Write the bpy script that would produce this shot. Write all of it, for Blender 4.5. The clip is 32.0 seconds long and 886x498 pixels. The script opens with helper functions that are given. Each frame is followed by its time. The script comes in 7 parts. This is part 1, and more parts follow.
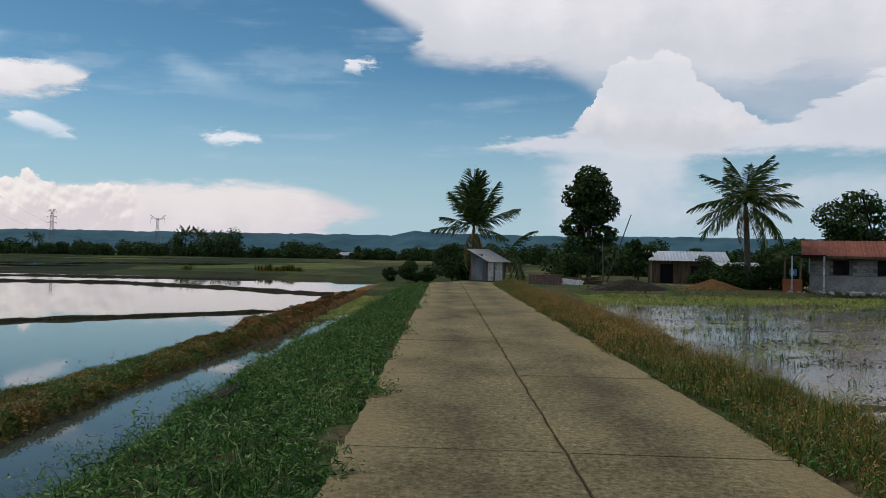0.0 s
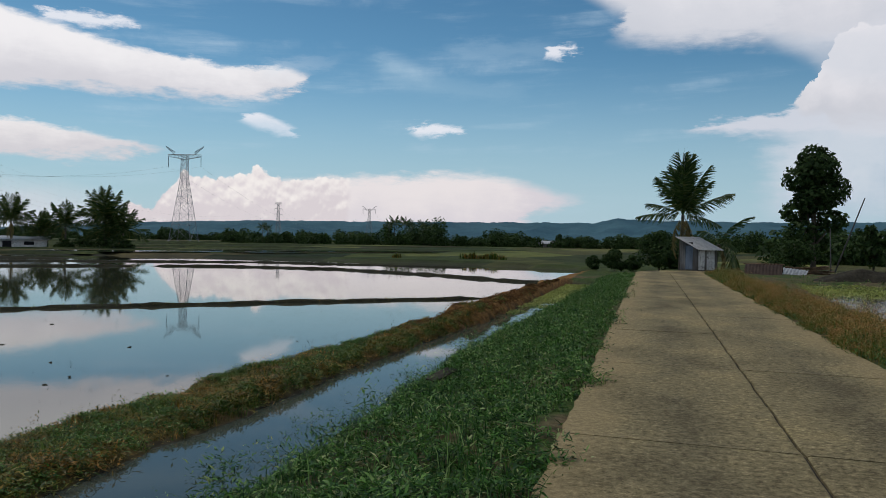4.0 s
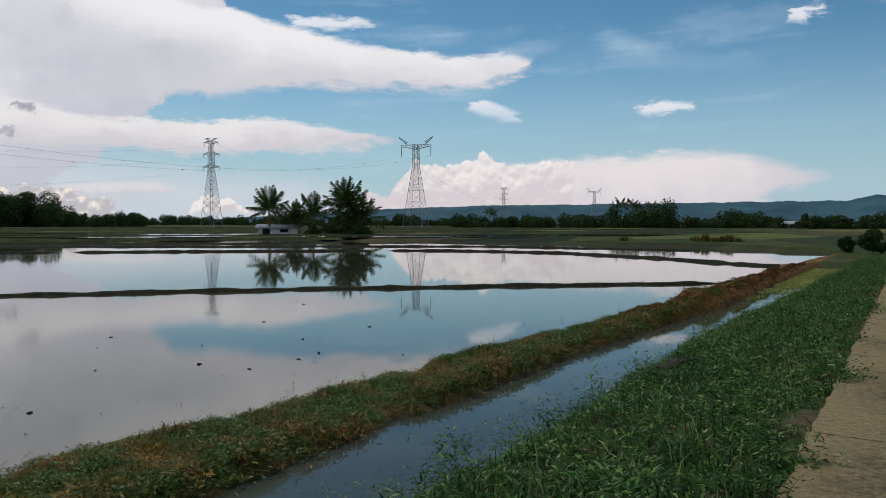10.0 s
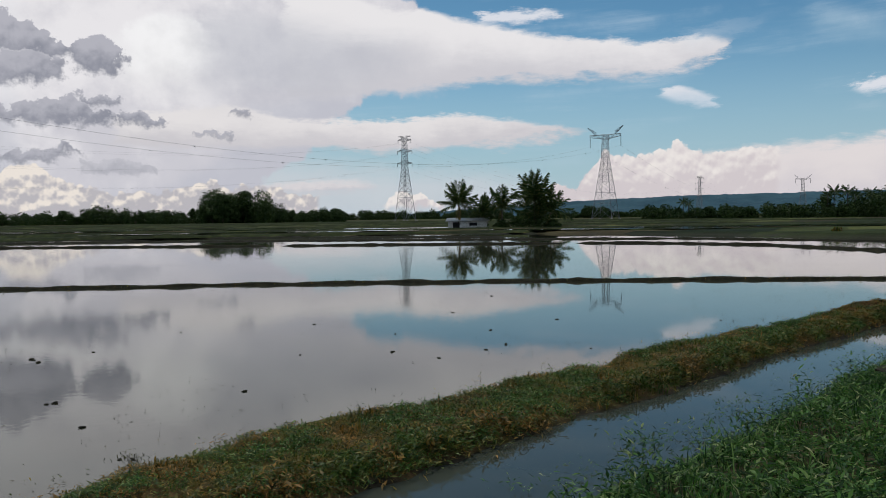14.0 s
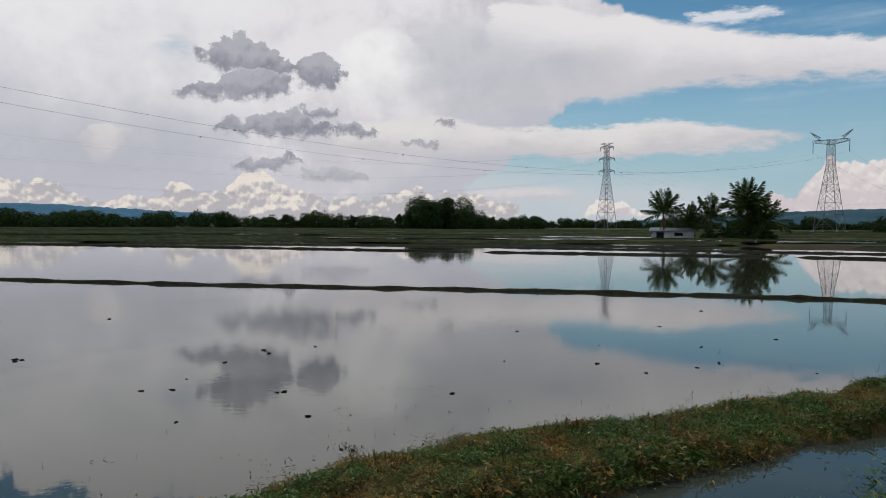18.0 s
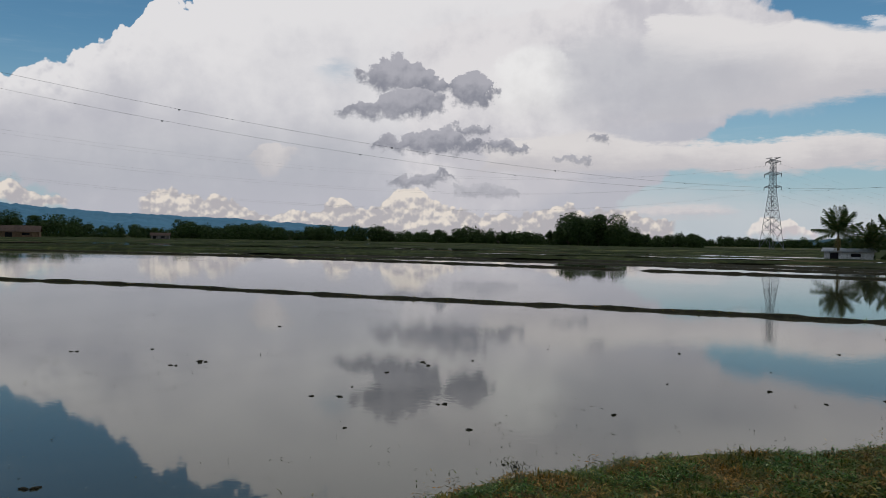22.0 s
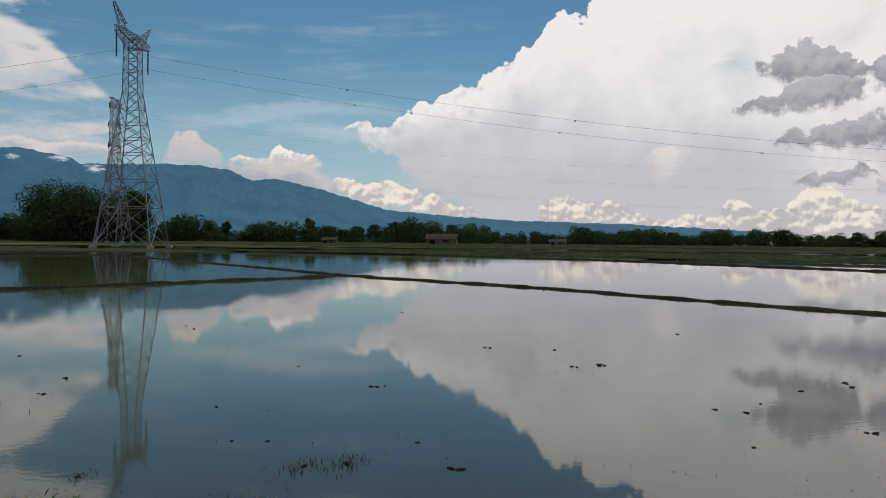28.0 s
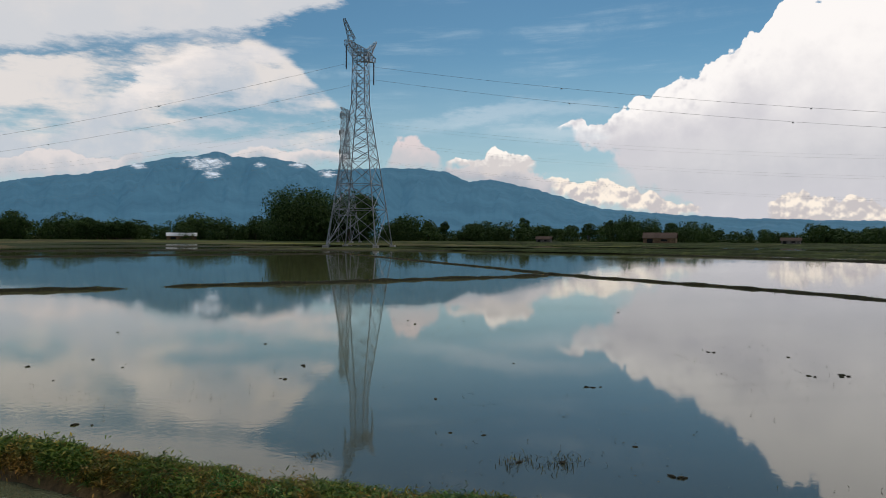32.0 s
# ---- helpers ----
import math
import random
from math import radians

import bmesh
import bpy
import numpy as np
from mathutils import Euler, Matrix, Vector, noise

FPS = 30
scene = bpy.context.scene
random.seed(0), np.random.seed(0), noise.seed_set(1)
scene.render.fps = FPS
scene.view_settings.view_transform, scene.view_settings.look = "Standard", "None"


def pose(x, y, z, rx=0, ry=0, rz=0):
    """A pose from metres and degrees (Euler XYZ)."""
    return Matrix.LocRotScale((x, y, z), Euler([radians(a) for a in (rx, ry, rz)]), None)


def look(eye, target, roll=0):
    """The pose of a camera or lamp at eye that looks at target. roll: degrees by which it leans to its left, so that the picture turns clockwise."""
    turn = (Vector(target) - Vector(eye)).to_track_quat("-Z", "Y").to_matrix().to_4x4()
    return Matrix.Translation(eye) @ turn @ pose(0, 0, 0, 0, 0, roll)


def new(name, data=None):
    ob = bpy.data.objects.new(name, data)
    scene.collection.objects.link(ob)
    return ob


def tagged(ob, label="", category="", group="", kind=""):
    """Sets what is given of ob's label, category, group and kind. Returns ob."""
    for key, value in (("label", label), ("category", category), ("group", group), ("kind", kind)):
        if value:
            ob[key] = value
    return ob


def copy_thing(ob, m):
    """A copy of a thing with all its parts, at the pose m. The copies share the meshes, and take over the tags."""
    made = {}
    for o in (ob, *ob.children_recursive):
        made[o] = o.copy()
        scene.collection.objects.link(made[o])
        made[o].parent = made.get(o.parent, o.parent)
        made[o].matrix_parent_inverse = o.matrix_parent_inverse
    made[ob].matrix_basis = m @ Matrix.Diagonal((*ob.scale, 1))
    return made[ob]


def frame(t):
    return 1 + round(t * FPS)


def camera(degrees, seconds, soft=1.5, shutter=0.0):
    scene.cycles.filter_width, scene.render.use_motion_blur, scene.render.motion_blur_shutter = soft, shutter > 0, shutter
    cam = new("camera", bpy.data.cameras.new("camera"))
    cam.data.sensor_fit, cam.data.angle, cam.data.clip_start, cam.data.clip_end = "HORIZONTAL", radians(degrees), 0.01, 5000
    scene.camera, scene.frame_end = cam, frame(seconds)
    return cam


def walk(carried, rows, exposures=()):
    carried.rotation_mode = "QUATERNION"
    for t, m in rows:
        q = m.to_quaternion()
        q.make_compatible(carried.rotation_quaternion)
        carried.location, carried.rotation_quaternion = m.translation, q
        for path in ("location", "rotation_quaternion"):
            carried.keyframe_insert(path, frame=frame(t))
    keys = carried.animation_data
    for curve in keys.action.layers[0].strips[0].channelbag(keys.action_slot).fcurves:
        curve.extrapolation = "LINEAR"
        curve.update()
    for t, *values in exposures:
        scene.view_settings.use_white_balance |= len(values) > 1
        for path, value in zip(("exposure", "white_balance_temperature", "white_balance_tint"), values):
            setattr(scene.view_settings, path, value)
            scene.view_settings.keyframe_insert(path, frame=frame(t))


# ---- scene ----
cam = camera(59.7, 32.0, soft=0.8)
PATH = [
    (0.0, pose(-0.111, 0.315, 1.602) @ pose(0, 0, 0, 0, 0, 3.42) @ pose(0, 0, 0, 90.54, 0, 0) @ pose(0, 0, 0, 0, 0, 1.09)),
    (0.5, pose(-0.123, 0.324, 1.602) @ pose(0, 0, 0, 0, 0, 5.96) @ pose(0, 0, 0, 90.32, 0, 0) @ pose(0, 0, 0, 0, 0, 1.11)),
    (1.0, pose(-0.127, 0.335, 1.601) @ pose(0, 0, 0, 0, 0, 8.51) @ pose(0, 0, 0, 90.15, 0, 0) @ pose(0, 0, 0, 0, 0, 1.09)),
    (1.5, pose(-0.140, 0.341, 1.596) @ pose(0, 0, 0, 0, 0, 12.12) @ pose(0, 0, 0, 90.01, 0, 0) @ pose(0, 0, 0, 0, 0, 1.10)),
    (2.0, pose(-0.175, 0.344, 1.605) @ pose(0, 0, 0, 0, 0, 14.06) @ pose(0, 0, 0, 89.95, 0, 0) @ pose(0, 0, 0, 0, 0, 1.06)),
    (2.5, pose(-0.181, 0.323, 1.601) @ pose(0, 0, 0, 0, 0, 14.57) @ pose(0, 0, 0, 89.83, 0, 0) @ pose(0, 0, 0, 0, 0, 1.04)),
    (3.0, pose(-0.206, 0.303, 1.599) @ pose(0, 0, 0, 0, 0, 15.02) @ pose(0, 0, 0, 89.68, 0, 0) @ pose(0, 0, 0, 0, 0, 1.03)),
    (3.5, pose(-0.231, 0.289, 1.595) @ pose(0, 0, 0, 0, 0, 16.43) @ pose(0, 0, 0, 89.52, 0, 0) @ pose(0, 0, 0, 0, 0, 0.99)),
    (5.5, pose(-0.271, 0.286, 1.588) @ pose(0, 0, 0, 0, 0, 24.53) @ pose(0, 0, 0, 89.20, 0, 0) @ pose(0, 0, 0, 0, 0, 0.85)),
    (6.0, pose(-0.274, 0.295, 1.593) @ pose(0, 0, 0, 0, 0, 26.64) @ pose(0, 0, 0, 89.04, 0, 0) @ pose(0, 0, 0, 0, 0, 0.81)),
    (6.5, pose(-0.268, 0.299, 1.595) @ pose(0, 0, 0, 0, 0, 28.20) @ pose(0, 0, 0, 88.92, 0, 0) @ pose(0, 0, 0, 0, 0, 0.74)),
    (7.0, pose(-0.262, 0.300, 1.594) @ pose(0, 0, 0, 0, 0, 30.10) @ pose(0, 0, 0, 88.83, 0, 0) @ pose(0, 0, 0, 0, 0, 0.73)),
    (7.5, pose(-0.255, 0.299, 1.597) @ pose(0, 0, 0, 0, 0, 30.85) @ pose(0, 0, 0, 88.69, 0, 0) @ pose(0, 0, 0, 0, 0, 0.49)),
    (8.0, pose(-0.253, 0.298, 1.596) @ pose(0, 0, 0, 0, 0, 31.24) @ pose(0, 0, 0, 88.55, 0, 0) @ pose(0, 0, 0, 0, 0, 0.22)),
    (8.5, pose(-0.253, 0.304, 1.595) @ pose(0, 0, 0, 0, 0, 31.80) @ pose(0, 0, 0, 88.41, 0, 0) @ pose(0, 0, 0, 0, 0, 0.18)),
    (9.0, pose(-0.257, 0.308, 1.598) @ pose(0, 0, 0, 0, 0, 32.60) @ pose(0, 0, 0, 88.29, 0, 0) @ pose(0, 0, 0, 0, 0, 0.10)),
    (9.5, pose(-0.266, 0.310, 1.600) @ pose(0, 0, 0, 0, 0, 33.68) @ pose(0, 0, 0, 88.16, 0, 0) @ pose(0, 0, 0, 0, 0, 0.09)),
    (10.0, pose(-0.272, 0.319, 1.600) @ pose(0, 0, 0, 0, 0, 34.80) @ pose(0, 0, 0, 88.06, 0, 0) @ pose(0, 0, 0, 0, 0, 0.05)),
    (10.5, pose(-0.276, 0.332, 1.601) @ pose(0, 0, 0, 0, 0, 35.66) @ pose(0, 0, 0, 87.92, 0, 0) @ pose(0, 0, 0, 0, 0, -0.05)),
    (11.0, pose(-0.284, 0.348, 1.608) @ pose(0, 0, 0, 0, 0, 36.93) @ pose(0, 0, 0, 87.76, 0, 0) @ pose(0, 0, 0, 0, 0, -0.10)),
    (11.5, pose(-0.277, 0.357, 1.603) @ pose(0, 0, 0, 0, 0, 38.32) @ pose(0, 0, 0, 87.70, 0, 0) @ pose(0, 0, 0, 0, 0, -0.15)),
    (12.0, pose(-0.271, 0.367, 1.599) @ pose(0, 0, 0, 0, 0, 40.23) @ pose(0, 0, 0, 87.64, 0, 0) @ pose(0, 0, 0, 0, 0, -0.31)),
    (12.5, pose(-0.272, 0.376, 1.594) @ pose(0, 0, 0, 0, 0, 42.70) @ pose(0, 0, 0, 87.60, 0, 0) @ pose(0, 0, 0, 0, 0, -0.32)),
    (13.0, pose(-0.271, 0.381, 1.588) @ pose(0, 0, 0, 0, 0, 44.68) @ pose(0, 0, 0, 87.62, 0, 0) @ pose(0, 0, 0, 0, 0, -0.46)),
    (13.5, pose(-0.272, 0.380, 1.587) @ pose(0, 0, 0, 0, 0, 46.81) @ pose(0, 0, 0, 87.60, 0, 0) @ pose(0, 0, 0, 0, 0, -0.57)),
    (14.0, pose(-0.273, 0.370, 1.583) @ pose(0, 0, 0, 0, 0, 48.72) @ pose(0, 0, 0, 87.60, 0, 0) @ pose(0, 0, 0, 0, 0, -0.69)),
    (14.5, pose(-0.275, 0.369, 1.580) @ pose(0, 0, 0, 0, 0, 50.39) @ pose(0, 0, 0, 87.65, 0, 0) @ pose(0, 0, 0, 0, 0, -0.54)),
    (16.5, pose(-0.303, 0.344, 1.587) @ pose(0, 0, 0, 0, 0, 56.98) @ pose(0, 0, 0, 87.90, 0, 0) @ pose(0, 0, 0, 0, 0, -0.33)),
    (17.0, pose(-0.314, 0.314, 1.590) @ pose(0, 0, 0, 0, 0, 59.23) @ pose(0, 0, 0, 87.95, 0, 0) @ pose(0, 0, 0, 0, 0, 0.04)),
    (17.5, pose(-0.328, 0.284, 1.597) @ pose(0, 0, 0, 0, 0, 61.14) @ pose(0, 0, 0, 88.08, 0, 0) @ pose(0, 0, 0, 0, 0, 0.07)),
    (18.0, pose(-0.343, 0.244, 1.603) @ pose(0, 0, 0, 0, 0, 63.36) @ pose(0, 0, 0, 88.21, 0, 0) @ pose(0, 0, 0, 0, 0, 0.30)),
    (18.5, pose(-0.354, 0.223, 1.612) @ pose(0, 0, 0, 0, 0, 65.21) @ pose(0, 0, 0, 88.48, 0, 0) @ pose(0, 0, 0, 0, 0, 0.29)),
    (19.0, pose(-0.360, 0.195, 1.611) @ pose(0, 0, 0, 0, 0, 66.75) @ pose(0, 0, 0, 88.66, 0, 0) @ pose(0, 0, 0, 0, 0, 0.25)),
    (19.5, pose(-0.362, 0.179, 1.610) @ pose(0, 0, 0, 0, 0, 67.68) @ pose(0, 0, 0, 88.79, 0, 0) @ pose(0, 0, 0, 0, 0, 0.32)),
    (20.0, pose(-0.361, 0.160, 1.608) @ pose(0, 0, 0, 0, 0, 68.66) @ pose(0, 0, 0, 88.93, 0, 0) @ pose(0, 0, 0, 0, 0, 0.56)),
    (20.5, pose(-0.364, 0.140, 1.607) @ pose(0, 0, 0, 0, 0, 70.02) @ pose(0, 0, 0, 89.04, 0, 0) @ pose(0, 0, 0, 0, 0, 0.57)),
    (21.0, pose(-0.365, 0.120, 1.607) @ pose(0, 0, 0, 0, 0, 71.07) @ pose(0, 0, 0, 89.13, 0, 0) @ pose(0, 0, 0, 0, 0, 0.52)),
    (21.5, pose(-0.374, 0.098, 1.607) @ pose(0, 0, 0, 0, 0, 72.65) @ pose(0, 0, 0, 89.20, 0, 0) @ pose(0, 0, 0, 0, 0, 0.98)),
    (22.0, pose(-0.380, 0.079, 1.605) @ pose(0, 0, 0, 0, 0, 74.46) @ pose(0, 0, 0, 89.27, 0, 0) @ pose(0, 0, 0, 0, 0, 1.02)),
    (22.5, pose(-0.388, 0.060, 1.604) @ pose(0, 0, 0, 0, 0, 75.95) @ pose(0, 0, 0, 89.26, 0, 0) @ pose(0, 0, 0, 0, 0, 0.97)),
    (23.0, pose(-0.393, 0.044, 1.604) @ pose(0, 0, 0, 0, 0, 77.14) @ pose(0, 0, 0, 89.24, 0, 0) @ pose(0, 0, 0, 0, 0, 0.94)),
    (23.5, pose(-0.399, 0.033, 1.602) @ pose(0, 0, 0, 0, 0, 79.29) @ pose(0, 0, 0, 89.20, 0, 0) @ pose(0, 0, 0, 0, 0, 0.85)),
    (24.0, pose(-0.403, 0.027, 1.610) @ pose(0, 0, 0, 0, 0, 82.60) @ pose(0, 0, 0, 89.08, 0, 0) @ pose(0, 0, 0, 0, 0, 0.85)),
    (24.5, pose(-0.401, 0.013, 1.617) @ pose(0, 0, 0, 0, 0, 86.43) @ pose(0, 0, 0, 89.14, 0, 0) @ pose(0, 0, 0, 0, 0, 0.83)),
    (25.0, pose(-0.403, 0.010, 1.618) @ pose(0, 0, 0, 0, 0, 88.95) @ pose(0, 0, 0, 89.24, 0, 0) @ pose(0, 0, 0, 0, 0, 0.75)),
    (25.5, pose(-0.402, 0.005, 1.618) @ pose(0, 0, 0, 0, 0, 91.22) @ pose(0, 0, 0, 89.37, 0, 0) @ pose(0, 0, 0, 0, 0, 0.69)),
    (27.5, pose(-0.417, -0.022, 1.605) @ pose(0, 0, 0, 0, 0, 101.53) @ pose(0, 0, 0, 89.32, 0, 0) @ pose(0, 0, 0, 0, 0, 0.57)),
    (28.0, pose(-0.434, -0.015, 1.610) @ pose(0, 0, 0, 0, 0, 103.03) @ pose(0, 0, 0, 89.28, 0, 0) @ pose(0, 0, 0, 0, 0, 0.55)),
    (28.5, pose(-0.448, -0.005, 1.605) @ pose(0, 0, 0, 0, 0, 105.23) @ pose(0, 0, 0, 89.23, 0, 0) @ pose(0, 0, 0, 0, 0, 0.61)),
    (29.0, pose(-0.456, 0.002, 1.604) @ pose(0, 0, 0, 0, 0, 107.55) @ pose(0, 0, 0, 89.18, 0, 0) @ pose(0, 0, 0, 0, 0, 0.57)),
    (29.5, pose(-0.462, 0.005, 1.601) @ pose(0, 0, 0, 0, 0, 109.47) @ pose(0, 0, 0, 89.20, 0, 0) @ pose(0, 0, 0, 0, 0, 0.56)),
    (30.0, pose(-0.472, 0.006, 1.596) @ pose(0, 0, 0, 0, 0, 110.79) @ pose(0, 0, 0, 89.19, 0, 0) @ pose(0, 0, 0, 0, 0, 0.52)),
    (30.5, pose(-0.475, 0.002, 1.591) @ pose(0, 0, 0, 0, 0, 113.10) @ pose(0, 0, 0, 89.15, 0, 0) @ pose(0, 0, 0, 0, 0, 0.51)),
    (31.0, pose(-0.474, 0.001, 1.587) @ pose(0, 0, 0, 0, 0, 114.52) @ pose(0, 0, 0, 89.13, 0, 0) @ pose(0, 0, 0, 0, 0, 0.53)),
    (31.5, pose(-0.469, -0.020, 1.589) @ pose(0, 0, 0, 0, 0, 116.51) @ pose(0, 0, 0, 89.11, 0, 0) @ pose(0, 0, 0, 0, 0, 0.51)),
    (32.0, pose(-0.460, -0.038, 1.592) @ pose(0, 0, 0, 0, 0, 118.82) @ pose(0, 0, 0, 89.11, 0, 0) @ pose(0, 0, 0, 0, 0, 0.35)),
]
walk(cam, PATH, [(0.0, 0.03, 6450, 10), (9.0, 0.0, 6400, 10), (13.0, -0.08, 6450, 10), (19.0, -0.2, 6500, 10), (24.0, -0.27, 6550, 10), (26.0, -0.22, 6580, 10), (28.0, -0.07, 6740, 10), (32.0, 0.12, 6820, 10)])

# ---- sky, clouds, sun ----
SUN_AZ, SUN_EL = 62.0, 58.0
world = bpy.data.worlds.new("sky")
scene.world = world
world.use_nodes = True
WN, WL = world.node_tree.nodes, world.node_tree.links
WN.clear()


def wire(socket, value):
    if isinstance(value, bpy.types.NodeSocket):
        WL.new(value, socket)
    else:
        socket.default_value = value


MADE = {}


def once(*key):
    """The output made before from the same inputs, so that no node stands twice, and the key for a new one."""
    key = tuple((k.node.name, k.identifier) if isinstance(k, bpy.types.NodeSocket) else k for k in key)
    return MADE.get(key), key


def wmath(op, a, b=0.0, c=0.0, clamp=False):
    old, key = once(op, a, b, c, clamp)
    if old:
        return old
    n = WN.new("ShaderNodeMath")
    n.operation, n.use_clamp = op, clamp
    for s, v in zip(n.inputs, (a, b, c)):
        wire(s, v)
    MADE[key] = n.outputs[0]
    return n.outputs[0]


def wsmooth(value, lo, hi):
    old, key = once("smooth", value, lo, hi)
    if old:
        return old
    n = WN.new("ShaderNodeMapRange")
    n.interpolation_type = "SMOOTHSTEP"
    wire(n.inputs["Value"], value)
    n.inputs["From Min"].default_value, n.inputs["From Max"].default_value = lo, hi
    MADE[key] = n.outputs["Result"]
    return n.outputs["Result"]


def wmix(f, a, b):
    n = WN.new("ShaderNodeMix")
    n.data_type = "RGBA"
    for s, v in ((n.inputs[0], f), (n.inputs[6], a), (n.inputs[7], b)):
        wire(s, (*v, 1) if isinstance(v, tuple) and len(v) == 3 else v)
    return n.outputs[2]


def wnoise(vector, scale, detail=5, rough=0.55):
    n = WN.new("ShaderNodeTexNoise")
    wire(n.inputs["Vector"], vector)
    n.inputs["Scale"].default_value, n.inputs["Detail"].default_value, n.inputs["Roughness"].default_value = scale, detail, rough
    return n.outputs["Fac"]


def wcurve(value, pts):
    """A height in degrees (over 40) as a smooth function of the bearing."""
    n = WN.new("ShaderNodeFloatCurve")
    wire(n.inputs["Value"], value)
    c = n.mapping.curves[0]
    for i, (a, e) in enumerate(pts):
        x, y = (a + 80) / 260, (e + 10) / 50
        if i < 2:
            c.points[i].location = (x, y)
        else:
            c.points.new(x, y)
    n.mapping.extend = "HORIZONTAL"
    n.mapping.update()
    return n.outputs[0]


geo = WN.new("ShaderNodeTexCoord")
sep = WN.new("ShaderNodeSeparateXYZ")
WL.new(geo.outputs["Generated"], sep.inputs[0])
az = wmath("MULTIPLY", wmath("ARCTAN2", wmath("MULTIPLY", sep.outputs[0], -1.0), sep.outputs[1]), 180 / math.pi)
el = wmath("MULTIPLY", wmath("ARCSINE", sep.outputs[2]), 180 / math.pi)
flat = WN.new("ShaderNodeCombineXYZ")
WL.new(az, flat.inputs[0]), WL.new(el, flat.inputs[1])
wide = WN.new("ShaderNodeCombineXYZ")
WL.new(wmath("MULTIPLY", az, 0.3), wide.inputs[0]), WL.new(el, wide.inputs[1])
other = WN.new("ShaderNodeVectorMath")
other.operation = "ADD"
WL.new(flat.outputs[0], other.inputs[0])
other.inputs[1].default_value = (31.0, 17.0, 5.0)
lifted = WN.new("ShaderNodeVectorMath")
lifted.operation = "ADD"
WL.new(other.outputs[0], lifted.inputs[0])
lifted.inputs[1].default_value = (0.12, 0.42, 0.0)


def puffs(vector, sizes=((0.55, 1.0), (1.5, 0.42), (3.6, 0.18))):
    """Rounded heads of cumulus: two sizes of soft cells."""
    out = None
    for scale, amount in sizes:
        n = WN.new("ShaderNodeTexVoronoi")
        n.feature = "SMOOTH_F1"
        n.inputs["Scale"].default_value, n.inputs["Smoothness"].default_value = scale, 0.35
        WL.new(vector, n.inputs["Vector"])
        term = wmath("MULTIPLY", wmath("SUBTRACT", 0.45, n.outputs["Distance"]), amount)
        out = term if out is None else wmath("ADD", out, term)
    return out


# two ways of fraying an outline: billows and long wisps
billow = wmath("SUBTRACT", wnoise(flat.outputs[0], 0.42, 7, 0.58), 0.5)
puff = puffs(other.outputs[0])
small = ((0.8, 1.0), (2.0, 0.45), (4.6, 0.16))
puff_small = puffs(other.outputs[0], small)
raised = WN.new("ShaderNodeVectorMath")
raised.operation = "ADD"
WL.new(other.outputs[0], raised.inputs[0])
raised.inputs[1].default_value = (0.1, 0.3, 0.0)
relief_small = wmath("SUBTRACT", puff_small, puffs(raised.outputs[0], small))
relief = wmath("SUBTRACT", puff, puffs(lifted.outputs[0]))
billow_b = wmath("ADD", wmath("MULTIPLY", wmath("SUBTRACT", wnoise(other.outputs[0], 0.42, 6, 0.55), 0.5), 0.7), wmath("MULTIPLY", puff, -0.30))
puff_large = puffs(other.outputs[0], ((0.34, 1.5), (0.85, 0.7), (2.1, 0.3), (5.0, 0.12)))
torn_a = wmath("SUBTRACT", wnoise(other.outputs[0], 0.75, 7, 0.62), 0.5)
torn_b = wmath("SUBTRACT", wnoise(lifted.outputs[0], 1.05, 7, 0.62), 0.5)
wispy = wmath("SUBTRACT", wnoise(wide.outputs[0], 0.55, 6, 0.6), 0.5)
frayed = wmath("SUBTRACT", wnoise(wide.outputs[0], 1.9, 6, 0.65), 0.5)
WARP = {
    "b": (wmath("MULTIPLY_ADD", billow, 3.2, az), wmath("MULTIPLY_ADD", billow_b, 2.2, el)),
    "c": (wmath("MULTIPLY_ADD", frayed, 2.4, wmath("MULTIPLY_ADD", wispy, 3.0, az)), wmath("MULTIPLY_ADD", frayed, 1.3, wmath("MULTIPLY_ADD", wispy, 1.7, el))),
    "d": (wmath("MULTIPLY_ADD", billow, 0.8, az), wmath("MULTIPLY_ADD", puff_small, -0.8, wmath("MULTIPLY_ADD", billow, 0.4, el))),
    "e": (wmath("MULTIPLY_ADD", billow, 0.9, az), wmath("MULTIPLY_ADD", puff_large, -1.6, wmath("MULTIPLY_ADD", billow, 0.5, wmath("ADD", el, -0.65)))),
    "f": (wmath("MULTIPLY_ADD", torn_a, 4.0, az), wmath("MULTIPLY_ADD", torn_b, 2.3, el)),
}
WARPU = {k: wmath("MULTIPLY_ADD", v[0], 1 / 260, 80 / 260) for k, v in WARP.items()}
grain = wnoise(flat.outputs[0], 0.16, 6, 0.6)
cells = wnoise(wide.outputs[0], 0.30, 6, 0.62)
mottling = wmath("MULTIPLY_ADD", wmath("SUBTRACT", grain, 0.5), 2.2, wmath("MULTIPLY", billow_b, 0.6))
# thin high streaks, slanting a little
slant = WN.new("ShaderNodeCombineXYZ")
WL.new(wmath("MULTIPLY_ADD", el, -0.22, wmath("MULTIPLY", az, 0.10)), slant.inputs[0]), WL.new(wmath("MULTIPLY_ADD", az, 0.06, el), slant.inputs[1])
streaks = wmath("MULTIPLY", wsmooth(wnoise(slant.outputs[0], 0.5, 8, 0.62), 0.47, 0.78), wsmooth(grain, 0.36, 0.62))

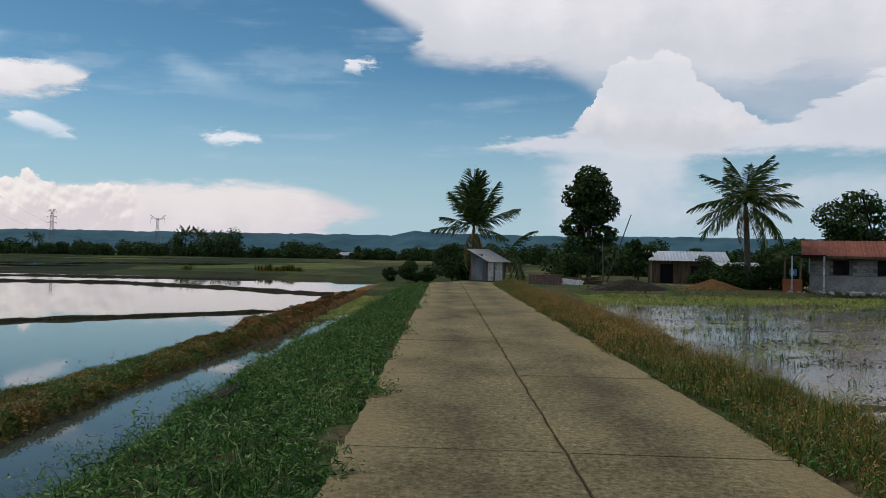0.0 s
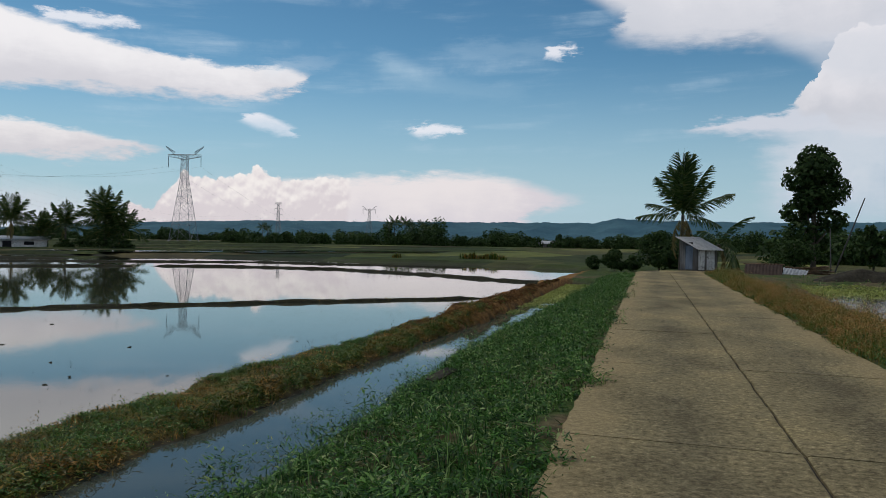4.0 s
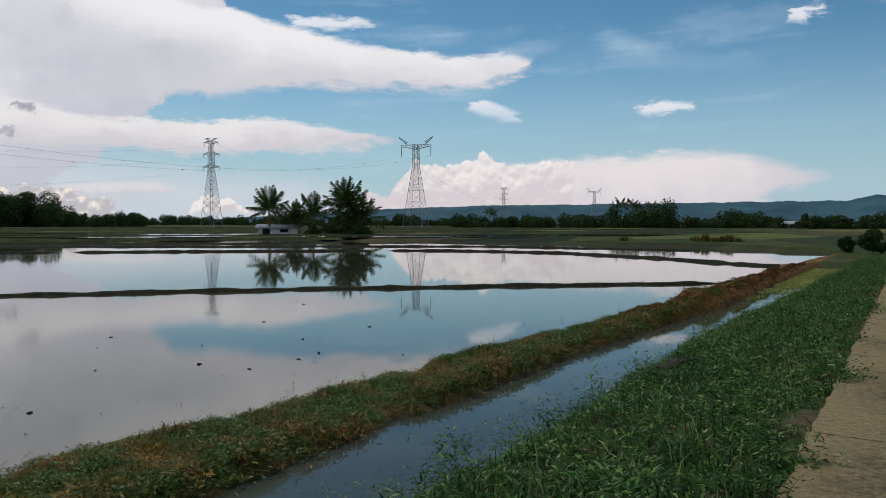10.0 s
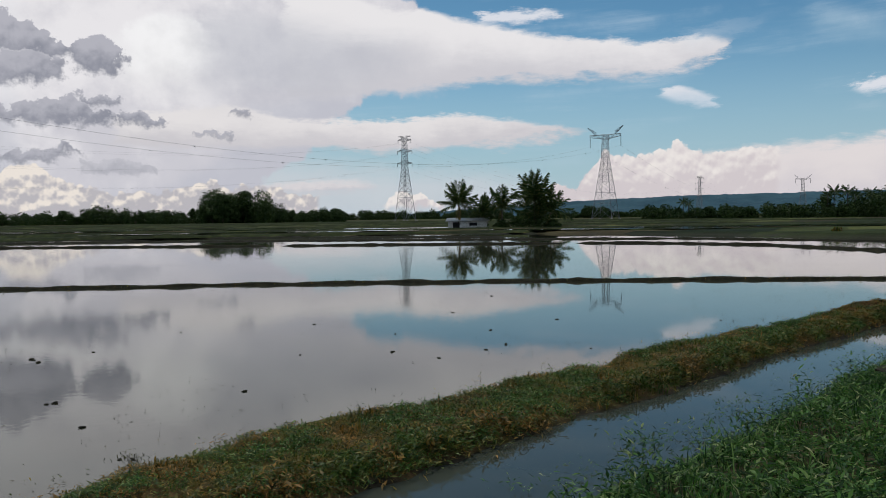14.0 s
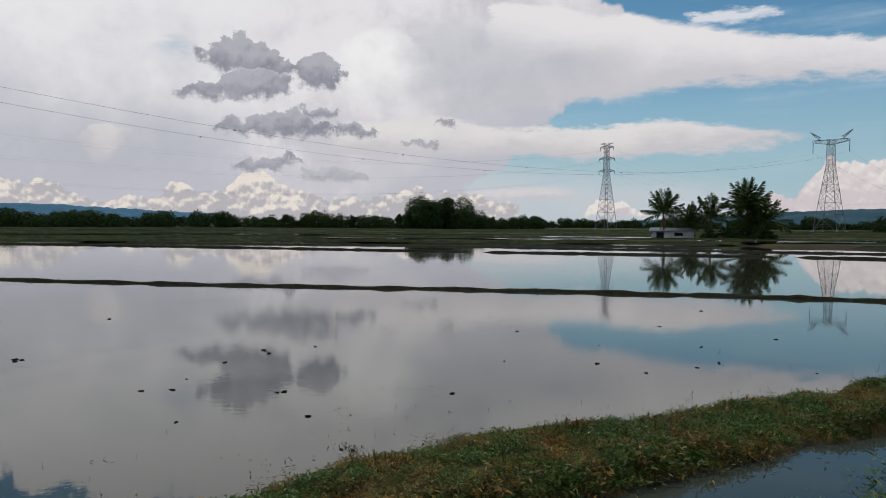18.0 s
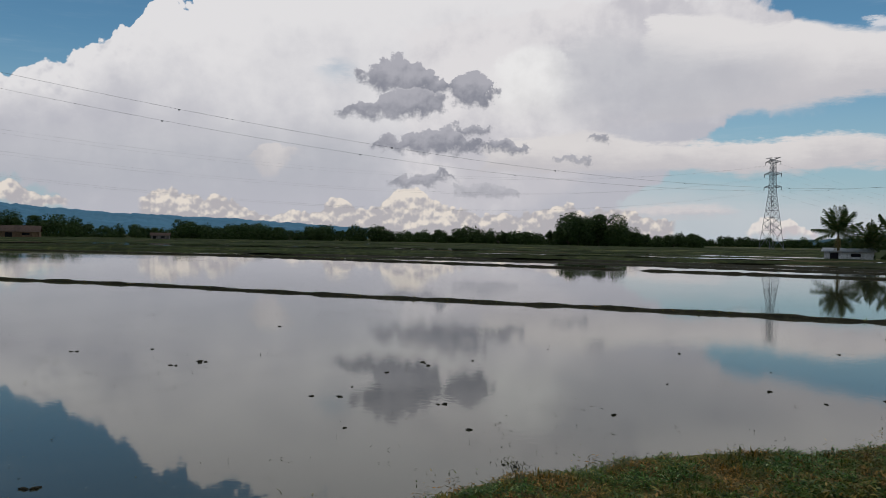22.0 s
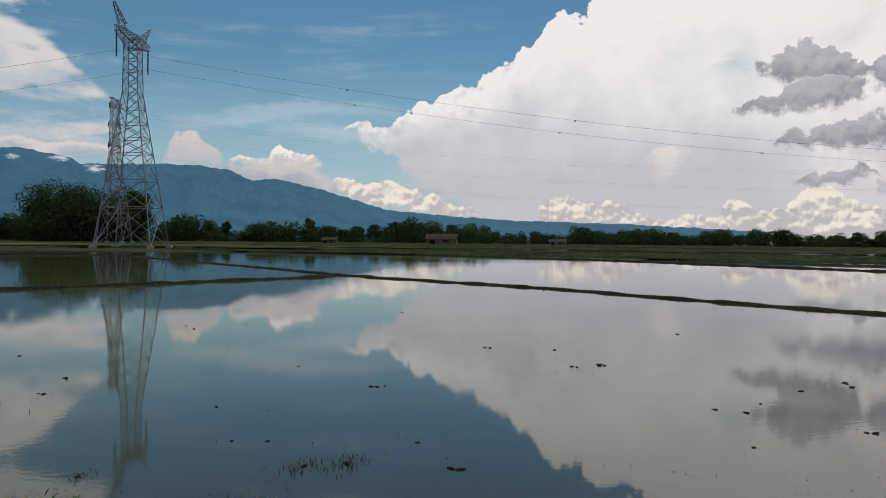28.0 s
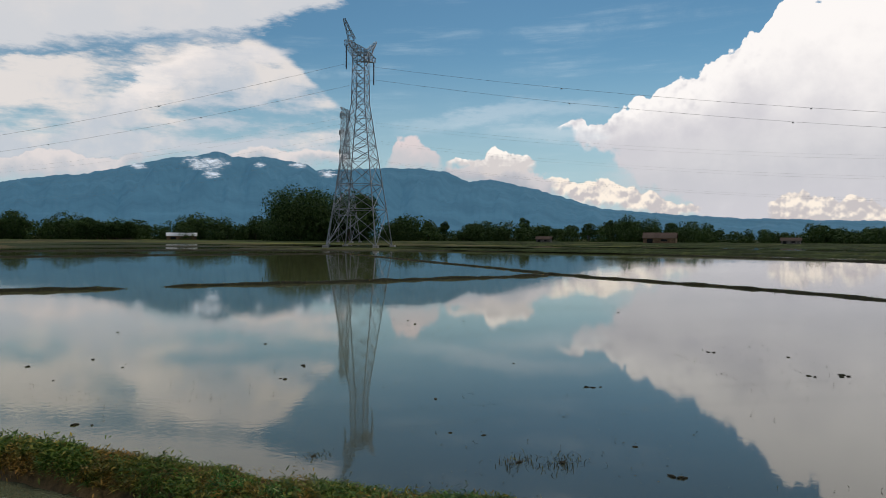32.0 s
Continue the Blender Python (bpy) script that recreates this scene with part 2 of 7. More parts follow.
sky = WN.new("ShaderNodeTexSky")
sky.sky_type, sky.sun_disc = "NISHITA", False
sky.sun_elevation, sky.sun_rotation = radians(SUN_EL), radians(-SUN_AZ)
sky.air_density, sky.dust_density, sky.ozone_density = 1.0, 0.6, 2.0
tint = WN.new("ShaderNodeMix")
tint.data_type, tint.blend_type = "RGBA", "MULTIPLY"
tint.inputs[0].default_value = 1.0
WL.new(sky.outputs[0], tint.inputs[6])
tint.inputs[7].default_value = (0.045, 0.070, 0.076, 1)
picture = tint.outputs[2]
# deeper blue higher up, thin cirrus, pale haze towards the horizon, and broken cloud overhead and behind
deep = WN.new("ShaderNodeMix")
deep.data_type, deep.blend_type = "RGBA", "MULTIPLY"
WL.new(wmath("MULTIPLY", wsmooth(el, 6.0, 22.0), wmath("MULTIPLY_ADD", wsmooth(az, 92.0, 118.0), -0.75, 1.0)), deep.inputs[0])
WL.new(picture, deep.inputs[6])
deep.inputs[7].default_value = (0.66, 0.76, 0.80, 1)
picture = wmix(wmath("MULTIPLY", streaks, 0.42), deep.outputs[2], (0.60, 0.72, 0.82))
picture = wmix(wmath("MULTIPLY", wsmooth(el, 14.0, -1.0), 0.88), picture, (0.43, 0.575, 0.67))
overhead = wmath("MULTIPLY", wsmooth(cells, 0.42, 0.62), wsmooth(el, 33.0, 46.0))
behind = wmath("MULTIPLY", wsmooth(cells, 0.40, 0.60), wsmooth(wmath("ABSOLUTE", wmath("SUBTRACT", az, 58.0)), 100.0, 118.0))
picture = wmix(wmath("MULTIPLY", wmath("MAXIMUM", overhead, behind), 0.9), picture, wmix(wsmooth(grain, 0.3, 0.7), (0.5, 0.52, 0.58), (0.85, 0.84, 0.85)))


def outline(rows, soft, warp, op=1.0):
    """Cover between a lower and an upper outline, rows of (bearing, bottom, top) in degrees, and heights under the top and over the base."""
    a, e = WARP[warp]
    u = WARPU[warp]
    top, bottom = wcurve(u, [(r[0], r[2]) for r in rows]), wcurve(u, [(r[0], r[1]) for r in rows])
    v = wmath("MULTIPLY_ADD", e, 1 / 50, 10 / 50)
    over = wmath("MULTIPLY", wmath("SUBTRACT", top, v), 50.0)
    under = wmath("MULTIPLY", wmath("SUBTRACT", v, bottom), 50.0)
    rim = soft if warp == "c" else soft * 0.45
    mask = wmath("MULTIPLY", wsmooth(over, -rim * 0.4, rim), wsmooth(under, -soft, soft * 1.2))
    ends = wmath("MULTIPLY", wsmooth(wmath("SUBTRACT", a, rows[0][0]), -soft, soft), wsmooth(wmath("SUBTRACT", rows[-1][0], a), -soft, soft))
    return wmath("MULTIPLY", mask, ends if op == 1 else wmath("MULTIPLY", ends, op)), over, under


def cloud(name, rows, soft=0.5, warp="b", lo=(0.6, 0.6, 0.65), hi=(0.85, 0.85, 0.86), op=1.0, holes=0, mottle=1.0, bumps=0.0, rim_bumps=0.0, lift=0.0):
    """One cloud, or several of one kind (a list of outlines), lit from above."""
    global picture
    mask = lit = over = None
    for piece in rows if isinstance(rows[0], list) else [rows]:
        m, over, under = outline(piece, soft, warp, op)
        up = wmath("DIVIDE", under, max(r[2] - r[1] for r in piece))
        if mask is None:
            mask, lit = m, up
        else:
            lit = wmath("MAXIMUM", lit, wmath("MULTIPLY", up, m))
            mask = wmath("MAXIMUM", mask, m)
    if holes:
        mask = wmath("MULTIPLY", mask, wsmooth(cells, 0.36, 0.52))
    lit = wmath("MULTIPLY_ADD", mottling, mottle, lit)
    if bumps:
        lit = wmath("MULTIPLY_ADD", relief_small if warp == "d" else relief, bumps, lit)
    if rim_bumps:
        lit = wmath("ADD", lit, wmath("MULTIPLY", wmath("MULTIPLY", relief, rim_bumps), wsmooth(over, 2.6, 0.2)))
        lit = wmath("MULTIPLY_ADD", wsmooth(over, 5.0, 0.0), 0.35, lit)
    picture = wmix(mask, picture, wmix(wsmooth(lit, 0.05 + lift, 0.85 + lift), lo, hi))


cloud('anvil_right', [(-42.0, 11.1, 18.6), (-26.2, 12.1, 18.6), (-21.4, 12.7, 19.7), (-18.1, 12.1, 20.4), (-15.6, 12.5, 20.7), (-12.4, 13.3, 20.9), (-9.3, 12.9, 21.3), (-6.5, 13.2, 21.5), (-4.5, 13.8, 21.6), (-1.1, 14.0, 21.4), (2.2, 14.1, 21.1), (4.8, 14.3, 17.3), (5.8, 14.5, 15.0)], soft=0.9, warp='c', lo=(0.6, 0.615, 0.67), hi=(0.76, 0.745, 0.78), mottle=0.5)
cloud('anvil_right_edge', [(-5.2, 14.2, 20.6), (-1.1, 14.4, 21.1), (2.2, 14.8, 21.1), (3.5, 15.7, 21.1), (5.7, 16.3, 21.0), (7.3, 17.2, 20.9), (9.4, 18.2, 20.8)], soft=0.7, warp='c', lo=(0.64, 0.65, 0.7), hi=(0.82, 0.8, 0.83), mottle=0.4)
cloud('wing_right', [(-42.0, 6.5, 13.0), (-26.4, 7.3, 12.6), (-22.5, 7.5, 10.6), (-18.6, 7.5, 9.5), (-15.3, 7.3, 10.3), (-11.4, 7.2, 11.3), (-7.8, 7.5, 10.1), (-5.4, 7.5, 9.2), (-3.0, 7.7, 8.9), (-0.5, 7.8, 8.6), (1.0, 8.1, 8.2)], soft=0.4, warp='c', lo=(0.6, 0.63, 0.7), hi=(0.75, 0.74, 0.775), mottle=0.5)
cloud('tower_right', [(-19.0, 9.2, 9.9), (-17.9, 8.7, 10.5), (-16.6, 8.2, 11.4), (-15.1, 7.9, 12.7), (-13.4, 7.7, 14.3), (-10.6, 7.5, 14.6), (-8.9, 7.7, 13.7), (-8.4, 8.1, 13.6), (-7.8, 8.6, 12.6), (-7.2, 8.6, 11.2), (-6.6, 8.9, 9.9), (-6.1, 9.1, 9.5)], soft=0.35, warp='b', lo=(0.58, 0.59, 0.64), hi=(0.77, 0.755, 0.785), rim_bumps=0.35, mottle=0.35)
cloud('anvil_veil', [(-42.0, 8.0, 14.0), (-26.3, 8.5, 12.9), (-22.4, 9.1, 13.2), (-19.3, 9.6, 13.1), (-16.0, 10.7, 13.7), (-11.8, 10.5, 14.7), (-9.0, 10.9, 14.4), (-7.9, 11.5, 14.1), (-6.6, 12.6, 14.1), (-4.7, 13.5, 14.6)], soft=0.8, warp='c', lo=(0.56, 0.6, 0.67), hi=(0.72, 0.72, 0.77), op=0.55, mottle=0.6)
cloud('rain_shaft', [(-14.1, 2.0, 8.0), (-11.9, 2.0, 8.5), (-9.1, 1.9, 8.5), (-6.3, 1.9, 8.1), (-4.8, 1.9, 7.5)], soft=1.4, warp='c', lo=(0.5, 0.57, 0.66), hi=(0.64, 0.67, 0.73), op=0.8)
cloud('low_right', [(-42.0, 1.2999999999999998, 6.5), (-26.4, 2.3, 6.5), (-20.8, 2.3, 5.9), (-17.2, 2.1, 5.2), (-13.4, 2.1, 5.7)], soft=1.2, warp='c', lo=(0.44, 0.53, 0.62), hi=(0.62, 0.65, 0.72), op=0.6, holes=1)
cloud('low_haze', [(39.8, -1.5, 2.2), (45.7, -1.5, 3.5), (54.4, -1.4, 4.2), (64.1, -1.3, 5.0), (74.4, -1.1, 4.7), (83.0, -0.9, 4.7), (95.5, -0.6, 4.2)], soft=2.0, warp='c', lo=(0.6, 0.63, 0.68), hi=(0.66, 0.68, 0.72), op=0.75, mottle=0.5)
cloud('low_strip', [(53.9, 2.3, 2.7), (56.4, 1.9, 3.0), (60.3, 1.7, 2.8), (63.4, 1.7, 2.4)], soft=0.5, warp='c', lo=(0.62, 0.6, 0.64), hi=(0.8, 0.74, 0.74), op=0.8)
cloud('small_puffs', [(48.6, 0.7, 1.4), (50.9, 0.7, 1.7), (52.1, 0.6, 1.9), (52.9, 0.6, 1.1)], soft=0.3, warp='d', lo=(0.66, 0.6, 0.62), hi=(0.9, 0.84, 0.8), bumps=1.8, op=0.9)
cloud('horizon_strip', [(7.9, 3.2, 3.3), (9.9, 2.7, 3.8), (11.7, 2.1, 4.3), (14.0, 0.0, 4.8), (17.1, -0.2, 5.1), (19.6, -0.2, 5.1), (21.2, -0.2, 4.8), (26.1, -0.3, 4.6), (31.1, -0.4, 4.3)], soft=0.75, warp='c', lo=(0.66, 0.62, 0.66), hi=(0.79, 0.735, 0.735), mottle=0.5)
cloud('horizon_cumulus', [(25.3, -0.3, 4.5), (27.4, -0.4, 4.5), (29.5, -0.4, 4.4), (30.8, -0.4, 4.7), (32.0, -0.4, 5.0), (33.0, -0.4, 4.7), (34.1, -0.4, 4.5), (35.2, -0.5, 4.1), (36.2, -0.5, 4.6), (37.2, -0.5, 4.3), (37.9, -0.5, 3.3), (39.4, -0.5, 2.2), (40.7, -0.5, 2.4)], soft=0.25, warp='d', lo=(0.68, 0.62, 0.64), hi=(0.88, 0.83, 0.8), bumps=0.9, lift=0.35, mottle=0.3)
cloud('streak', [
    [(12.6, 11.1, 11.5), (17.9, 11.1, 11.9), (22.0, 11.7, 13.5), (23.7, 13.5, 13.9)],
    [(10.0, 13.6, 14.3), (13.9, 13.7, 14.5), (17.9, 13.4, 14.3)],
], soft=1.2, warp='c', lo=(0.4, 0.56, 0.68), hi=(0.5, 0.64, 0.75), op=0.5)
cloud('great_mass', [(51.5, 9.0, 14.6), (54.0, 8.2, 16.6), (57.0, 6.2, 18.2), (60.0, 3.6, 19.2), (62.4, 1.6, 19.7), (69.7, -0.3, 20.2), (77.7, -0.3, 19.6), (83.8, -0.4, 18.6), (87.6, -0.4, 17.7), (90.1, -0.4, 16.9), (92.2, -0.4, 16.0), (94.0, -0.4, 15.5), (95.5, -0.3, 15.1), (96.5, -0.2, 14.4), (97.0, -0.2, 13.4), (97.8, -0.2, 13.5), (99.2, 0.0, 12.8), (100.5, 1.8, 11.7), (102.2, 2.2, 10.9), (104.2, 3.4, 10.4), (105.5, 4.5, 9.7), (106.4, 5.2, 8.9), (107.8, 5.8, 8.0), (109.1, 6.4, 7.7), (110.3, 7.2, 7.4)], soft=0.3, warp='e', lo=(0.56, 0.565, 0.63), hi=(0.88, 0.87, 0.89), rim_bumps=1.2, mottle=0.4)
cloud('mass_join', [(48.9, 9.5, 14.6), (52.1, 9.2, 16.2), (56.2, 9.0, 16.8), (60.9, 8.3, 17.2), (65.8, 3.4, 16.8), (71.0, 1.9, 16.2), (77.3, 1.8, 15.4)], soft=0.8, warp='b', lo=(0.64, 0.63, 0.68), hi=(0.86, 0.84, 0.86))
cloud('mid_strip', [(38.3, 6.1, 6.2), (40.5, 5.6, 6.5), (43.8, 5.2, 7.1), (48.0, 4.9, 7.5), (52.1, 4.8, 7.3), (56.2, 4.9, 7.2), (60.3, 4.9, 7.4), (64.2, 5.1, 7.9), (68.0, 5.0, 7.8), (71.7, 4.9, 7.3)], soft=0.35, warp='c', lo=(0.64, 0.62, 0.65), hi=(0.82, 0.79, 0.79), mottle=0.5)
cloud('upper_strip', [(28.3, 11.5, 11.8), (29.4, 10.8, 12.1), (30.4, 10.4, 12.3), (32.9, 10.0, 12.2), (35.8, 9.8, 12.4), (39.5, 9.7, 12.6), (42.0, 9.7, 13.1), (45.1, 9.7, 13.8), (47.0, 9.6, 14.2), (48.5, 9.4, 14.5), (49.7, 9.4, 15.0), (51.2, 9.2, 14.8), (52.8, 9.1, 15.0), (56.1, 8.8, 15.9), (60.0, 8.5, 15.9)], soft=0.4, warp='c', lo=(0.64, 0.63, 0.67), hi=(0.86, 0.84, 0.85), rim_bumps=0.15, mottle=0.35)
cloud('wisps', [
    [(29.3, 7.4, 8.0), (30.8, 7.6, 8.7), (32.1, 7.9, 9.0), (33.1, 8.6, 8.7)],
    [(17.2, 8.3, 8.6), (18.2, 8.0, 8.7), (19.6, 7.8, 8.9), (21.1, 8.2, 8.5)],
    [(8.4, 13.6, 14.1), (9.7, 13.0, 14.0), (10.6, 13.1, 13.4)],
    [(40.4, 14.3, 14.7), (42.0, 13.9, 14.7), (44.3, 13.8, 14.7), (45.9, 13.9, 14.6)],
], soft=0.3, warp='c', lo=(0.62, 0.7, 0.79), hi=(0.8, 0.81, 0.86), op=0.9)
cloud('grey_veil', [(50.0, 11.1, 13.0), (54.6, 9.7, 13.6), (59.9, 8.6, 14.6), (64.1, 8.5, 15.0), (66.6, 9.1, 14.2)], soft=2.0, warp='c', lo=(0.52, 0.53, 0.59), hi=(0.6, 0.61, 0.66), op=0.75, mottle=0.6)
cloud('grey_low', [(79.3, 4.4, 7.8), (85.1, 3.8, 8.5), (91.6, 3.3, 8.5), (99.6, 2.6, 7.5), (106.4, 2.4, 5.9)], soft=2.2, warp='c', lo=(0.5, 0.52, 0.58), hi=(0.6, 0.61, 0.66), op=0.7, mottle=0.6)
cloud('bright_core', [(65.6, 9.9, 12.6), (67.2, 9.3, 14.4), (69.4, 9.4, 14.2), (71.2, 10.2, 12.6)], soft=1.7, warp='b', lo=(0.86, 0.86, 0.86), hi=(1.0, 1.0, 1.0), op=0.7)
cloud('hole', [(81.3, 11.8, 12.7), (82.2, 11.6, 12.9), (83.4, 11.6, 12.7)], soft=0.8, warp='c', lo=(0.4, 0.52, 0.64), hi=(0.42, 0.54, 0.66), op=0.6)
cloud('dark_g', [(69.2, 3.4, 3.8), (71.9, 3.1, 4.1), (74.0, 3.6, 3.9)], op=0.6, lo=(0.33, 0.34, 0.395), hi=(0.53, 0.53, 0.58), soft=0.3, warp='f', bumps=0.5, mottle=0.6)
cloud('dark_scraps', [
    [(74.2, 10.7, 11.2), (75.1, 10.5, 11.7), (76.1, 10.6, 12.8), (77.3, 10.7, 13.1), (78.7, 10.8, 13.2), (79.9, 10.9, 12.6), (80.9, 11.8, 12.1)],
    [(74.4, 9.7, 10.2), (75.7, 9.2, 10.8), (77.3, 8.9, 10.9), (78.9, 8.9, 10.7), (79.7, 8.9, 10.0), (81.1, 8.9, 9.8), (82.2, 9.0, 9.3)],
    [(70.6, 10.6, 10.9), (70.9, 9.9, 11.5), (71.8, 9.7, 12.1), (72.8, 10.0, 12.3), (73.8, 10.4, 11.8), (74.5, 10.9, 11.2)],
    [(71.7, 6.8, 7.3), (72.8, 6.5, 7.7), (74.0, 6.5, 8.3), (75.3, 6.3, 8.1), (76.9, 6.3, 7.7), (78.5, 6.5, 7.5), (80.0, 6.9, 7.1)],
    [(71.0, 7.9, 8.3), (72.6, 7.8, 8.5), (73.7, 8.1, 8.4)],
    [(68.4, 6.3, 6.8), (70.1, 6.4, 7.4), (71.6, 6.8, 7.2)],
    [(73.4, 4.2, 4.5), (74.2, 4.5, 5.1), (75.7, 4.0, 5.0), (77.3, 3.8, 4.7), (78.5, 3.9, 4.2)],
    [(63.9, 5.7, 6.0), (65.3, 5.8, 6.3), (66.6, 6.1, 6.4)],
    [(62.6, 7.3, 7.5), (63.4, 7.2, 7.8), (64.2, 7.4, 7.6)],
], lo=(0.29, 0.3, 0.355), hi=(0.48, 0.48, 0.535), soft=0.3, warp='f', bumps=0.5, mottle=0.6)
cloud('puff_mid', [(85.1, 6.2, 6.4), (85.9, 5.5, 6.6), (86.8, 4.6, 6.7), (88.0, 4.6, 6.5), (88.5, 5.6, 6.0)], soft=0.35, warp='b', lo=(0.68, 0.64, 0.64), hi=(0.88, 0.82, 0.78), op=0.45)
cloud('cream_bank', [
    [(79.0, -0.9, 2.1), (80.9, -0.9, 2.3), (82.4, -0.9, 3.0), (83.7, -0.8, 2.0), (85.1, -0.8, 2.3), (86.3, -0.7, 1.9), (87.7, -0.6, 1.6), (89.0, -0.6, 2.1), (90.3, -0.5, 3.0), (91.6, -0.5, 2.7), (92.8, -0.5, 3.2), (94.2, -0.5, 3.5), (95.3, -0.4, 3.1), (96.0, -0.4, 2.4)],
    [(57.8, -1.0, 1.8), (59.8, -1.0, 2.1), (61.7, -1.0, 2.6), (63.6, -1.0, 2.2), (65.2, -1.0, 2.6), (67.8, -1.0, 2.3), (70.3, -1.0, 2.0), (72.8, -1.0, 2.2), (74.4, -1.0, 2.9), (75.5, -0.9, 3.2), (76.7, -0.9, 4.0), (78.4, -0.9, 3.4), (79.3, -1.0, 1.9)],
    [(100.4, 1.7, 2.3), (102.5, 1.9, 2.9), (103.8, 1.9, 3.4), (105.8, 2.2, 3.7), (106.7, 2.4, 4.6), (108.0, 2.6, 4.1), (109.5, 2.9, 4.0), (110.5, 3.4, 4.6), (111.1, 3.7, 4.3)],
], lo=(0.52, 0.5, 0.53), hi=(0.88, 0.81, 0.74), soft=0.24, warp='d', bumps=2.0, lift=0.4, mottle=0.3)
cloud('cap_grey', [(110.5, 2.9, 4.1), (112.8, 3.5, 5.2), (114.8, 3.9, 5.7), (116.9, 4.1, 5.5), (119.0, 4.5, 5.2)], soft=0.4, warp='b', lo=(0.4, 0.43, 0.5), hi=(0.58, 0.57, 0.61), mottle=0.6)
cloud('cap_a', [(112.1, 5.1, 5.7), (112.8, 4.9, 6.2), (113.8, 4.9, 6.2), (114.6, 4.8, 6.9), (115.7, 4.9, 6.4), (116.3, 5.0, 5.6), (117.6, 5.2, 5.9), (118.6, 5.3, 5.6)], lo=(0.6, 0.58, 0.6), hi=(0.9, 0.87, 0.85), soft=0.24, warp='d', bumps=1.4, lift=0.1, mottle=0.3)
cloud('cap_pink', [(119.4, 4.9, 5.6), (120.5, 5.0, 7.0), (121.5, 5.0, 7.5), (122.2, 5.0, 7.2), (122.8, 5.0, 5.6)], lo=(0.52, 0.53, 0.58), hi=(0.66, 0.6, 0.63), soft=0.45, warp='b')
cloud('cirrus_left', [(126.3, 7.5, 9.2), (127.8, 6.4, 10.6), (129.4, 6.2, 12.2), (130.4, 6.0, 12.9), (131.8, 6.0, 13.7), (133.4, 5.9, 14.1), (134.5, 5.8, 13.8), (137.2, 5.6, 13.7), (140.2, 5.3, 12.9), (143.7, 4.8, 12.3), (146.7, 4.3, 11.7), (148.6, 4.0, 11.3), (160.0, 3.2, 11.3)], soft=0.5, warp='c', lo=(0.5, 0.55, 0.63), hi=(0.7, 0.675, 0.68), mottle=1.5, op=0.95, holes=1)
cloud('cirrus_streaks', [(130.1, 12.8, 13.4), (133.0, 12.0, 13.5), (137.2, 10.5, 12.8), (140.2, 8.8, 11.4), (142.0, 8.1, 9.8)], soft=0.6, warp='c', lo=(0.66, 0.66, 0.7), hi=(0.82, 0.78, 0.78), mottle=1.4, op=0.8)
cloud('cirrus_upper', [(126.6, 16.7, 17.2), (128.2, 16.1, 18.2), (130.6, 15.3, 18.8), (132.6, 14.5, 19.4), (134.6, 14.0, 19.6), (138.3, 13.6, 19.2), (142.0, 13.0, 18.7), (146.1, 12.3, 18.1), (148.6, 11.7, 17.7), (160.0, 10.899999999999999, 17.7)], soft=0.5, warp='c', lo=(0.6, 0.62, 0.67), hi=(0.67, 0.66, 0.68), mottle=0.9, op=0.92)
cloud('mount_band', [
    [(126.1, 5.3, 6.1), (127.7, 5.2, 6.2), (129.8, 5.3, 6.4), (132.6, 5.3, 6.4), (134.3, 5.5, 6.2)],
    [(140.2, 4.7, 5.7), (142.0, 4.2, 5.4), (144.7, 3.9, 5.7), (146.4, 3.8, 5.7), (147.7, 3.6, 5.2), (148.7, 3.5, 5.0), (160.0, 2.7, 5.0)],
], lo=(0.46, 0.5, 0.57), hi=(0.68, 0.65, 0.67), soft=0.4, warp='b')
cloud('faint_wisps', [
    [(19.1, 6.9, 7.1), (20.0, 6.9, 7.3), (21.0, 7.2, 7.4)],
    [(25.9, 12.8, 13.0), (27.5, 12.4, 12.9), (29.6, 11.9, 12.8), (31.3, 11.4, 12.5)],
    [(106.6, 9.4, 9.8), (109.1, 9.2, 9.9), (114.0, 8.8, 9.9), (118.0, 8.2, 9.2), (122.6, 8.0, 8.4)],
    [(106.6, 6.7, 7.6), (109.1, 6.9, 8.2), (112.4, 7.3, 8.5), (116.0, 7.9, 8.3)],
], soft=0.8, warp='c', lo=(0.55, 0.66, 0.76), hi=(0.66, 0.73, 0.81), op=0.42)
background = WN.new("ShaderNodeBackground")
WL.new(picture, background.inputs[0])
background.inputs[1].default_value = 1.0
WL.new(background.outputs[0], WN.new("ShaderNodeOutputWorld").inputs[0])

sun = new("sun", bpy.data.lights.new("sun", "SUN"))
sun.data.energy, sun.data.angle, sun.data.color = 1.3, radians(12), (1.0, 0.93, 0.83)
s_az, s_el = radians(SUN_AZ), radians(SUN_EL)
sun.matrix_world = look((-math.sin(s_az) * math.cos(s_el) * 50, math.cos(s_az) * math.cos(s_el) * 50, math.sin(s_el) * 50), (0, 0, 0))

# ---- materials ----
def material(name, rough=0.7, metal=0.0, ior=1.45):
    m = bpy.data.materials.new(name)
    m.use_nodes = True
    b = m.node_tree.nodes["Principled BSDF"]
    b.inputs["Roughness"].default_value, b.inputs["Metallic"].default_value, b.inputs["IOR"].default_value = rough, metal, ior
    if rough > 0.65:
        b.inputs["Specular IOR Level"].default_value = 0.12
    return m, m.node_tree.nodes, m.node_tree.links, b


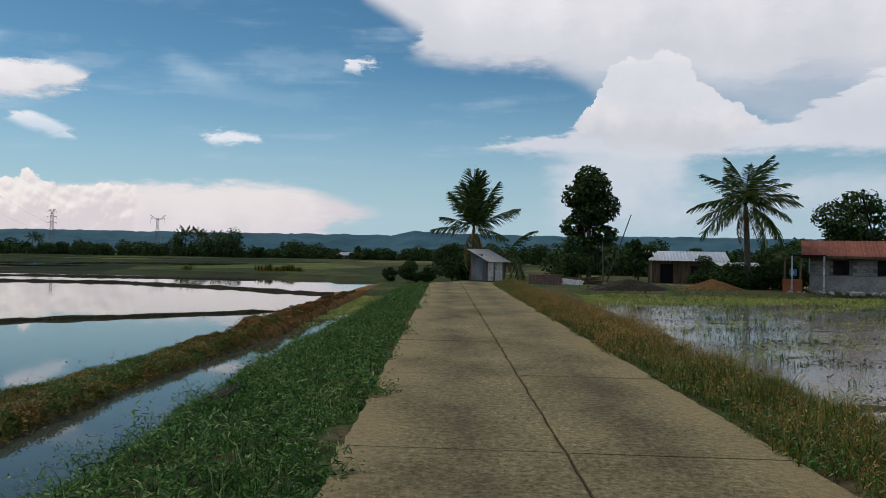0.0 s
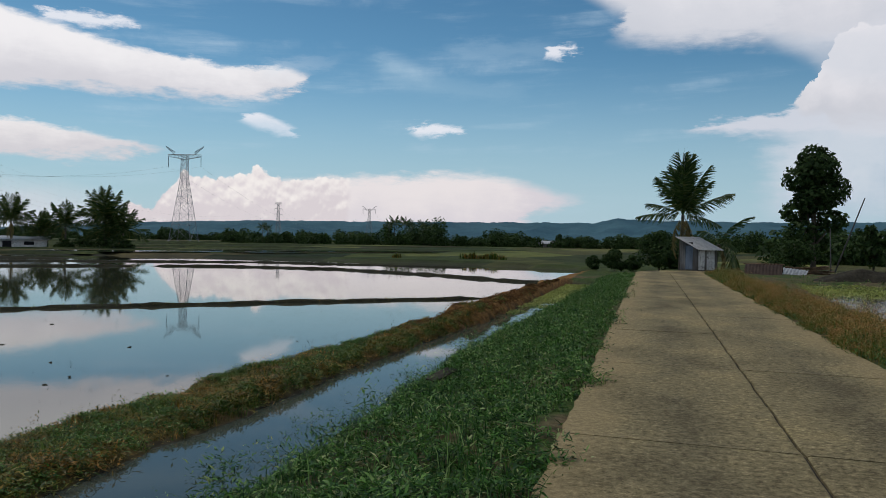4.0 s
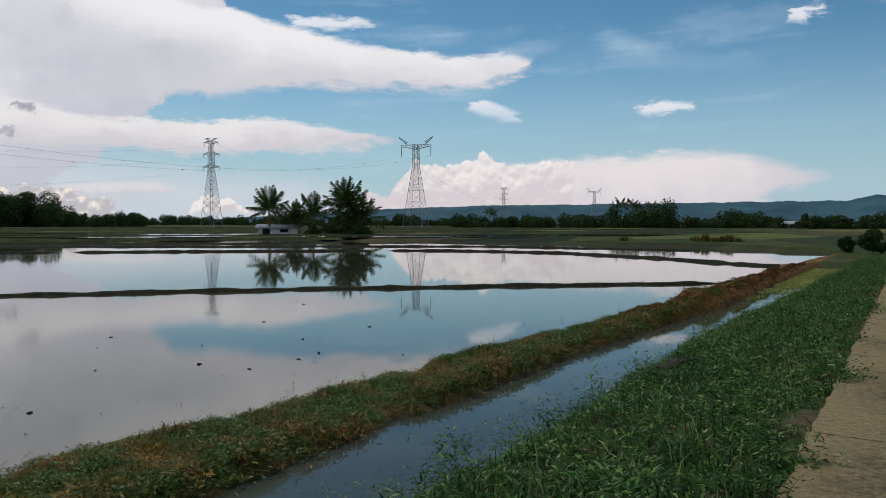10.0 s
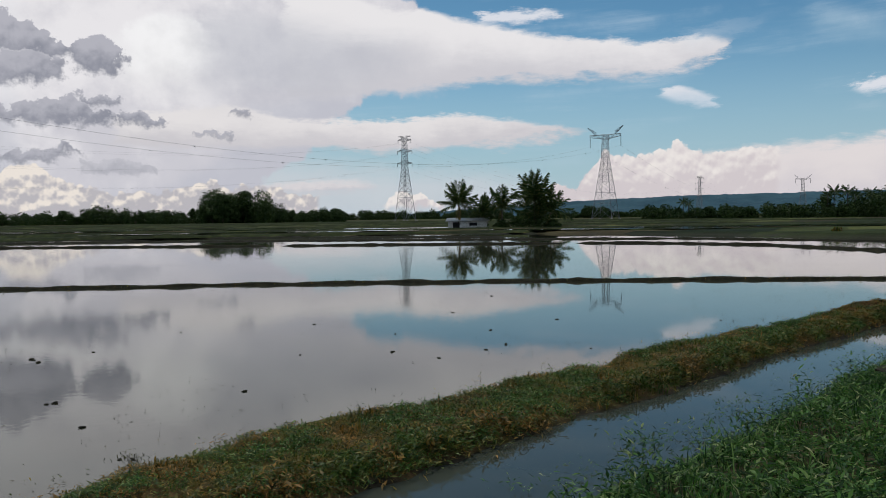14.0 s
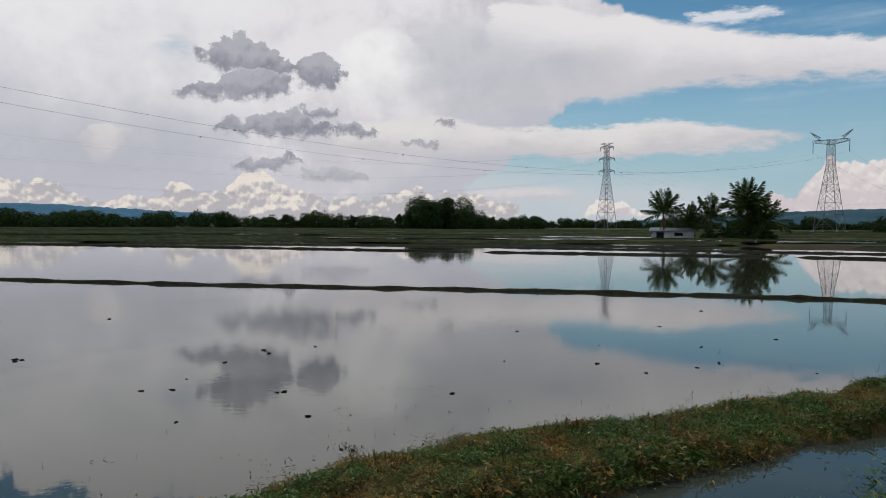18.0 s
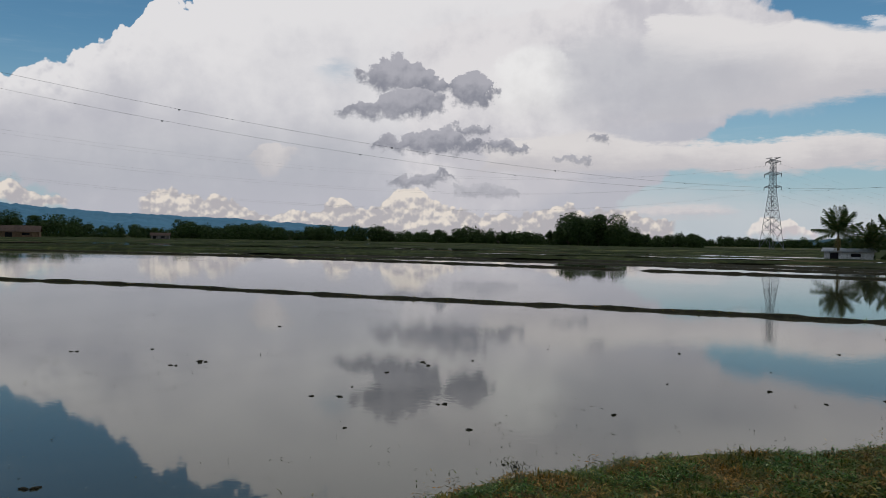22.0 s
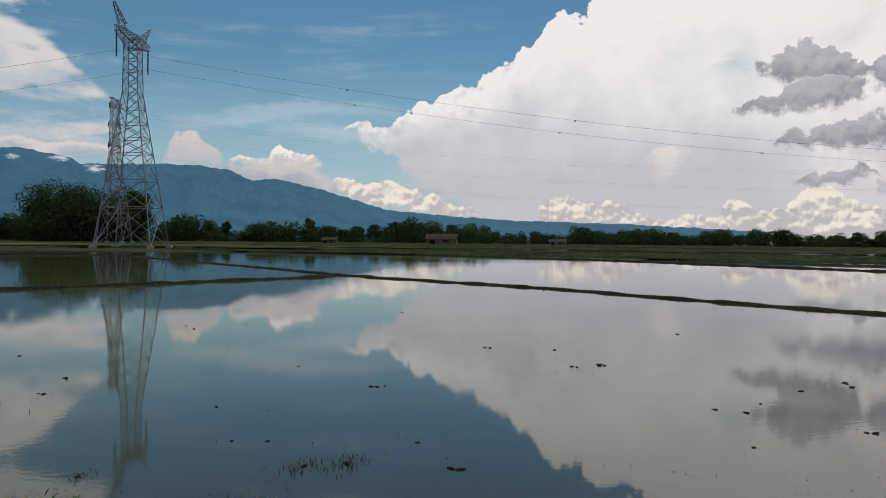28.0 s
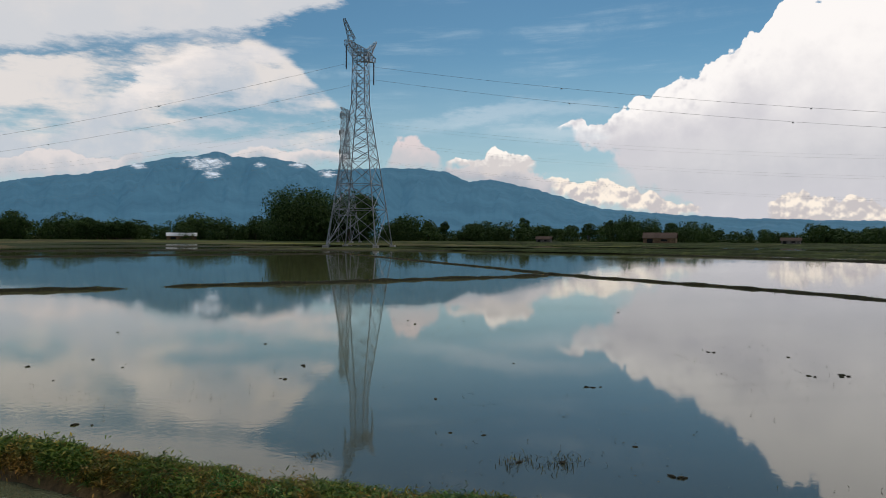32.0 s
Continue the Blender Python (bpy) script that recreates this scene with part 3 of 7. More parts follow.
def noise_node(nodes, links, scale, detail=5, rough=0.6, coord="Object", stretch=None):
    tc = nodes.new("ShaderNodeTexCoord")
    out = nodes.new("ShaderNodeNewGeometry").outputs["Position"] if coord == "World" else tc.outputs[coord]
    if stretch:
        mp = nodes.new("ShaderNodeMapping")
        mp.inputs["Scale"].default_value = stretch
        links.new(out, mp.inputs[0])
        out = mp.outputs[0]
    n = nodes.new("ShaderNodeTexNoise")
    links.new(out, n.inputs["Vector"])
    n.inputs["Scale"].default_value, n.inputs["Detail"].default_value, n.inputs["Roughness"].default_value = scale, detail, rough
    return n.outputs["Fac"]


def ramp(nodes, links, fac, stops):
    r = nodes.new("ShaderNodeValToRGB")
    links.new(fac, r.inputs[0])
    e = r.color_ramp.elements
    while len(e) < len(stops):
        e.new(0.5)
    for el_, (p, c) in zip(e, stops):
        el_.position, el_.color = p, (*c, 1)
    return r.outputs[0]


def mixc(nodes, links, f, a, b, blend="MIX"):
    n = nodes.new("ShaderNodeMix")
    n.data_type, n.blend_type = "RGBA", blend
    for s, v in ((n.inputs[0], f), (n.inputs[6], a), (n.inputs[7], b)):
        if isinstance(v, bpy.types.NodeSocket):
            links.new(v, s)
        else:
            s.default_value = (*v, 1) if isinstance(v, tuple) else v
    return n.outputs[2]


def bump(nodes, links, b, height, strength, distance):
    n = nodes.new("ShaderNodeBump")
    links.new(height, n.inputs["Height"])
    n.inputs["Strength"].default_value, n.inputs["Distance"].default_value = strength, distance
    links.new(n.outputs[0], b.inputs["Normal"])


def grained(name, stops, scale, rough=0.8, big=0.15, big_amount=0.35, stretch=None, bumpy=0.3, depth=0.01, coord="World", metal=0.0, island=0.0, obj=0.0):
    """Colour stops over a fine grain, mottled at a larger scale, with relief."""
    m, n, l, b = material(name, rough, metal)
    fine = noise_node(n, l, scale, 6, 0.65, coord, stretch)
    col = ramp(n, l, fine, stops)
    blot = noise_node(n, l, scale * big, 4, 0.6, coord)
    shade = ramp(n, l, blot, [(0.3, (1 - big_amount,) * 3), (0.7, (1 + big_amount * 0.4,) * 3)])
    col = mixc(n, l, 1.0, col, shade, "MULTIPLY")
    if island:
        g = n.new("ShaderNodeNewGeometry")
        col = mixc(n, l, 1.0, col, ramp(n, l, g.outputs["Random Per Island"], [(0, (1 - island,) * 3), (1, (1 + island,) * 3)]), "MULTIPLY")
    if obj:
        g = n.new("ShaderNodeObjectInfo")
        col = mixc(n, l, 1.0, col, ramp(n, l, g.outputs["Random"], [(0, (1 - obj,) * 3), (1, (1 + obj,) * 3)]), "MULTIPLY")
    l.new(col, b.inputs["Base Color"])
    if bumpy:
        bump(n, l, b, fine, bumpy, depth)
    return m


def leafy(name, stops, rough=0.5, through_light=0.25, second=None, patch=1.6):
    """Leaves: each has its own shade, and lets some light through."""
    m, n, l, b = material(name, rough)
    b.inputs["Specular IOR Level"].default_value = 0.22
    g = n.new("ShaderNodeNewGeometry")
    col = ramp(n, l, g.outputs["Random Per Island"], stops)
    if second:
        where = noise_node(n, l, patch, 5, 0.6, "World")
        col = mixc(n, l, ramp(n, l, where, [(0.455, (0, 0, 0)), (0.57, (1, 1, 1))]), col, ramp(n, l, g.outputs["Random Per Island"], second))
    blot = noise_node(n, l, 0.9, 3, 0.6, "World")
    col = mixc(n, l, 1.0, col, ramp(n, l, blot, [(0.3, (0.65, 0.7, 0.6)), (0.7, (1.15, 1.1, 1.1))]), "MULTIPLY")
    l.new(col, b.inputs["Base Color"])
    t = n.new("ShaderNodeBsdfTranslucent")
    l.new(col, t.inputs[0])
    mx = n.new("ShaderNodeMixShader")
    mx.inputs[0].default_value = through_light
    l.new(b.outputs[0], mx.inputs[1]), l.new(t.outputs[0], mx.inputs[2])
    l.new(mx.outputs[0], n["Material Output"].inputs[0])
    return m


def water_mat(name, mud, ripple, rough, ior=1.33):
    m, n, l, b = material(name, rough, 0.0, ior)
    silt = noise_node(n, l, 0.12, 5, 0.6, "World")
    sp = n.new("ShaderNodeSeparateXYZ")
    l.new(n.new("ShaderNodeNewGeometry").outputs["Position"], sp.inputs[0])
    shoal = n.new("ShaderNodeMapRange")
    l.new(sp.outputs[1], shoal.inputs["Value"])
    for key, v in (("From Min", -3.5), ("From Max", -10.0), ("To Min", 0.0), ("To Max", 1.0)):
        shoal.inputs[key].default_value = v
    deep = ramp(n, l, silt, [(0.3, tuple(c * 0.8 for c in mud)), (0.7, tuple(c * 1.15 for c in mud))])
    l.new(mixc(n, l, shoal.outputs[0], deep, (0.095, 0.10, 0.045)), b.inputs["Base Color"])
    a = noise_node(n, l, 8.0, 3, 0.55, "World", (1.0, 0.8, 1.0))
    gust = noise_node(n, l, 0.05, 4, 0.6, "World")
    breeze = n.new("ShaderNodeMapRange")
    l.new(sp.outputs[1], breeze.inputs["Value"])
    for key, v in (("From Min", 6.0), ("From Max", -14.0), ("To Min", 0.0), ("To Max", 0.06)):
        breeze.inputs[key].default_value = v
    both = n.new("ShaderNodeMath")
    l.new(gust, both.inputs[0]), l.new(breeze.outputs[0], both.inputs[1])
    k = n.new("ShaderNodeMapRange")
    l.new(both.outputs[0], k.inputs["Value"])
    for key, v in (("From Min", 0.45), ("From Max", 0.68), ("To Min", 0.2), ("To Max", 3.0)):
        k.inputs[key].default_value = v
    p = n.new("ShaderNodeMath")
    p.operation = "MULTIPLY"
    l.new(a, p.inputs[0]), l.new(k.outputs[0], p.inputs[1])
    bump(n, l, b, p.outputs[0], ripple, 0.02)
    return m


M = {}
def road_mat():
    """Rough exposed-aggregate concrete, brushed across, sandy along both edges."""
    m, n, l, b = material("concrete", 0.92)
    pos = n.new("ShaderNodeNewGeometry").outputs["Position"]
    sp = n.new("ShaderNodeSeparateXYZ")
    l.new(pos, sp.inputs[0])

    def mm(op, a, c, d=0.0):
        q = n.new("ShaderNodeMath")
        q.operation = op
        for s_, v in zip(q.inputs, (a, c, d)):
            if isinstance(v, bpy.types.NodeSocket):
                l.new(v, s_)
            else:
                s_.default_value = v
        return q.outputs[0]

    off = mm("ABSOLUTE", mm("SUBTRACT", mm("MULTIPLY_ADD", sp.outputs[1], 0.058, sp.outputs[0]), 0.95), 0.0)
    pebble = noise_node(n, l, 15.0, 7, 0.88, "World")
    brush = noise_node(n, l, 5.0, 6, 0.75, "World", (0.12, 1.6, 1.0))
    blot = noise_node(n, l, 0.75, 5, 0.65, "World", (0.8, 0.5, 1.0))
    stone = ramp(n, l, pebble, [(0.34, (0.042, 0.035, 0.019)), (0.45, (0.148, 0.124, 0.07)), (0.56, (0.265, 0.222, 0.126)), (0.68, (0.52, 0.44, 0.265))])
    col = mixc(n, l, 1.0, stone, ramp(n, l, brush, [(0.3, (0.92, 0.91, 0.9)), (0.7, (1.08, 1.07, 1.05))]), "MULTIPLY")
    col = mixc(n, l, 1.0, col, ramp(n, l, blot, [(0.34, (0.62, 0.61, 0.6)), (0.5, (0.95, 0.94, 0.92)), (0.68, (1.28, 1.23, 1.12))]), "MULTIPLY")
    worn = mm("MULTIPLY_ADD", blot, 0.7, mm("ABSOLUTE", mm("SUBTRACT", off, 0.85), 0.0))
    col = mixc(n, l, 1.0, col, ramp(n, l, worn, [(0.3, (0.8, 0.81, 0.83)), (0.85, (1.08, 1.07, 1.04))]), "MULTIPLY")
    sand = ramp(n, l, pebble, [(0.3, (0.17, 0.128, 0.062)), (0.7, (0.40, 0.31, 0.165))])
    wob = mm("MULTIPLY_ADD", blot, 1.3, off)
    f = n.new("ShaderNodeMapRange")
    f.interpolation_type = "SMOOTHSTEP"
    l.new(wob, f.inputs["Value"])
    f.inputs["From Min"].default_value, f.inputs["From Max"].default_value = 1.85, 2.45
    col = mixc(n, l, mm("MULTIPLY", f.outputs[0], 0.75), col, sand)
    l.new(col, b.inputs["Base Color"])
    bump(n, l, b, mm("MULTIPLY_ADD", brush, 0.15, pebble), 0.9, 0.012)
    return m


M["concrete"] = road_mat()
M["crack"] = grained("crack_dirt", [(0.3, (0.03, 0.028, 0.024)), (0.7, (0.07, 0.06, 0.05))], 20.0, 0.95)
M["water"] = water_mat("paddy_water", (0.052, 0.056, 0.038), 0.02, 0.03, 1.47)
M["ditch"] = water_mat("ditch_water", (0.06, 0.07, 0.055), 0.045, 0.03)
M["swamp"] = water_mat("swamp_water", (0.16, 0.145, 0.115), 0.3, 0.12)
M["soil"] = grained("brown_soil", [(0.3, (0.07, 0.04, 0.02)), (0.5, (0.16, 0.085, 0.035)), (0.75, (0.27, 0.15, 0.06))], 6.0, 0.95, 0.1, 0.35, bumpy=0.9, depth=0.05)
M["mud"] = grained("wet_mud", [(0.3, (0.022, 0.02, 0.014)), (0.7, (0.06, 0.05, 0.034))], 5.0, 0.7, bumpy=0.8, depth=0.04)
M["leaf_near"] = leafy("weed_leaves", [(0.0, (0.008, 0.034, 0.008)), (0.4, (0.028, 0.10, 0.016)), (0.75, (0.085, 0.22, 0.035)), (0.92, (0.22, 0.38, 0.10)), (1.0, (0.46, 0.48, 0.24))], second=[(0.0, (0.012, 0.046, 0.010)), (0.5, (0.045, 0.135, 0.020)), (0.85, (0.12, 0.28, 0.05)), (1.0, (0.38, 0.44, 0.18))], patch=1.1)
M["leaf_dim"] = leafy("bank_grass_blades", [(0.0, (0.025, 0.06, 0.010)), (0.5, (0.065, 0.135, 0.020)), (0.85, (0.15, 0.21, 0.035)), (1.0, (0.32, 0.27, 0.06))], second=[(0.0, (0.035, 0.05, 0.010)), (0.45, (0.17, 0.12, 0.028)), (0.8, (0.34, 0.19, 0.04)), (1.0, (0.52, 0.27, 0.06))])
M["leaf_dry"] = leafy("dry_grass_blades", [(0.0, (0.05, 0.10, 0.014)), (0.4, (0.12, 0.16, 0.028)), (0.75, (0.25, 0.21, 0.05)), (1.0, (0.36, 0.20, 0.06))])
M["palm_leaf"] = leafy("palm_leaf", [(0.0, (0.026, 0.055, 0.016)), (0.7, (0.065, 0.115, 0.03)), (1.0, (0.20, 0.20, 0.07))], 0.45, 0.2)
M["tree_leaf"] = leafy("tree_leaf", [(0.0, (0.024, 0.046, 0.017)), (0.6, (0.046, 0.082, 0.027)), (1.0, (0.08, 0.125, 0.04))], 0.55, 0.25)
M["tree_leaf"].node_tree.nodes["Principled BSDF"].inputs["Specular IOR Level"].default_value = 0.06
M["bark"] = grained("bark", [(0.3, (0.06, 0.05, 0.04)), (0.7, (0.17, 0.145, 0.115))], 8.0, 0.95, stretch=(1, 1, 0.3), bumpy=0.8, depth=0.03, coord="Object")
M["steel"] = grained("galvanised_steel", [(0.3, (0.16, 0.175, 0.195)), (0.7, (0.28, 0.30, 0.33))], 3.0, 0.5, bumpy=0, coord="Object", metal=0.6)
M["wire"] = grained("aluminium_cable", [(0.3, (0.10, 0.11, 0.12)), (0.7, (0.18, 0.19, 0.2))], 1.0, 0.5, bumpy=0, metal=0.4)
M["insulator"] = grained("glazed_insulator", [(0.3, (0.03, 0.05, 0.07)), (0.7, (0.07, 0.1, 0.13))], 3.0, 0.3, bumpy=0)
M["tin"] = grained("grey_roof_sheet", [(0.3, (0.26, 0.27, 0.27)), (0.7, (0.5, 0.51, 0.52))], 3.0, 0.45, bumpy=0.1, coord="Object", metal=0.5, obj=0.12)
M["tin_bright"] = grained("bright_roof_sheet", [(0.3, (0.55, 0.56, 0.58)), (0.7, (0.8, 0.8, 0.82))], 2.0, 0.4, bumpy=0.1, coord="Object", metal=0.3, obj=0.1)
M["rust"] = grained("rust_red_roof", [(0.3, (0.22, 0.07, 0.04)), (0.55, (0.32, 0.12, 0.08)), (0.75, (0.40, 0.27, 0.22))], 1.2, 0.7, bumpy=0.15, coord="Object", obj=0.12)
M["faded"] = grained("faded_rusty_roof", [(0.3, (0.055, 0.036, 0.028)), (0.7, (0.12, 0.085, 0.07))], 1.5, 0.8, bumpy=0.15, coord="Object", obj=0.15)
M["plank"] = grained("weathered_plank", [(0.3, (0.06, 0.056, 0.052)), (0.7, (0.19, 0.18, 0.17))], 4.0, 0.85, stretch=(1, 1, 0.12), coord="Object", obj=0.25)
M["white"] = grained("whitewash", [(0.36, (0.18, 0.17, 0.16)), (0.45, (0.5, 0.5, 0.49)), (0.7, (0.76, 0.76, 0.75))], 5.0, 0.8, coord="Object")
M["block"] = grained("hollow_block", [(0.3, (0.22, 0.21, 0.20)), (0.7, (0.38, 0.37, 0.35))], 6.0, 0.9, coord="Object", obj=0.15)
M["mortar"] = grained("mortar", [(0.3, (0.12, 0.12, 0.115)), (0.7, (0.2, 0.2, 0.19))], 6.0, 0.95)
M["dark"] = grained("dark_interior", [(0.3, (0.01, 0.01, 0.012)), (0.7, (0.025, 0.025, 0.028))], 2.0, 0.9, bumpy=0)
M["wood"] = grained("brown_wood", [(0.3, (0.09, 0.06, 0.04)), (0.7, (0.24, 0.16, 0.1))], 5.0, 0.8, stretch=(1, 1, 0.15), coord="Object", obj=0.2)
M["blue"] = grained("blue_plastic", [(0.3, (0.03, 0.14, 0.32)), (0.7, (0.05, 0.2, 0.42))], 3.0, 0.4, bumpy=0)
M["blue_grey"] = grained("faded_blue_paint", [(0.3, (0.12, 0.15, 0.19)), (0.7, (0.2, 0.24, 0.3))], 4.0, 0.8, stretch=(1, 1, 0.15), coord="Object")
M["orange"] = grained("terracotta", [(0.3, (0.3, 0.09, 0.04)), (0.7, (0.42, 0.15, 0.07))], 3.0, 0.7)
M["algae"] = leafy("algae_leaf", [(0.0, (0.20, 0.25, 0.045)), (0.6, (0.36, 0.41, 0.10)), (1.0, (0.52, 0.54, 0.20))])
M["seed"] = leafy("grass_seed_head", [(0.0, (0.20, 0.10, 0.03)), (0.6, (0.42, 0.22, 0.065)), (1.0, (0.52, 0.36, 0.13))])
M["litter"] = leafy("sodden_leaf", [(0.0, (0.02, 0.018, 0.01)), (0.7, (0.05, 0.045, 0.022)), (1.0, (0.09, 0.08, 0.04))])
M["drowned"] = leafy("drowned_grass", [(0.0, (0.015, 0.018, 0.010)), (0.6, (0.05, 0.05, 0.022)), (0.9, (0.13, 0.13, 0.04)), (1.0, (0.26, 0.25, 0.08))])
M["litter_lump"] = grained("sodden_weed", [(0.3, (0.012, 0.011, 0.007)), (0.7, (0.045, 0.04, 0.022))], 30.0, 0.8, bumpy=0.8, depth=0.02)

# ---- helpers for building ----
def link_mesh(name, bm, mat, parent=None, label="", smooth=False):
    me = bpy.data.meshes.new(name)
    bm.to_mesh(me)
    bm.free()
    if smooth:
        me.polygons.foreach_set("use_smooth", [True] * len(me.polygons))
    me.materials.append(mat)
    ob = new(name, me)
    if parent:
        ob.parent = parent
    if label:
        ob["label"] = label
    return ob


def part(name, bm, mat, parent, label="", smooth=False):
    return link_mesh(name, bm, mat, parent, label, smooth)


def raw_mesh(name, verts, faces, mat, smooth=False):
    """A mesh from arrays; all faces have the same number of corners."""
    verts, faces = np.asarray(verts, np.float32), np.asarray(faces, np.int32)
    me = bpy.data.meshes.new(name)
    me.vertices.add(len(verts))
    me.vertices.foreach_set("co", verts.ravel())
    k = faces.shape[1]
    me.loops.add(faces.size)
    me.loops.foreach_set("vertex_index", faces.ravel())
    me.polygons.add(len(faces))
    me.polygons.foreach_set("loop_start", np.arange(0, faces.size, k, dtype=np.int32))
    me.polygons.foreach_set("loop_total", np.full(len(faces), k, np.int32))
    if smooth:
        me.polygons.foreach_set("use_smooth", np.ones(len(faces), bool))
    me.update(calc_edges=True)
    me.validate()
    me.materials.append(mat)
    return new(name, me)


def box(bm, x0, x1, y0, y1, z0, z1, m=None, bevel=0.0):
    r = bmesh.ops.create_cube(bm, size=1.0, matrix=Matrix.Translation(((x0 + x1) / 2, (y0 + y1) / 2, (z0 + z1) / 2)) @ Matrix.Diagonal((x1 - x0, y1 - y0, z1 - z0, 1)))
    if bevel:
        e = list({e for v in r["verts"] for e in v.link_edges})
        r = bmesh.ops.bevel(bm, geom=e, offset=bevel, segments=1, affect="EDGES")
    if m is not None:
        bmesh.ops.transform(bm, matrix=m, verts=r["verts"])
    return bm


def tube(bm, pts, radii, sides=6, cap=True):
    """A tapered tube along points."""
    rings = []
    up = Vector((0.31, 0.17, 0.93)).normalized()
    for i, p in enumerate(pts):
        d = (Vector(pts[min(i + 1, len(pts) - 1)]) - Vector(pts[max(i - 1, 0)])).normalized()
        side = d.cross(up if abs(d.dot(up)) < 0.95 else Vector((1, 0, 0))).normalized()
        lift = side.cross(d)
        r = radii[i] if hasattr(radii, "__len__") else radii
        rings.append([bm.verts.new(Vector(p) + r * (math.cos(a) * side + math.sin(a) * lift)) for a in (2 * math.pi * k / sides for k in range(sides))])
    for a, b in zip(rings, rings[1:]):
        for k in range(sides):
            bm.faces.new((a[k], a[(k + 1) % sides], b[(k + 1) % sides], b[k]))
    if cap:
        bm.faces.new(rings[0][::-1]), bm.faces.new(rings[-1])
    return bm


def empty(name, x, y, z, turn=0.0):
    ob = new(name)
    ob.matrix_world = pose(x, y, z, 0, 0, turn)
    return ob


def fbm(x, y, scale, seed=0.0, octaves=4):
    """Cheap smooth noise for arrays, about -1 to 1."""
    out, amp, total = 0.0, 1.0, 0.0
    rng = np.random.RandomState(int(seed * 10) + 7)
    for _ in range(octaves):
        for _ in range(3):
            a, p, k = rng.uniform(0, 2 * np.pi), rng.uniform(0, 2 * np.pi), rng.uniform(0.75, 1.3)
            out = out + amp * np.sin((x * np.cos(a) + y * np.sin(a)) * k * 2 * np.pi / scale + p)
        total += amp * 1.7
        amp, scale = amp * 0.55, scale * 0.47
    return out / total


def ease(a, b, v):
    t = np.clip((v - a) / (b - a), 0, 1)
    return t * t * (3 - 2 * t)


# ---- the lie of the land ----
WATER, POND = -0.76, -0.30


def road_mid(y):
    return 0.95 - 0.058 * y


def bank_edge(y):
    """Field side of the earth bank along the ditch."""
    return np.interp(y, (-40, -9, -6.5, -4, -2.7, 1.4, 2, 3, 5, 8, 11, 15, 20, 28, 37, 44), (-4.2, -5.1, -5.75, -6.0, -6.3, -6.75, -7.05, -7.3, -7.5, -7.46, -7.56, -7.5, -7.35, -7.4, -7.55, -7.6))


def foot_side(y):
    """Ditch side of the bank, from the road's middle."""
    return np.interp(y, (0, 14, 19, 25, 34, 44), (-6.45, -6.45, -6.15, -5.9, -5.95, -6.0))


def brow_side(y):
    """Verge side of the ditch, from the road's middle."""
    return np.interp(y, (0, 9, 14, 19, 25, 32, 44), (-4.85, -4.8, -4.92, -4.85, -4.5, -4.25, -4.15))


PADDY = [(-6, 47), (-8, 66), (-20, 73), (-46, 78), (-80, 74), (-105, 57), (-128, 25), (-138, -10), (-136, -45), (-150, -80), (-140, -130), (-60, -150), (20, -150), (20, -60), (2, -40), (2, 47)]


def inside_depth(x, y, poly):
    """Distance to the outline, positive inside."""
    best, odd = np.full(np.shape(x), 1e9), np.zeros(np.shape(x), bool)
    for (ax, ay), (bx, by) in zip(poly, poly[1:] + poly[:1]):
        t = np.clip(((x - ax) * (bx - ax) + (y - ay) * (by - ay)) / ((bx - ax) ** 2 + (by - ay) ** 2), 0, 1)
        best = np.minimum(best, np.hypot(x - ax - t * (bx - ax), y - ay - t * (by - ay)))
        odd ^= ((ay > y) != (by > y)) & (x < (bx - ax) * (y - ay) / (by - ay + 1e-12) + ax)
    return np.where(odd, best, -best)


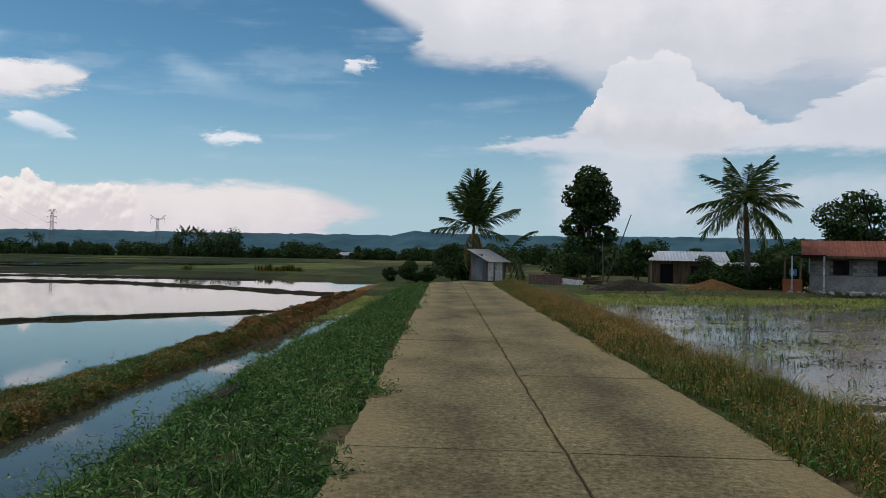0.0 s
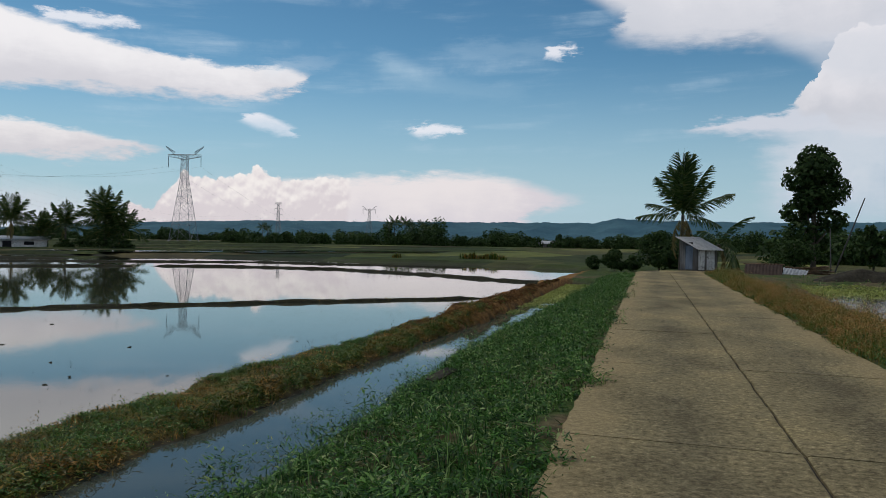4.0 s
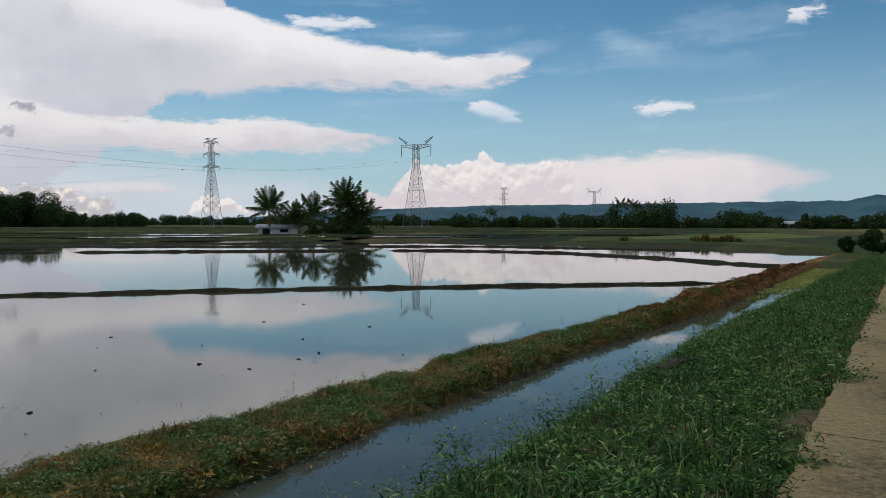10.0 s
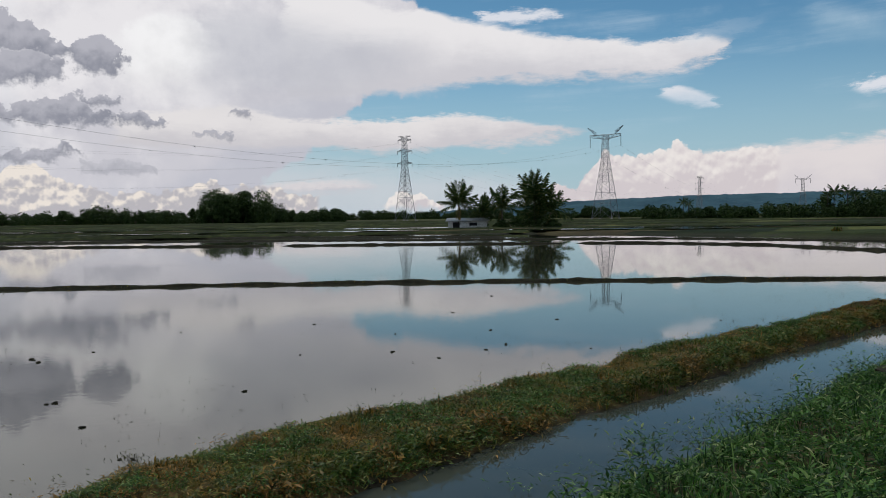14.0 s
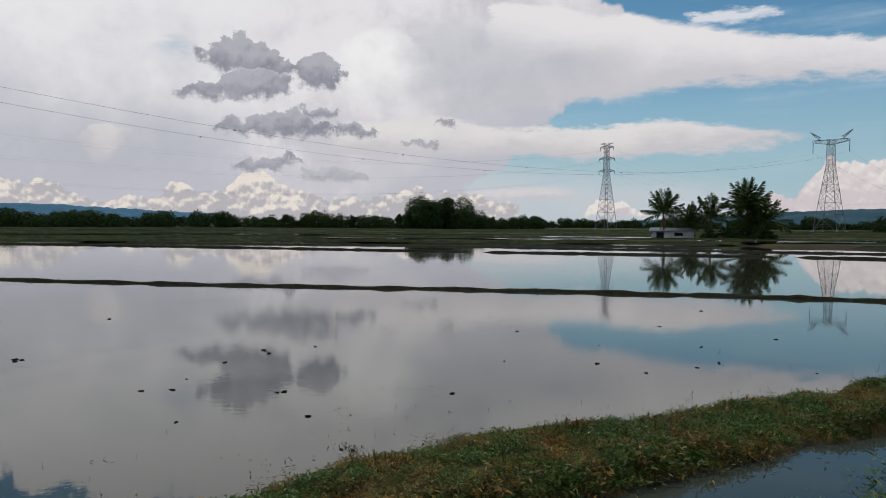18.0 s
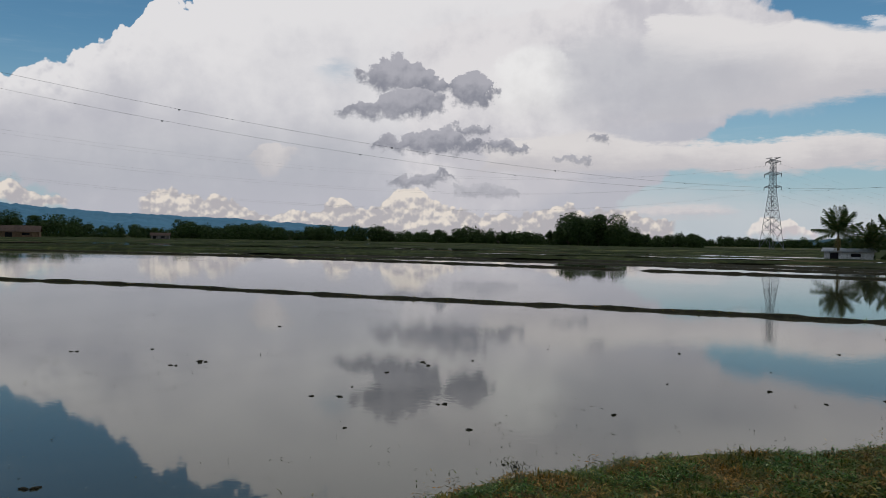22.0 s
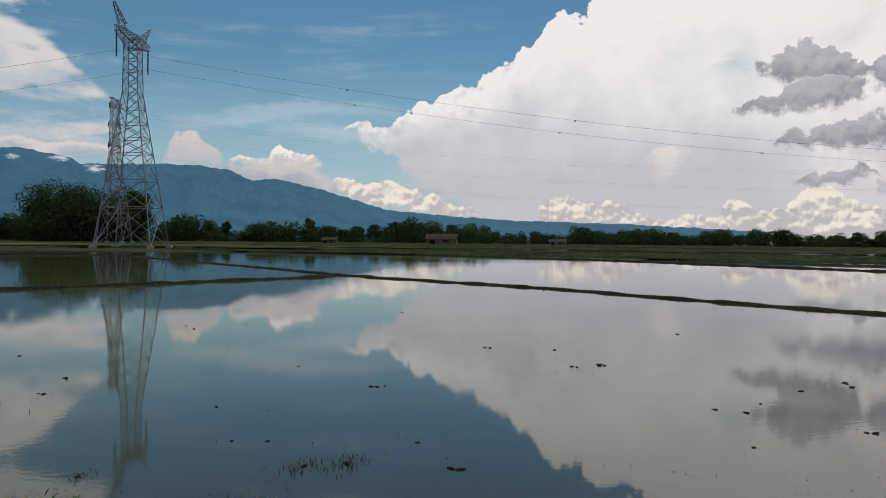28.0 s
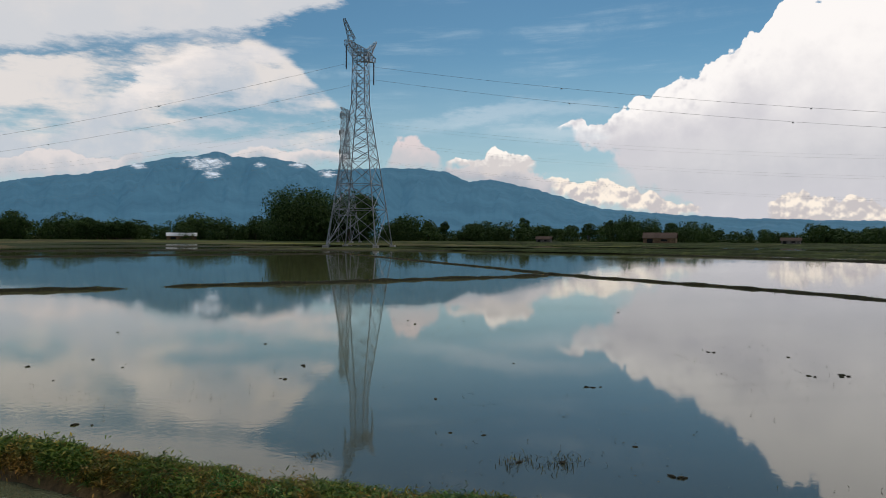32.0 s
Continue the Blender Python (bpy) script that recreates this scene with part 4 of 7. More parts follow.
def land(x, y):
    """Height of the ground."""
    x, y = np.asarray(x, float), np.asarray(y, float)
    rough = fbm(x, y, 2.3, 1) * 0.035 + fbm(x, y, 0.7, 2, 2) * 0.015
    field = -0.42 + fbm(x, y, 45, 3) * 0.08
    d = inside_depth(x, y, PADDY)
    h = field + (-1.05 - field) * ease(-0.4, 0.7, d + 0.25 * fbm(x, y, 5, 4))
    # road bed, verge, ditch and bank, for the straight stretch
    s = x - road_mid(y)
    edge = bank_edge(y) + 0.18 * fbm(y, y * 0, 2.6, 5)
    foot = foot_side(y) + road_mid(y) + 0.12 * fbm(y, y * 0 + 9, 1.7, 6)
    brow = brow_side(y) + 0.08 + road_mid(y) + 0.22 * fbm(y, y * 0 + 4, 2.2, 8)
    verge = np.interp(s, (-4.4, -3.2, -1.9, -1.7), (-0.36, -0.2, -0.04, -0.07)) + rough
    verge = np.where(x < brow + 0.9, -1.15 + (verge + 1.15) * ease(brow - 0.45, brow + 0.9, x), verge)
    mid, half = (edge + foot) / 2, np.maximum((foot - edge) / 2, 0.3)
    ridge = 0.17 + 0.06 * fbm(x * 0, y, 6, 9) + 0.16 * ease(18, 23, y)
    bank = -1.1 + (0.34 + ridge) * np.clip(1 - (np.abs(x - mid) / (half * 1.12 + 0.3)) ** 4.5, 0, 1) + rough * (1.5 + 1.6 * ease(18, 22, y))
    left = np.where(x > foot + 0.35, verge, np.maximum(bank, -1.15))
    cut = ease(46.5, 43.5, y)
    use = (x > edge - 0.5) & (s < 0)
    h = np.where(use, left * cut + np.maximum(h, -0.42 + rough) * (1 - cut), h)
    # right side: verge and swamp pond
    right = np.interp(s, (0, 1.75, 1.95, 2.7, 3.4, 4.5), (-0.07, -0.07, -0.02, -0.06, -0.16, -0.2)) + rough
    pond = np.minimum(np.minimum(x - 4.1 - 0.35 * fbm(y, y * 0, 6, 11), np.minimum(37 + 0.33 * x, 51.5 - 0.35 * x) + 0.4 * fbm(x, y, 5, 12) - y), np.minimum(60 - x, y + 25))
    far_side = ease(33, 40, y)
    right = np.maximum(right, (-0.2 + 0.2 * ease(40, 44, y)) * far_side - 1.0 * (1 - far_side) + rough)
    right = right + (POND - 0.05 + 0.04 * fbm(x, y, 4.1, 13) + 0.04 * fbm(x * 0.3, y * 1.6, 2.0, 14) - right) * ease(-0.5, 0.5, pond)
    right = np.where(y > 56, -0.22 + rough, right)
    h = np.where((s >= 0) & (x < 90) & (y < 90) & (y > -60), right, h)
    h = np.where((np.abs(s) < 1.9) & (y < 60), np.minimum(h, -0.07), h)
    # low hill that carries the nearer steel tower, far off
    return h + 0.55 * np.exp(-(((x + 124) ** 2 + (y + 85) ** 2) / 900.0))


def graded(lo, hi, step, reach, grow=1.09):
    mid = list(np.arange(lo, hi + 1e-6, step))
    a, b, s = [], [], step
    while (hi if not b else b[-1]) < reach:
        s *= grow
        b.append((hi if not b else b[-1]) + s)
    s = step
    while (lo if not a else a[-1]) > -reach:
        s *= grow
        a.append((lo if not a else a[-1]) - s)
    return np.array(a[::-1] + mid + b)


gx, gy = graded(-11, 7, 0.14, 4700, 1.07), graded(-12, 30, 0.2, 4700, 1.07)
GX, GY = np.meshgrid(gx, gy)
GZ = land(GX, GY)
nx, ny = len(gx), len(gy)
idx = np.arange(nx * ny).reshape(ny, nx)
quads = np.stack([idx[:-1, :-1], idx[:-1, 1:], idx[1:, 1:], idx[1:, :-1]], -1).reshape(-1, 4)


def ground_mat():
    m, n, l, b = material("ground_cover", 0.95)
    fine = noise_node(n, l, 7.0, 6, 0.7, "World")
    mid = noise_node(n, l, 0.55, 5, 0.6, "World")
    turned = n.new("ShaderNodeMapping")
    turned.inputs["Rotation"].default_value = (0, 0, radians(38))
    turned.inputs["Scale"].default_value = (0.052, 0.016, 0.0)
    l.new(n.new("ShaderNodeNewGeometry").outputs["Position"], turned.inputs[0])
    parcel = n.new("ShaderNodeTexVoronoi")
    parcel.distance = "CHEBYCHEV"
    l.new(turned.outputs[0], parcel.inputs["Vector"])
    parcel.inputs["Scale"].default_value, parcel.inputs["Randomness"].default_value = 1.0, 0.75
    pc = n.new("ShaderNodeSeparateColor")
    l.new(parcel.outputs["Color"], pc.inputs[0])
    strip = pc.outputs[0]
    tuftiness = noise_node(n, l, 0.22, 6, 0.75, "World")
    soil = ramp(n, l, fine, [(0.3, (0.045, 0.024, 0.009)), (0.5, (0.19, 0.10, 0.033)), (0.72, (0.40, 0.21, 0.07))])
    green = ramp(n, l, fine, [(0.3, (0.02, 0.04, 0.01)), (0.55, (0.05, 0.08, 0.02)), (0.75, (0.10, 0.11, 0.035))])
    litter = ramp(n, l, fine, [(0.3, (0.04, 0.031, 0.016)), (0.55, (0.11, 0.085, 0.046)), (0.75, (0.20, 0.155, 0.085))])
    near = mixc(n, l, ramp(n, l, mid, [(0.42, (0, 0, 0)), (0.58, (1, 1, 1))]), green, litter)
    fields = ramp(n, l, strip, [(0.05, (0.014, 0.026, 0.007)), (0.3, (0.050, 0.07, 0.016)), (0.5, (0.11, 0.085, 0.04)), (0.62, (0.024, 0.042, 0.010)), (0.8, (0.17, 0.18, 0.05)), (0.95, (0.05, 0.042, 0.02))])
    fields = mixc(n, l, 1.0, fields, ramp(n, l, tuftiness, [(0.32, (0.35, 0.37, 0.36)), (0.68, (1.35, 1.33, 1.2))]), "MULTIPLY")
    att = n.new("ShaderNodeAttribute")
    att.attribute_name = "cover"
    sp = n.new("ShaderNodeSeparateColor")
    l.new(att.outputs["Color"], sp.inputs[0])
    col = mixc(n, l, sp.outputs[0], fields, near)
    col = mixc(n, l, sp.outputs[1], col, soil)
    col = mixc(n, l, sp.outputs[2], col, ramp(n, l, fine, [(0.3, (0.03, 0.026, 0.018)), (0.7, (0.07, 0.06, 0.04))]))
    l.new(col, b.inputs["Base Color"])
    bump(n, l, b, fine, 0.7, 0.04)
    return m


M["ground"] = ground_mat()
ground = raw_mesh("ground", np.stack([GX, GY, GZ], -1).reshape(-1, 3), quads, M["ground"], True)
tagged(ground, "flat farmland with muddy paddies, grass verges and earth banks", "ground", kind="structure")
cover = np.zeros((ny, nx, 4), np.float32)
cover[..., 0] = ((GX > -14) & (GX < 40) & (np.abs(GY) < 50)) * 1.0
on_bank = (GX < foot_side(GY) + 0.45 + road_mid(GY)) & (GX > bank_edge(GY) - 0.6)
cover[..., 1] = on_bank * (ease(17, 21.5, GY) * 0.6 + 0.4)
cover[..., 2] = np.maximum((GZ < -0.72) * 1.0, ((GX > 3.8) & (GY < 47) & (GX < 60) & (GZ < -0.24)) * 0.7)
cover[..., 3] = 1
att = ground.data.color_attributes.new("cover", "FLOAT_COLOR", "POINT")
att.data.foreach_set("color", cover.ravel())


def sheet(name, x0, x1, y0, y1, z, mat, label):
    bm = bmesh.new()
    bm.faces.new([bm.verts.new(p) for p in ((x0, y0, z), (x1, y0, z), (x1, y1, z), (x0, y1, z))])
    return tagged(link_mesh(name, bm, mat), label, "water", kind="structure")


def crest(y):
    return float((bank_edge(y) + foot_side(y) + road_mid(y)) / 2)


def lake(name, outline, mat, label):
    bm = bmesh.new()
    bm.faces.new([bm.verts.new((x, y, WATER)) for x, y in outline])
    bmesh.ops.triangulate(bm, faces=bm.faces)
    bmesh.ops.recalc_face_normals(bm, faces=bm.faces)
    if sum(f.normal.z for f in bm.faces) < 0:
        bmesh.ops.reverse_faces(bm, faces=bm.faces)
    return tagged(link_mesh(name, bm, mat), label, "water", kind="structure")


run = [-40 + 2.0 * k for k in range(43)]
lake("water", [(-160, -155), (-3.0, -155)] + [(crest(y) - 0.005, y) for y in run] + [(-7.0, 80), (-160, 80)], M["water"], "still flooded rice paddy mirroring the sky")
lake("water_ditch", [(-2.2, 44), (-2.2, -40)] + [(crest(y) + 0.005, y) for y in run], M["ditch"], "narrow irrigation ditch with still water")
sheet("water_pond", 3.3, 60, -25, 46, POND, M["swamp"], "shallow swampy pond with stubble and algae")


# ---- dikes between the paddies ----
def dike(pts, width=0.5, height=0.2, seed=0, step=0.5, mat="dike", base=WATER, text="low muddy earth dike with short grass between flooded paddies"):
    pts = [np.array(p, float) for p in pts]
    line = [pts[0]]
    for a, b in zip(pts, pts[1:]):
        k = max(2, int(np.hypot(*(b - a)) / step))
        line += [a + (b - a) * i / k for i in range(1, k + 1)]
    line = np.array(line)
    t = np.gradient(line, axis=0)
    t /= np.hypot(t[:, 0], t[:, 1])[:, None] + 1e-9
    side = np.stack([-t[:, 1], t[:, 0]], 1)
    run = np.arange(len(line)) * step
    wob = 0.14 * fbm(run, run * 0, 5.0, seed + 1)
    wid = width * (1 + 0.3 * fbm(run, run * 0, 3.0, seed + 2))
    hei = height * (1 + 0.35 * fbm(run, run * 0, 2.0, seed + 3))
    hei *= np.clip(np.minimum(run, run[-1] - run) / 0.8, 0.1, 1)
    prof = [(-1.3, -1.6), (-0.62, 0.25), (-0.3, 0.9), (0.0, 1.0), (0.3, 0.88), (0.62, 0.2), (1.3, -1.6)]
    rng = np.random.RandomState(seed + 5)
    v = []
    for u, w in prof:
        p = line + side * (u * wid + wob)[:, None]
        z = base + (hei * w if w > 0 else np.full(len(line), -0.25)) + rng.normal(0, 0.02, len(line))
        v.append(np.c_[p, z])
    v = np.stack(v, 1)
    n, k = v.shape[:2]
    ix = np.arange(n * k).reshape(n, k)
    f = np.stack([ix[:-1, :-1], ix[1:, :-1], ix[1:, 1:], ix[:-1, 1:]], -1).reshape(-1, 4)
    ob = raw_mesh("dike", v.reshape(-1, 3), f, M[mat], True)
    tagged(ob, text, "dike", "paddy dikes", "structure")
    return line + side * wob[:, None], hei


M["dike"] = grained("dike_mud", [(0.3, (0.010, 0.010, 0.006)), (0.55, (0.026, 0.025, 0.013)), (0.75, (0.055, 0.05, 0.027))], 6.0, 0.9, 0.2, 0.4, bumpy=0.8, depth=0.04)
M["field_bank"] = grained("field_bank_grass", [(0.3, (0.016, 0.026, 0.008)), (0.55, (0.04, 0.055, 0.016)), (0.75, (0.11, 0.115, 0.035))], 1.2, 0.9, 0.1, 0.6, bumpy=0.8, depth=0.1)
DIKES = [
    dike([(-8.6, 31.2), (-13.4, 26.4), (-19.5, 20.2), (-25.0, 13.6), (-31.2, 5.0), (-38.3, -3.4), (-44.5, -13.5), (-47.0, -17.5), (-54, -25), (-65, -38), (-86, -62)], 0.34, 0.085, 1),
    dike([(-45.7, -17.1), (-32.4, -23.7), (-25.2, -28.1)], 0.4, 0.11, 2),
    dike([(-23.4, -28.6), (-19.3, -31.0), (-9, -37)], 0.4, 0.11, 3),
    dike([(-8.2, 44.4), (-10.6, 45.5), (-17.3, 50.2), (-27.0, 55.0), (-36.5, 54.0), (-41.0, 51.0)], 0.5, 0.13, 4),
    dike([(-42.0, 50.0), (-54.0, 38.4), (-58.5, 33.4)], 0.5, 0.13, 5),
    dike([(-59.5, 32.4), (-75.4, 18.4), (-98, -4.5), (-112, -30), (-120, -60)], 0.5, 0.13, 6),
    dike([(-20, 66.5), (-40, 66), (-55, 55), (-70, 42)], 0.7, 0.12, 7),
    dike([(-64, 50), (-88, 26), (-108, 2)], 0.9, 0.12, 8),
    dike([(-60, 62), (-84, 48), (-104, 25), (-118, 2), (-126, -25)], 1.0, 0.14, 9),
    dike([(-86, -62), (-60, -75), (-20, -85)], 0.6, 0.12, 10),
    dike([(-120, -60), (-90, -92), (-50, -112), (-10, -120)], 1.0, 0.14, 11),
]

# field banks further out, thin dark lines across the plain
for k in range(15):
    d = 100 + 13.5 * k + 0.35 * k * k + 4 * math.sin(k * 2.3)
    a, b = radians(20 + 9 * math.sin(k * 1.7)), radians(126 + 10 * math.sin(k * 2.9))
    pts = []
    for i in range(7):
        t = a + (b - a) * i / 6
        r = d / max(0.62, math.cos(t - radians(62)) ** 0.5)
        pts.append((-math.sin(t) * r, math.cos(t) * r))
    dike(pts, 0.9, 0.07 + 0.03 * (k % 3), 30 + k, 2.5, "field_bank", -0.37, "low grassy bank between far dry fields")


def flooded_strip(a0, a1, r0, r1, seed):
    """A shallow flooded parcel between two bearings and two distances."""
    n = 40
    q = np.linspace(0, 1, n)
    a = np.radians(a0 + (a1 - a0) * q)
    taper = np.clip(np.minimum(q, 1 - q) * 9, 0.08, 1)
    mid = (r0 + r1) / 2 + 3.0 * fbm(q * 40, q * 0, 19, seed)
    half = (r1 - r0) * 0.75 * taper * (1 + 0.45 * fbm(q * 40, q * 0 + 3, 7, seed + 1))
    v = [(-math.sin(t) * (m + w * h), math.cos(t) * (m + w * h), -0.31) for t, m, h in zip(a, mid, half) for w in (-1, 1)]
    ix = np.arange(2 * n).reshape(n, 2)
    f = np.stack([ix[:-1, 0], ix[1:, 0], ix[1:, 1], ix[:-1, 1]], -1)
    if a1 > a0:
        f = f[:, ::-1]
    ob = raw_mesh("water_far", v, f, M["water"])
    if ob.data.polygons[0].normal.z < 0:
        ob.data.flip_normals()
    tagged(ob, "narrow flooded parcel shining between far fields", "water", kind="structure")


for k, row in enumerate(((50, 74, 108, 114), (70, 98, 140, 146), (57, 82, 148, 155), (66, 94, 158, 166), (84, 112, 150, 157), (90, 118, 166, 175), (46, 66, 128, 135), (100, 122, 150, 163), (28, 46, 104, 110), (112, 132, 172, 184), (18, 38, 122, 130), (76, 92, 228, 246), (122, 146, 158, 168))):
    flooded_strip(*row, 60 + k)

# ---- concrete road ----
road = empty("road", 0, 0, 0)
tagged(road, "worn concrete village road with a centre joint and slabs", "road", kind="structure")


def slab(y0, y1, a, b, seed):
    """One concrete slab between offsets a and b from the middle, slightly uneven along its edges."""
    rng = random.Random(seed)
    bm = bmesh.new()
    ks = 24
    rows = []
    for i in range(ks + 1):
        y = y0 + 0.008 + (y1 - y0 - 0.016) * i / ks
        c = road_mid(y)
        la = a + (rng.uniform(-0.02, 0.02) if a < -1 else 0.013 + 0.009 * math.sin(y * 2.1) * math.sin(y * 5.7 + 1))
        lb = b + (rng.uniform(-0.02, 0.02) if b > 1 else -0.013 + 0.009 * math.sin(y * 2.1) * math.sin(y * 5.7 + 1))
        z = rng.uniform(-0.003, 0.003)
        rows.append([bm.verts.new((c + u, y, w)) for u, w in ((la, -0.15), (la, -0.012 + z), (la + 0.02, z), (lb - 0.02, z), (lb, -0.012 + z), (lb, -0.15))])
    for p, q in zip(rows, rows[1:]):
        for k in range(5):
            bm.faces.new((p[k], p[k + 1], q[k + 1], q[k]))
    bm.faces.new(rows[0][::-1]), bm.faces.new(rows[-1])
    bmesh.ops.recalc_face_normals(bm, faces=bm.faces)
    return bm


cuts = [-24.0, -18.0, -12.0, -7.0, -3.0, 0.8, 6.75, 10.9, 15.0, 18.7, 24.4, 30.0, 36.0, 42.0, 46.0]
for i, (y0, y1) in enumerate(zip(cuts, cuts[1:])):
    part("slab", slab(y0, y1, -1.87, 0.0, i), M["concrete"], road)
    part("slab", slab(y0, y1, 0.0, 1.87, i + 50), M["concrete"], road)
# the bend to the right, past the hut
bm = bmesh.new()
prev = None
for i in range(25):
    q = i / 24
    ang = radians(93.3 - 88 * min(1, q * 2.2))
    if i == 0:
        c = Vector((road_mid(46), 46.0, 0))
    else:
        c = c + Vector((math.cos(ang), math.sin(ang), 0)) * (0.72 if q < 0.46 else 1.9)
    nrm = Vector((math.sin(ang), -math.cos(ang), 0))
    row = [bm.verts.new(c + nrm * u + Vector((0, 0, w))) for u, w in ((-1.87, -0.35), (-1.87, -0.003), (1.87, -0.003), (1.87, -0.35))]
    if prev:
        for k in range(3):
            bm.faces.new((prev[k], row[k], row[k + 1], prev[k + 1]))
    prev = row
bmesh.ops.recalc_face_normals(bm, faces=bm.faces)
part("slab", bm, M["concrete"], road)
bm = bmesh.new()
box(bm, -2.0, 2.0, -24, 46, -0.14, -0.035)
for v in bm.verts:
    v.co.x = road_mid(v.co.y) + max(-1.82, min(1.82, v.co.x))
part("joint_filling", bm, M["crack"], road)

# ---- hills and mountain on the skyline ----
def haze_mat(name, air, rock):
    """Far slopes; kilometres of hazy bright air put in as their own blue glow."""
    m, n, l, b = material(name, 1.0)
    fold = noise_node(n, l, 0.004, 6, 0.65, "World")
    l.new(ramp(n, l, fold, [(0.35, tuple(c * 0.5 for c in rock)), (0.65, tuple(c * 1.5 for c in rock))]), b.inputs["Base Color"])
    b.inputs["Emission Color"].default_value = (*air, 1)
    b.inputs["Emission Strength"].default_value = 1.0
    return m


def skyline(name, prof, dist, depth, mat, label, ragged, seed):
    """A range of slopes whose crest stands at given angles above the horizon."""
    a0, a1 = prof[0][0], prof[-1][0]
    az_ = np.arange(a0, a1, 0.12)
    crest = np.interp(az_, [p[0] for p in prof], [p[1] for p in prof])
    crest = crest + ragged * fbm(az_, az_ * 0, 2.2, seed) + ragged * 0.5 * fbm(az_, az_ * 0, 0.6, seed + 1, 3)
    v = []
    for k in range(13):
        q = k / 12
        d = dist - depth * (1 - q)
        fold = 1 + 0.25 * (1 - q) * q * 4 * fbm(az_ * 3 + q * 2, q * 8 + az_, 9, seed + 2)
        z = 1.6 + dist * np.tan(np.radians(np.maximum(crest, 0.1))) * q ** 1.25 * np.where(q < 1, fold, 1) - 14 * (1 - q)
        v.append(np.stack([-np.sin(np.radians(az_)) * d, np.cos(np.radians(az_)) * d, z], -1))
    v = np.stack(v, 0)
    n, k = v.shape[:2]
    ix = np.arange(n * k).reshape(n, k)
    f = np.stack([ix[:-1, :-1], ix[1:, :-1], ix[1:, 1:], ix[:-1, 1:]], -1).reshape(-1, 4)
    return tagged(raw_mesh(name, v.reshape(-1, 3), f, mat, True), label, "hill", kind="structure")


# First colour: blue haze emitted by the slope; second: the slope's own tone.
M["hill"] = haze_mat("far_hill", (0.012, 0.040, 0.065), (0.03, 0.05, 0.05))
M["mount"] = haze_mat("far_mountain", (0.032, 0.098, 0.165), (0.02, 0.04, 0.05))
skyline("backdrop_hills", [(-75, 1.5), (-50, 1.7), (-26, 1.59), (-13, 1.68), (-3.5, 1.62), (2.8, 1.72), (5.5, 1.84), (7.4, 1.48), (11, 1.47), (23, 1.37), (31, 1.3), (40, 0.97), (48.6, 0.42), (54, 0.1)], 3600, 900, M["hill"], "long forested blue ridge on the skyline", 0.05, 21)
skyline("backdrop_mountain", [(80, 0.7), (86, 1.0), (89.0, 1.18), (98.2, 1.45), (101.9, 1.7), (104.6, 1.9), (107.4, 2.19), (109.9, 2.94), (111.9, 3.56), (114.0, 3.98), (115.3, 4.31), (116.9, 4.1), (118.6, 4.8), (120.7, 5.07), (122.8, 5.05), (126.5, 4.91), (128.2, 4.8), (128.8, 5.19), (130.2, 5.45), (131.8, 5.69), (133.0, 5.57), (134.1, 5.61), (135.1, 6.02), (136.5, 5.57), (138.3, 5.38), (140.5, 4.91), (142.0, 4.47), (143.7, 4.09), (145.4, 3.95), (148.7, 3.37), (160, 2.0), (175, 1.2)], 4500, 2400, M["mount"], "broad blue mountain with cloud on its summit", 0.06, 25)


# ---- cloud caught on the summit ----
def wisp_mat():
    m, n, l, b = material("summit_cloud", 1.0)
    b.inputs["Base Color"].default_value = (0.8, 0.8, 0.82, 1)
    # Part of the cloud's daylit brightness is put in as its own emission.
    b.inputs["Emission Color"].default_value, b.inputs["Emission Strength"].default_value = (0.30, 0.34, 0.40, 1), 1.0
    uv = n.new("ShaderNodeAttribute")
    uv.attribute_name = "thickness"
    fray = noise_node(n, l, 0.026, 7, 0.7, "World")
    k = n.new("ShaderNodeMath")
    k.operation = "MULTIPLY_ADD"
    l.new(fray, k.inputs[0])
    k.inputs[1].default_value = 3.0
    l.new(uv.outputs["Fac"], k.inputs[2])
    r = n.new("ShaderNodeMapRange")
    l.new(k.outputs[0], r.inputs["Value"])
    for key, v in (("From Min", 0.85), ("From Max", 2.0), ("To Min", 0.0), ("To Max", 0.95)):
        r.inputs[key].default_value = v
    l.new(r.outputs[0], b.inputs["Alpha"])
    return m


M["summit_cloud"] = wisp_mat()
for az0, az1, e0, e1 in ((133.4, 138.2, 4.3, 5.9), (134.4, 136.6, 3.9, 4.8), (128.4, 130.6, 4.8, 5.5), (131.5, 132.8, 4.8, 5.4), (139.4, 141.2, 4.4, 5.1), (126.2, 128.4, 4.1, 5.0)):
    v, th = [], []
    for j in range(9):
        for i in range(17):
            u, w = i / 16, j / 8
            a, e, d = radians(az0 + (az1 - az0) * u), radians(e0 + (e1 - e0) * w), 3300 + 260 * w - 40 * math.sin(u * 3.1)
            v.append((-math.sin(a) * d, math.cos(a) * d, 1.6 + d * math.tan(e)))
            th.append(-1.5 * min(1.0, (2 * u - 1) ** 2 + (2 * w - 1) ** 2))
    ix = np.arange(9 * 17).reshape(9, 17)
    f = np.stack([ix[:-1, :-1], ix[:-1, 1:], ix[1:, 1:], ix[1:, :-1]], -1).reshape(-1, 4)
    ob = raw_mesh("backdrop_summit_cloud", v, f, M["summit_cloud"], True)
    ob.data.attributes.new("thickness", "FLOAT", "POINT").data.foreach_set("value", th)
    tagged(ob, "ragged white cloud lying against the far mountain", "cloud", kind="structure")


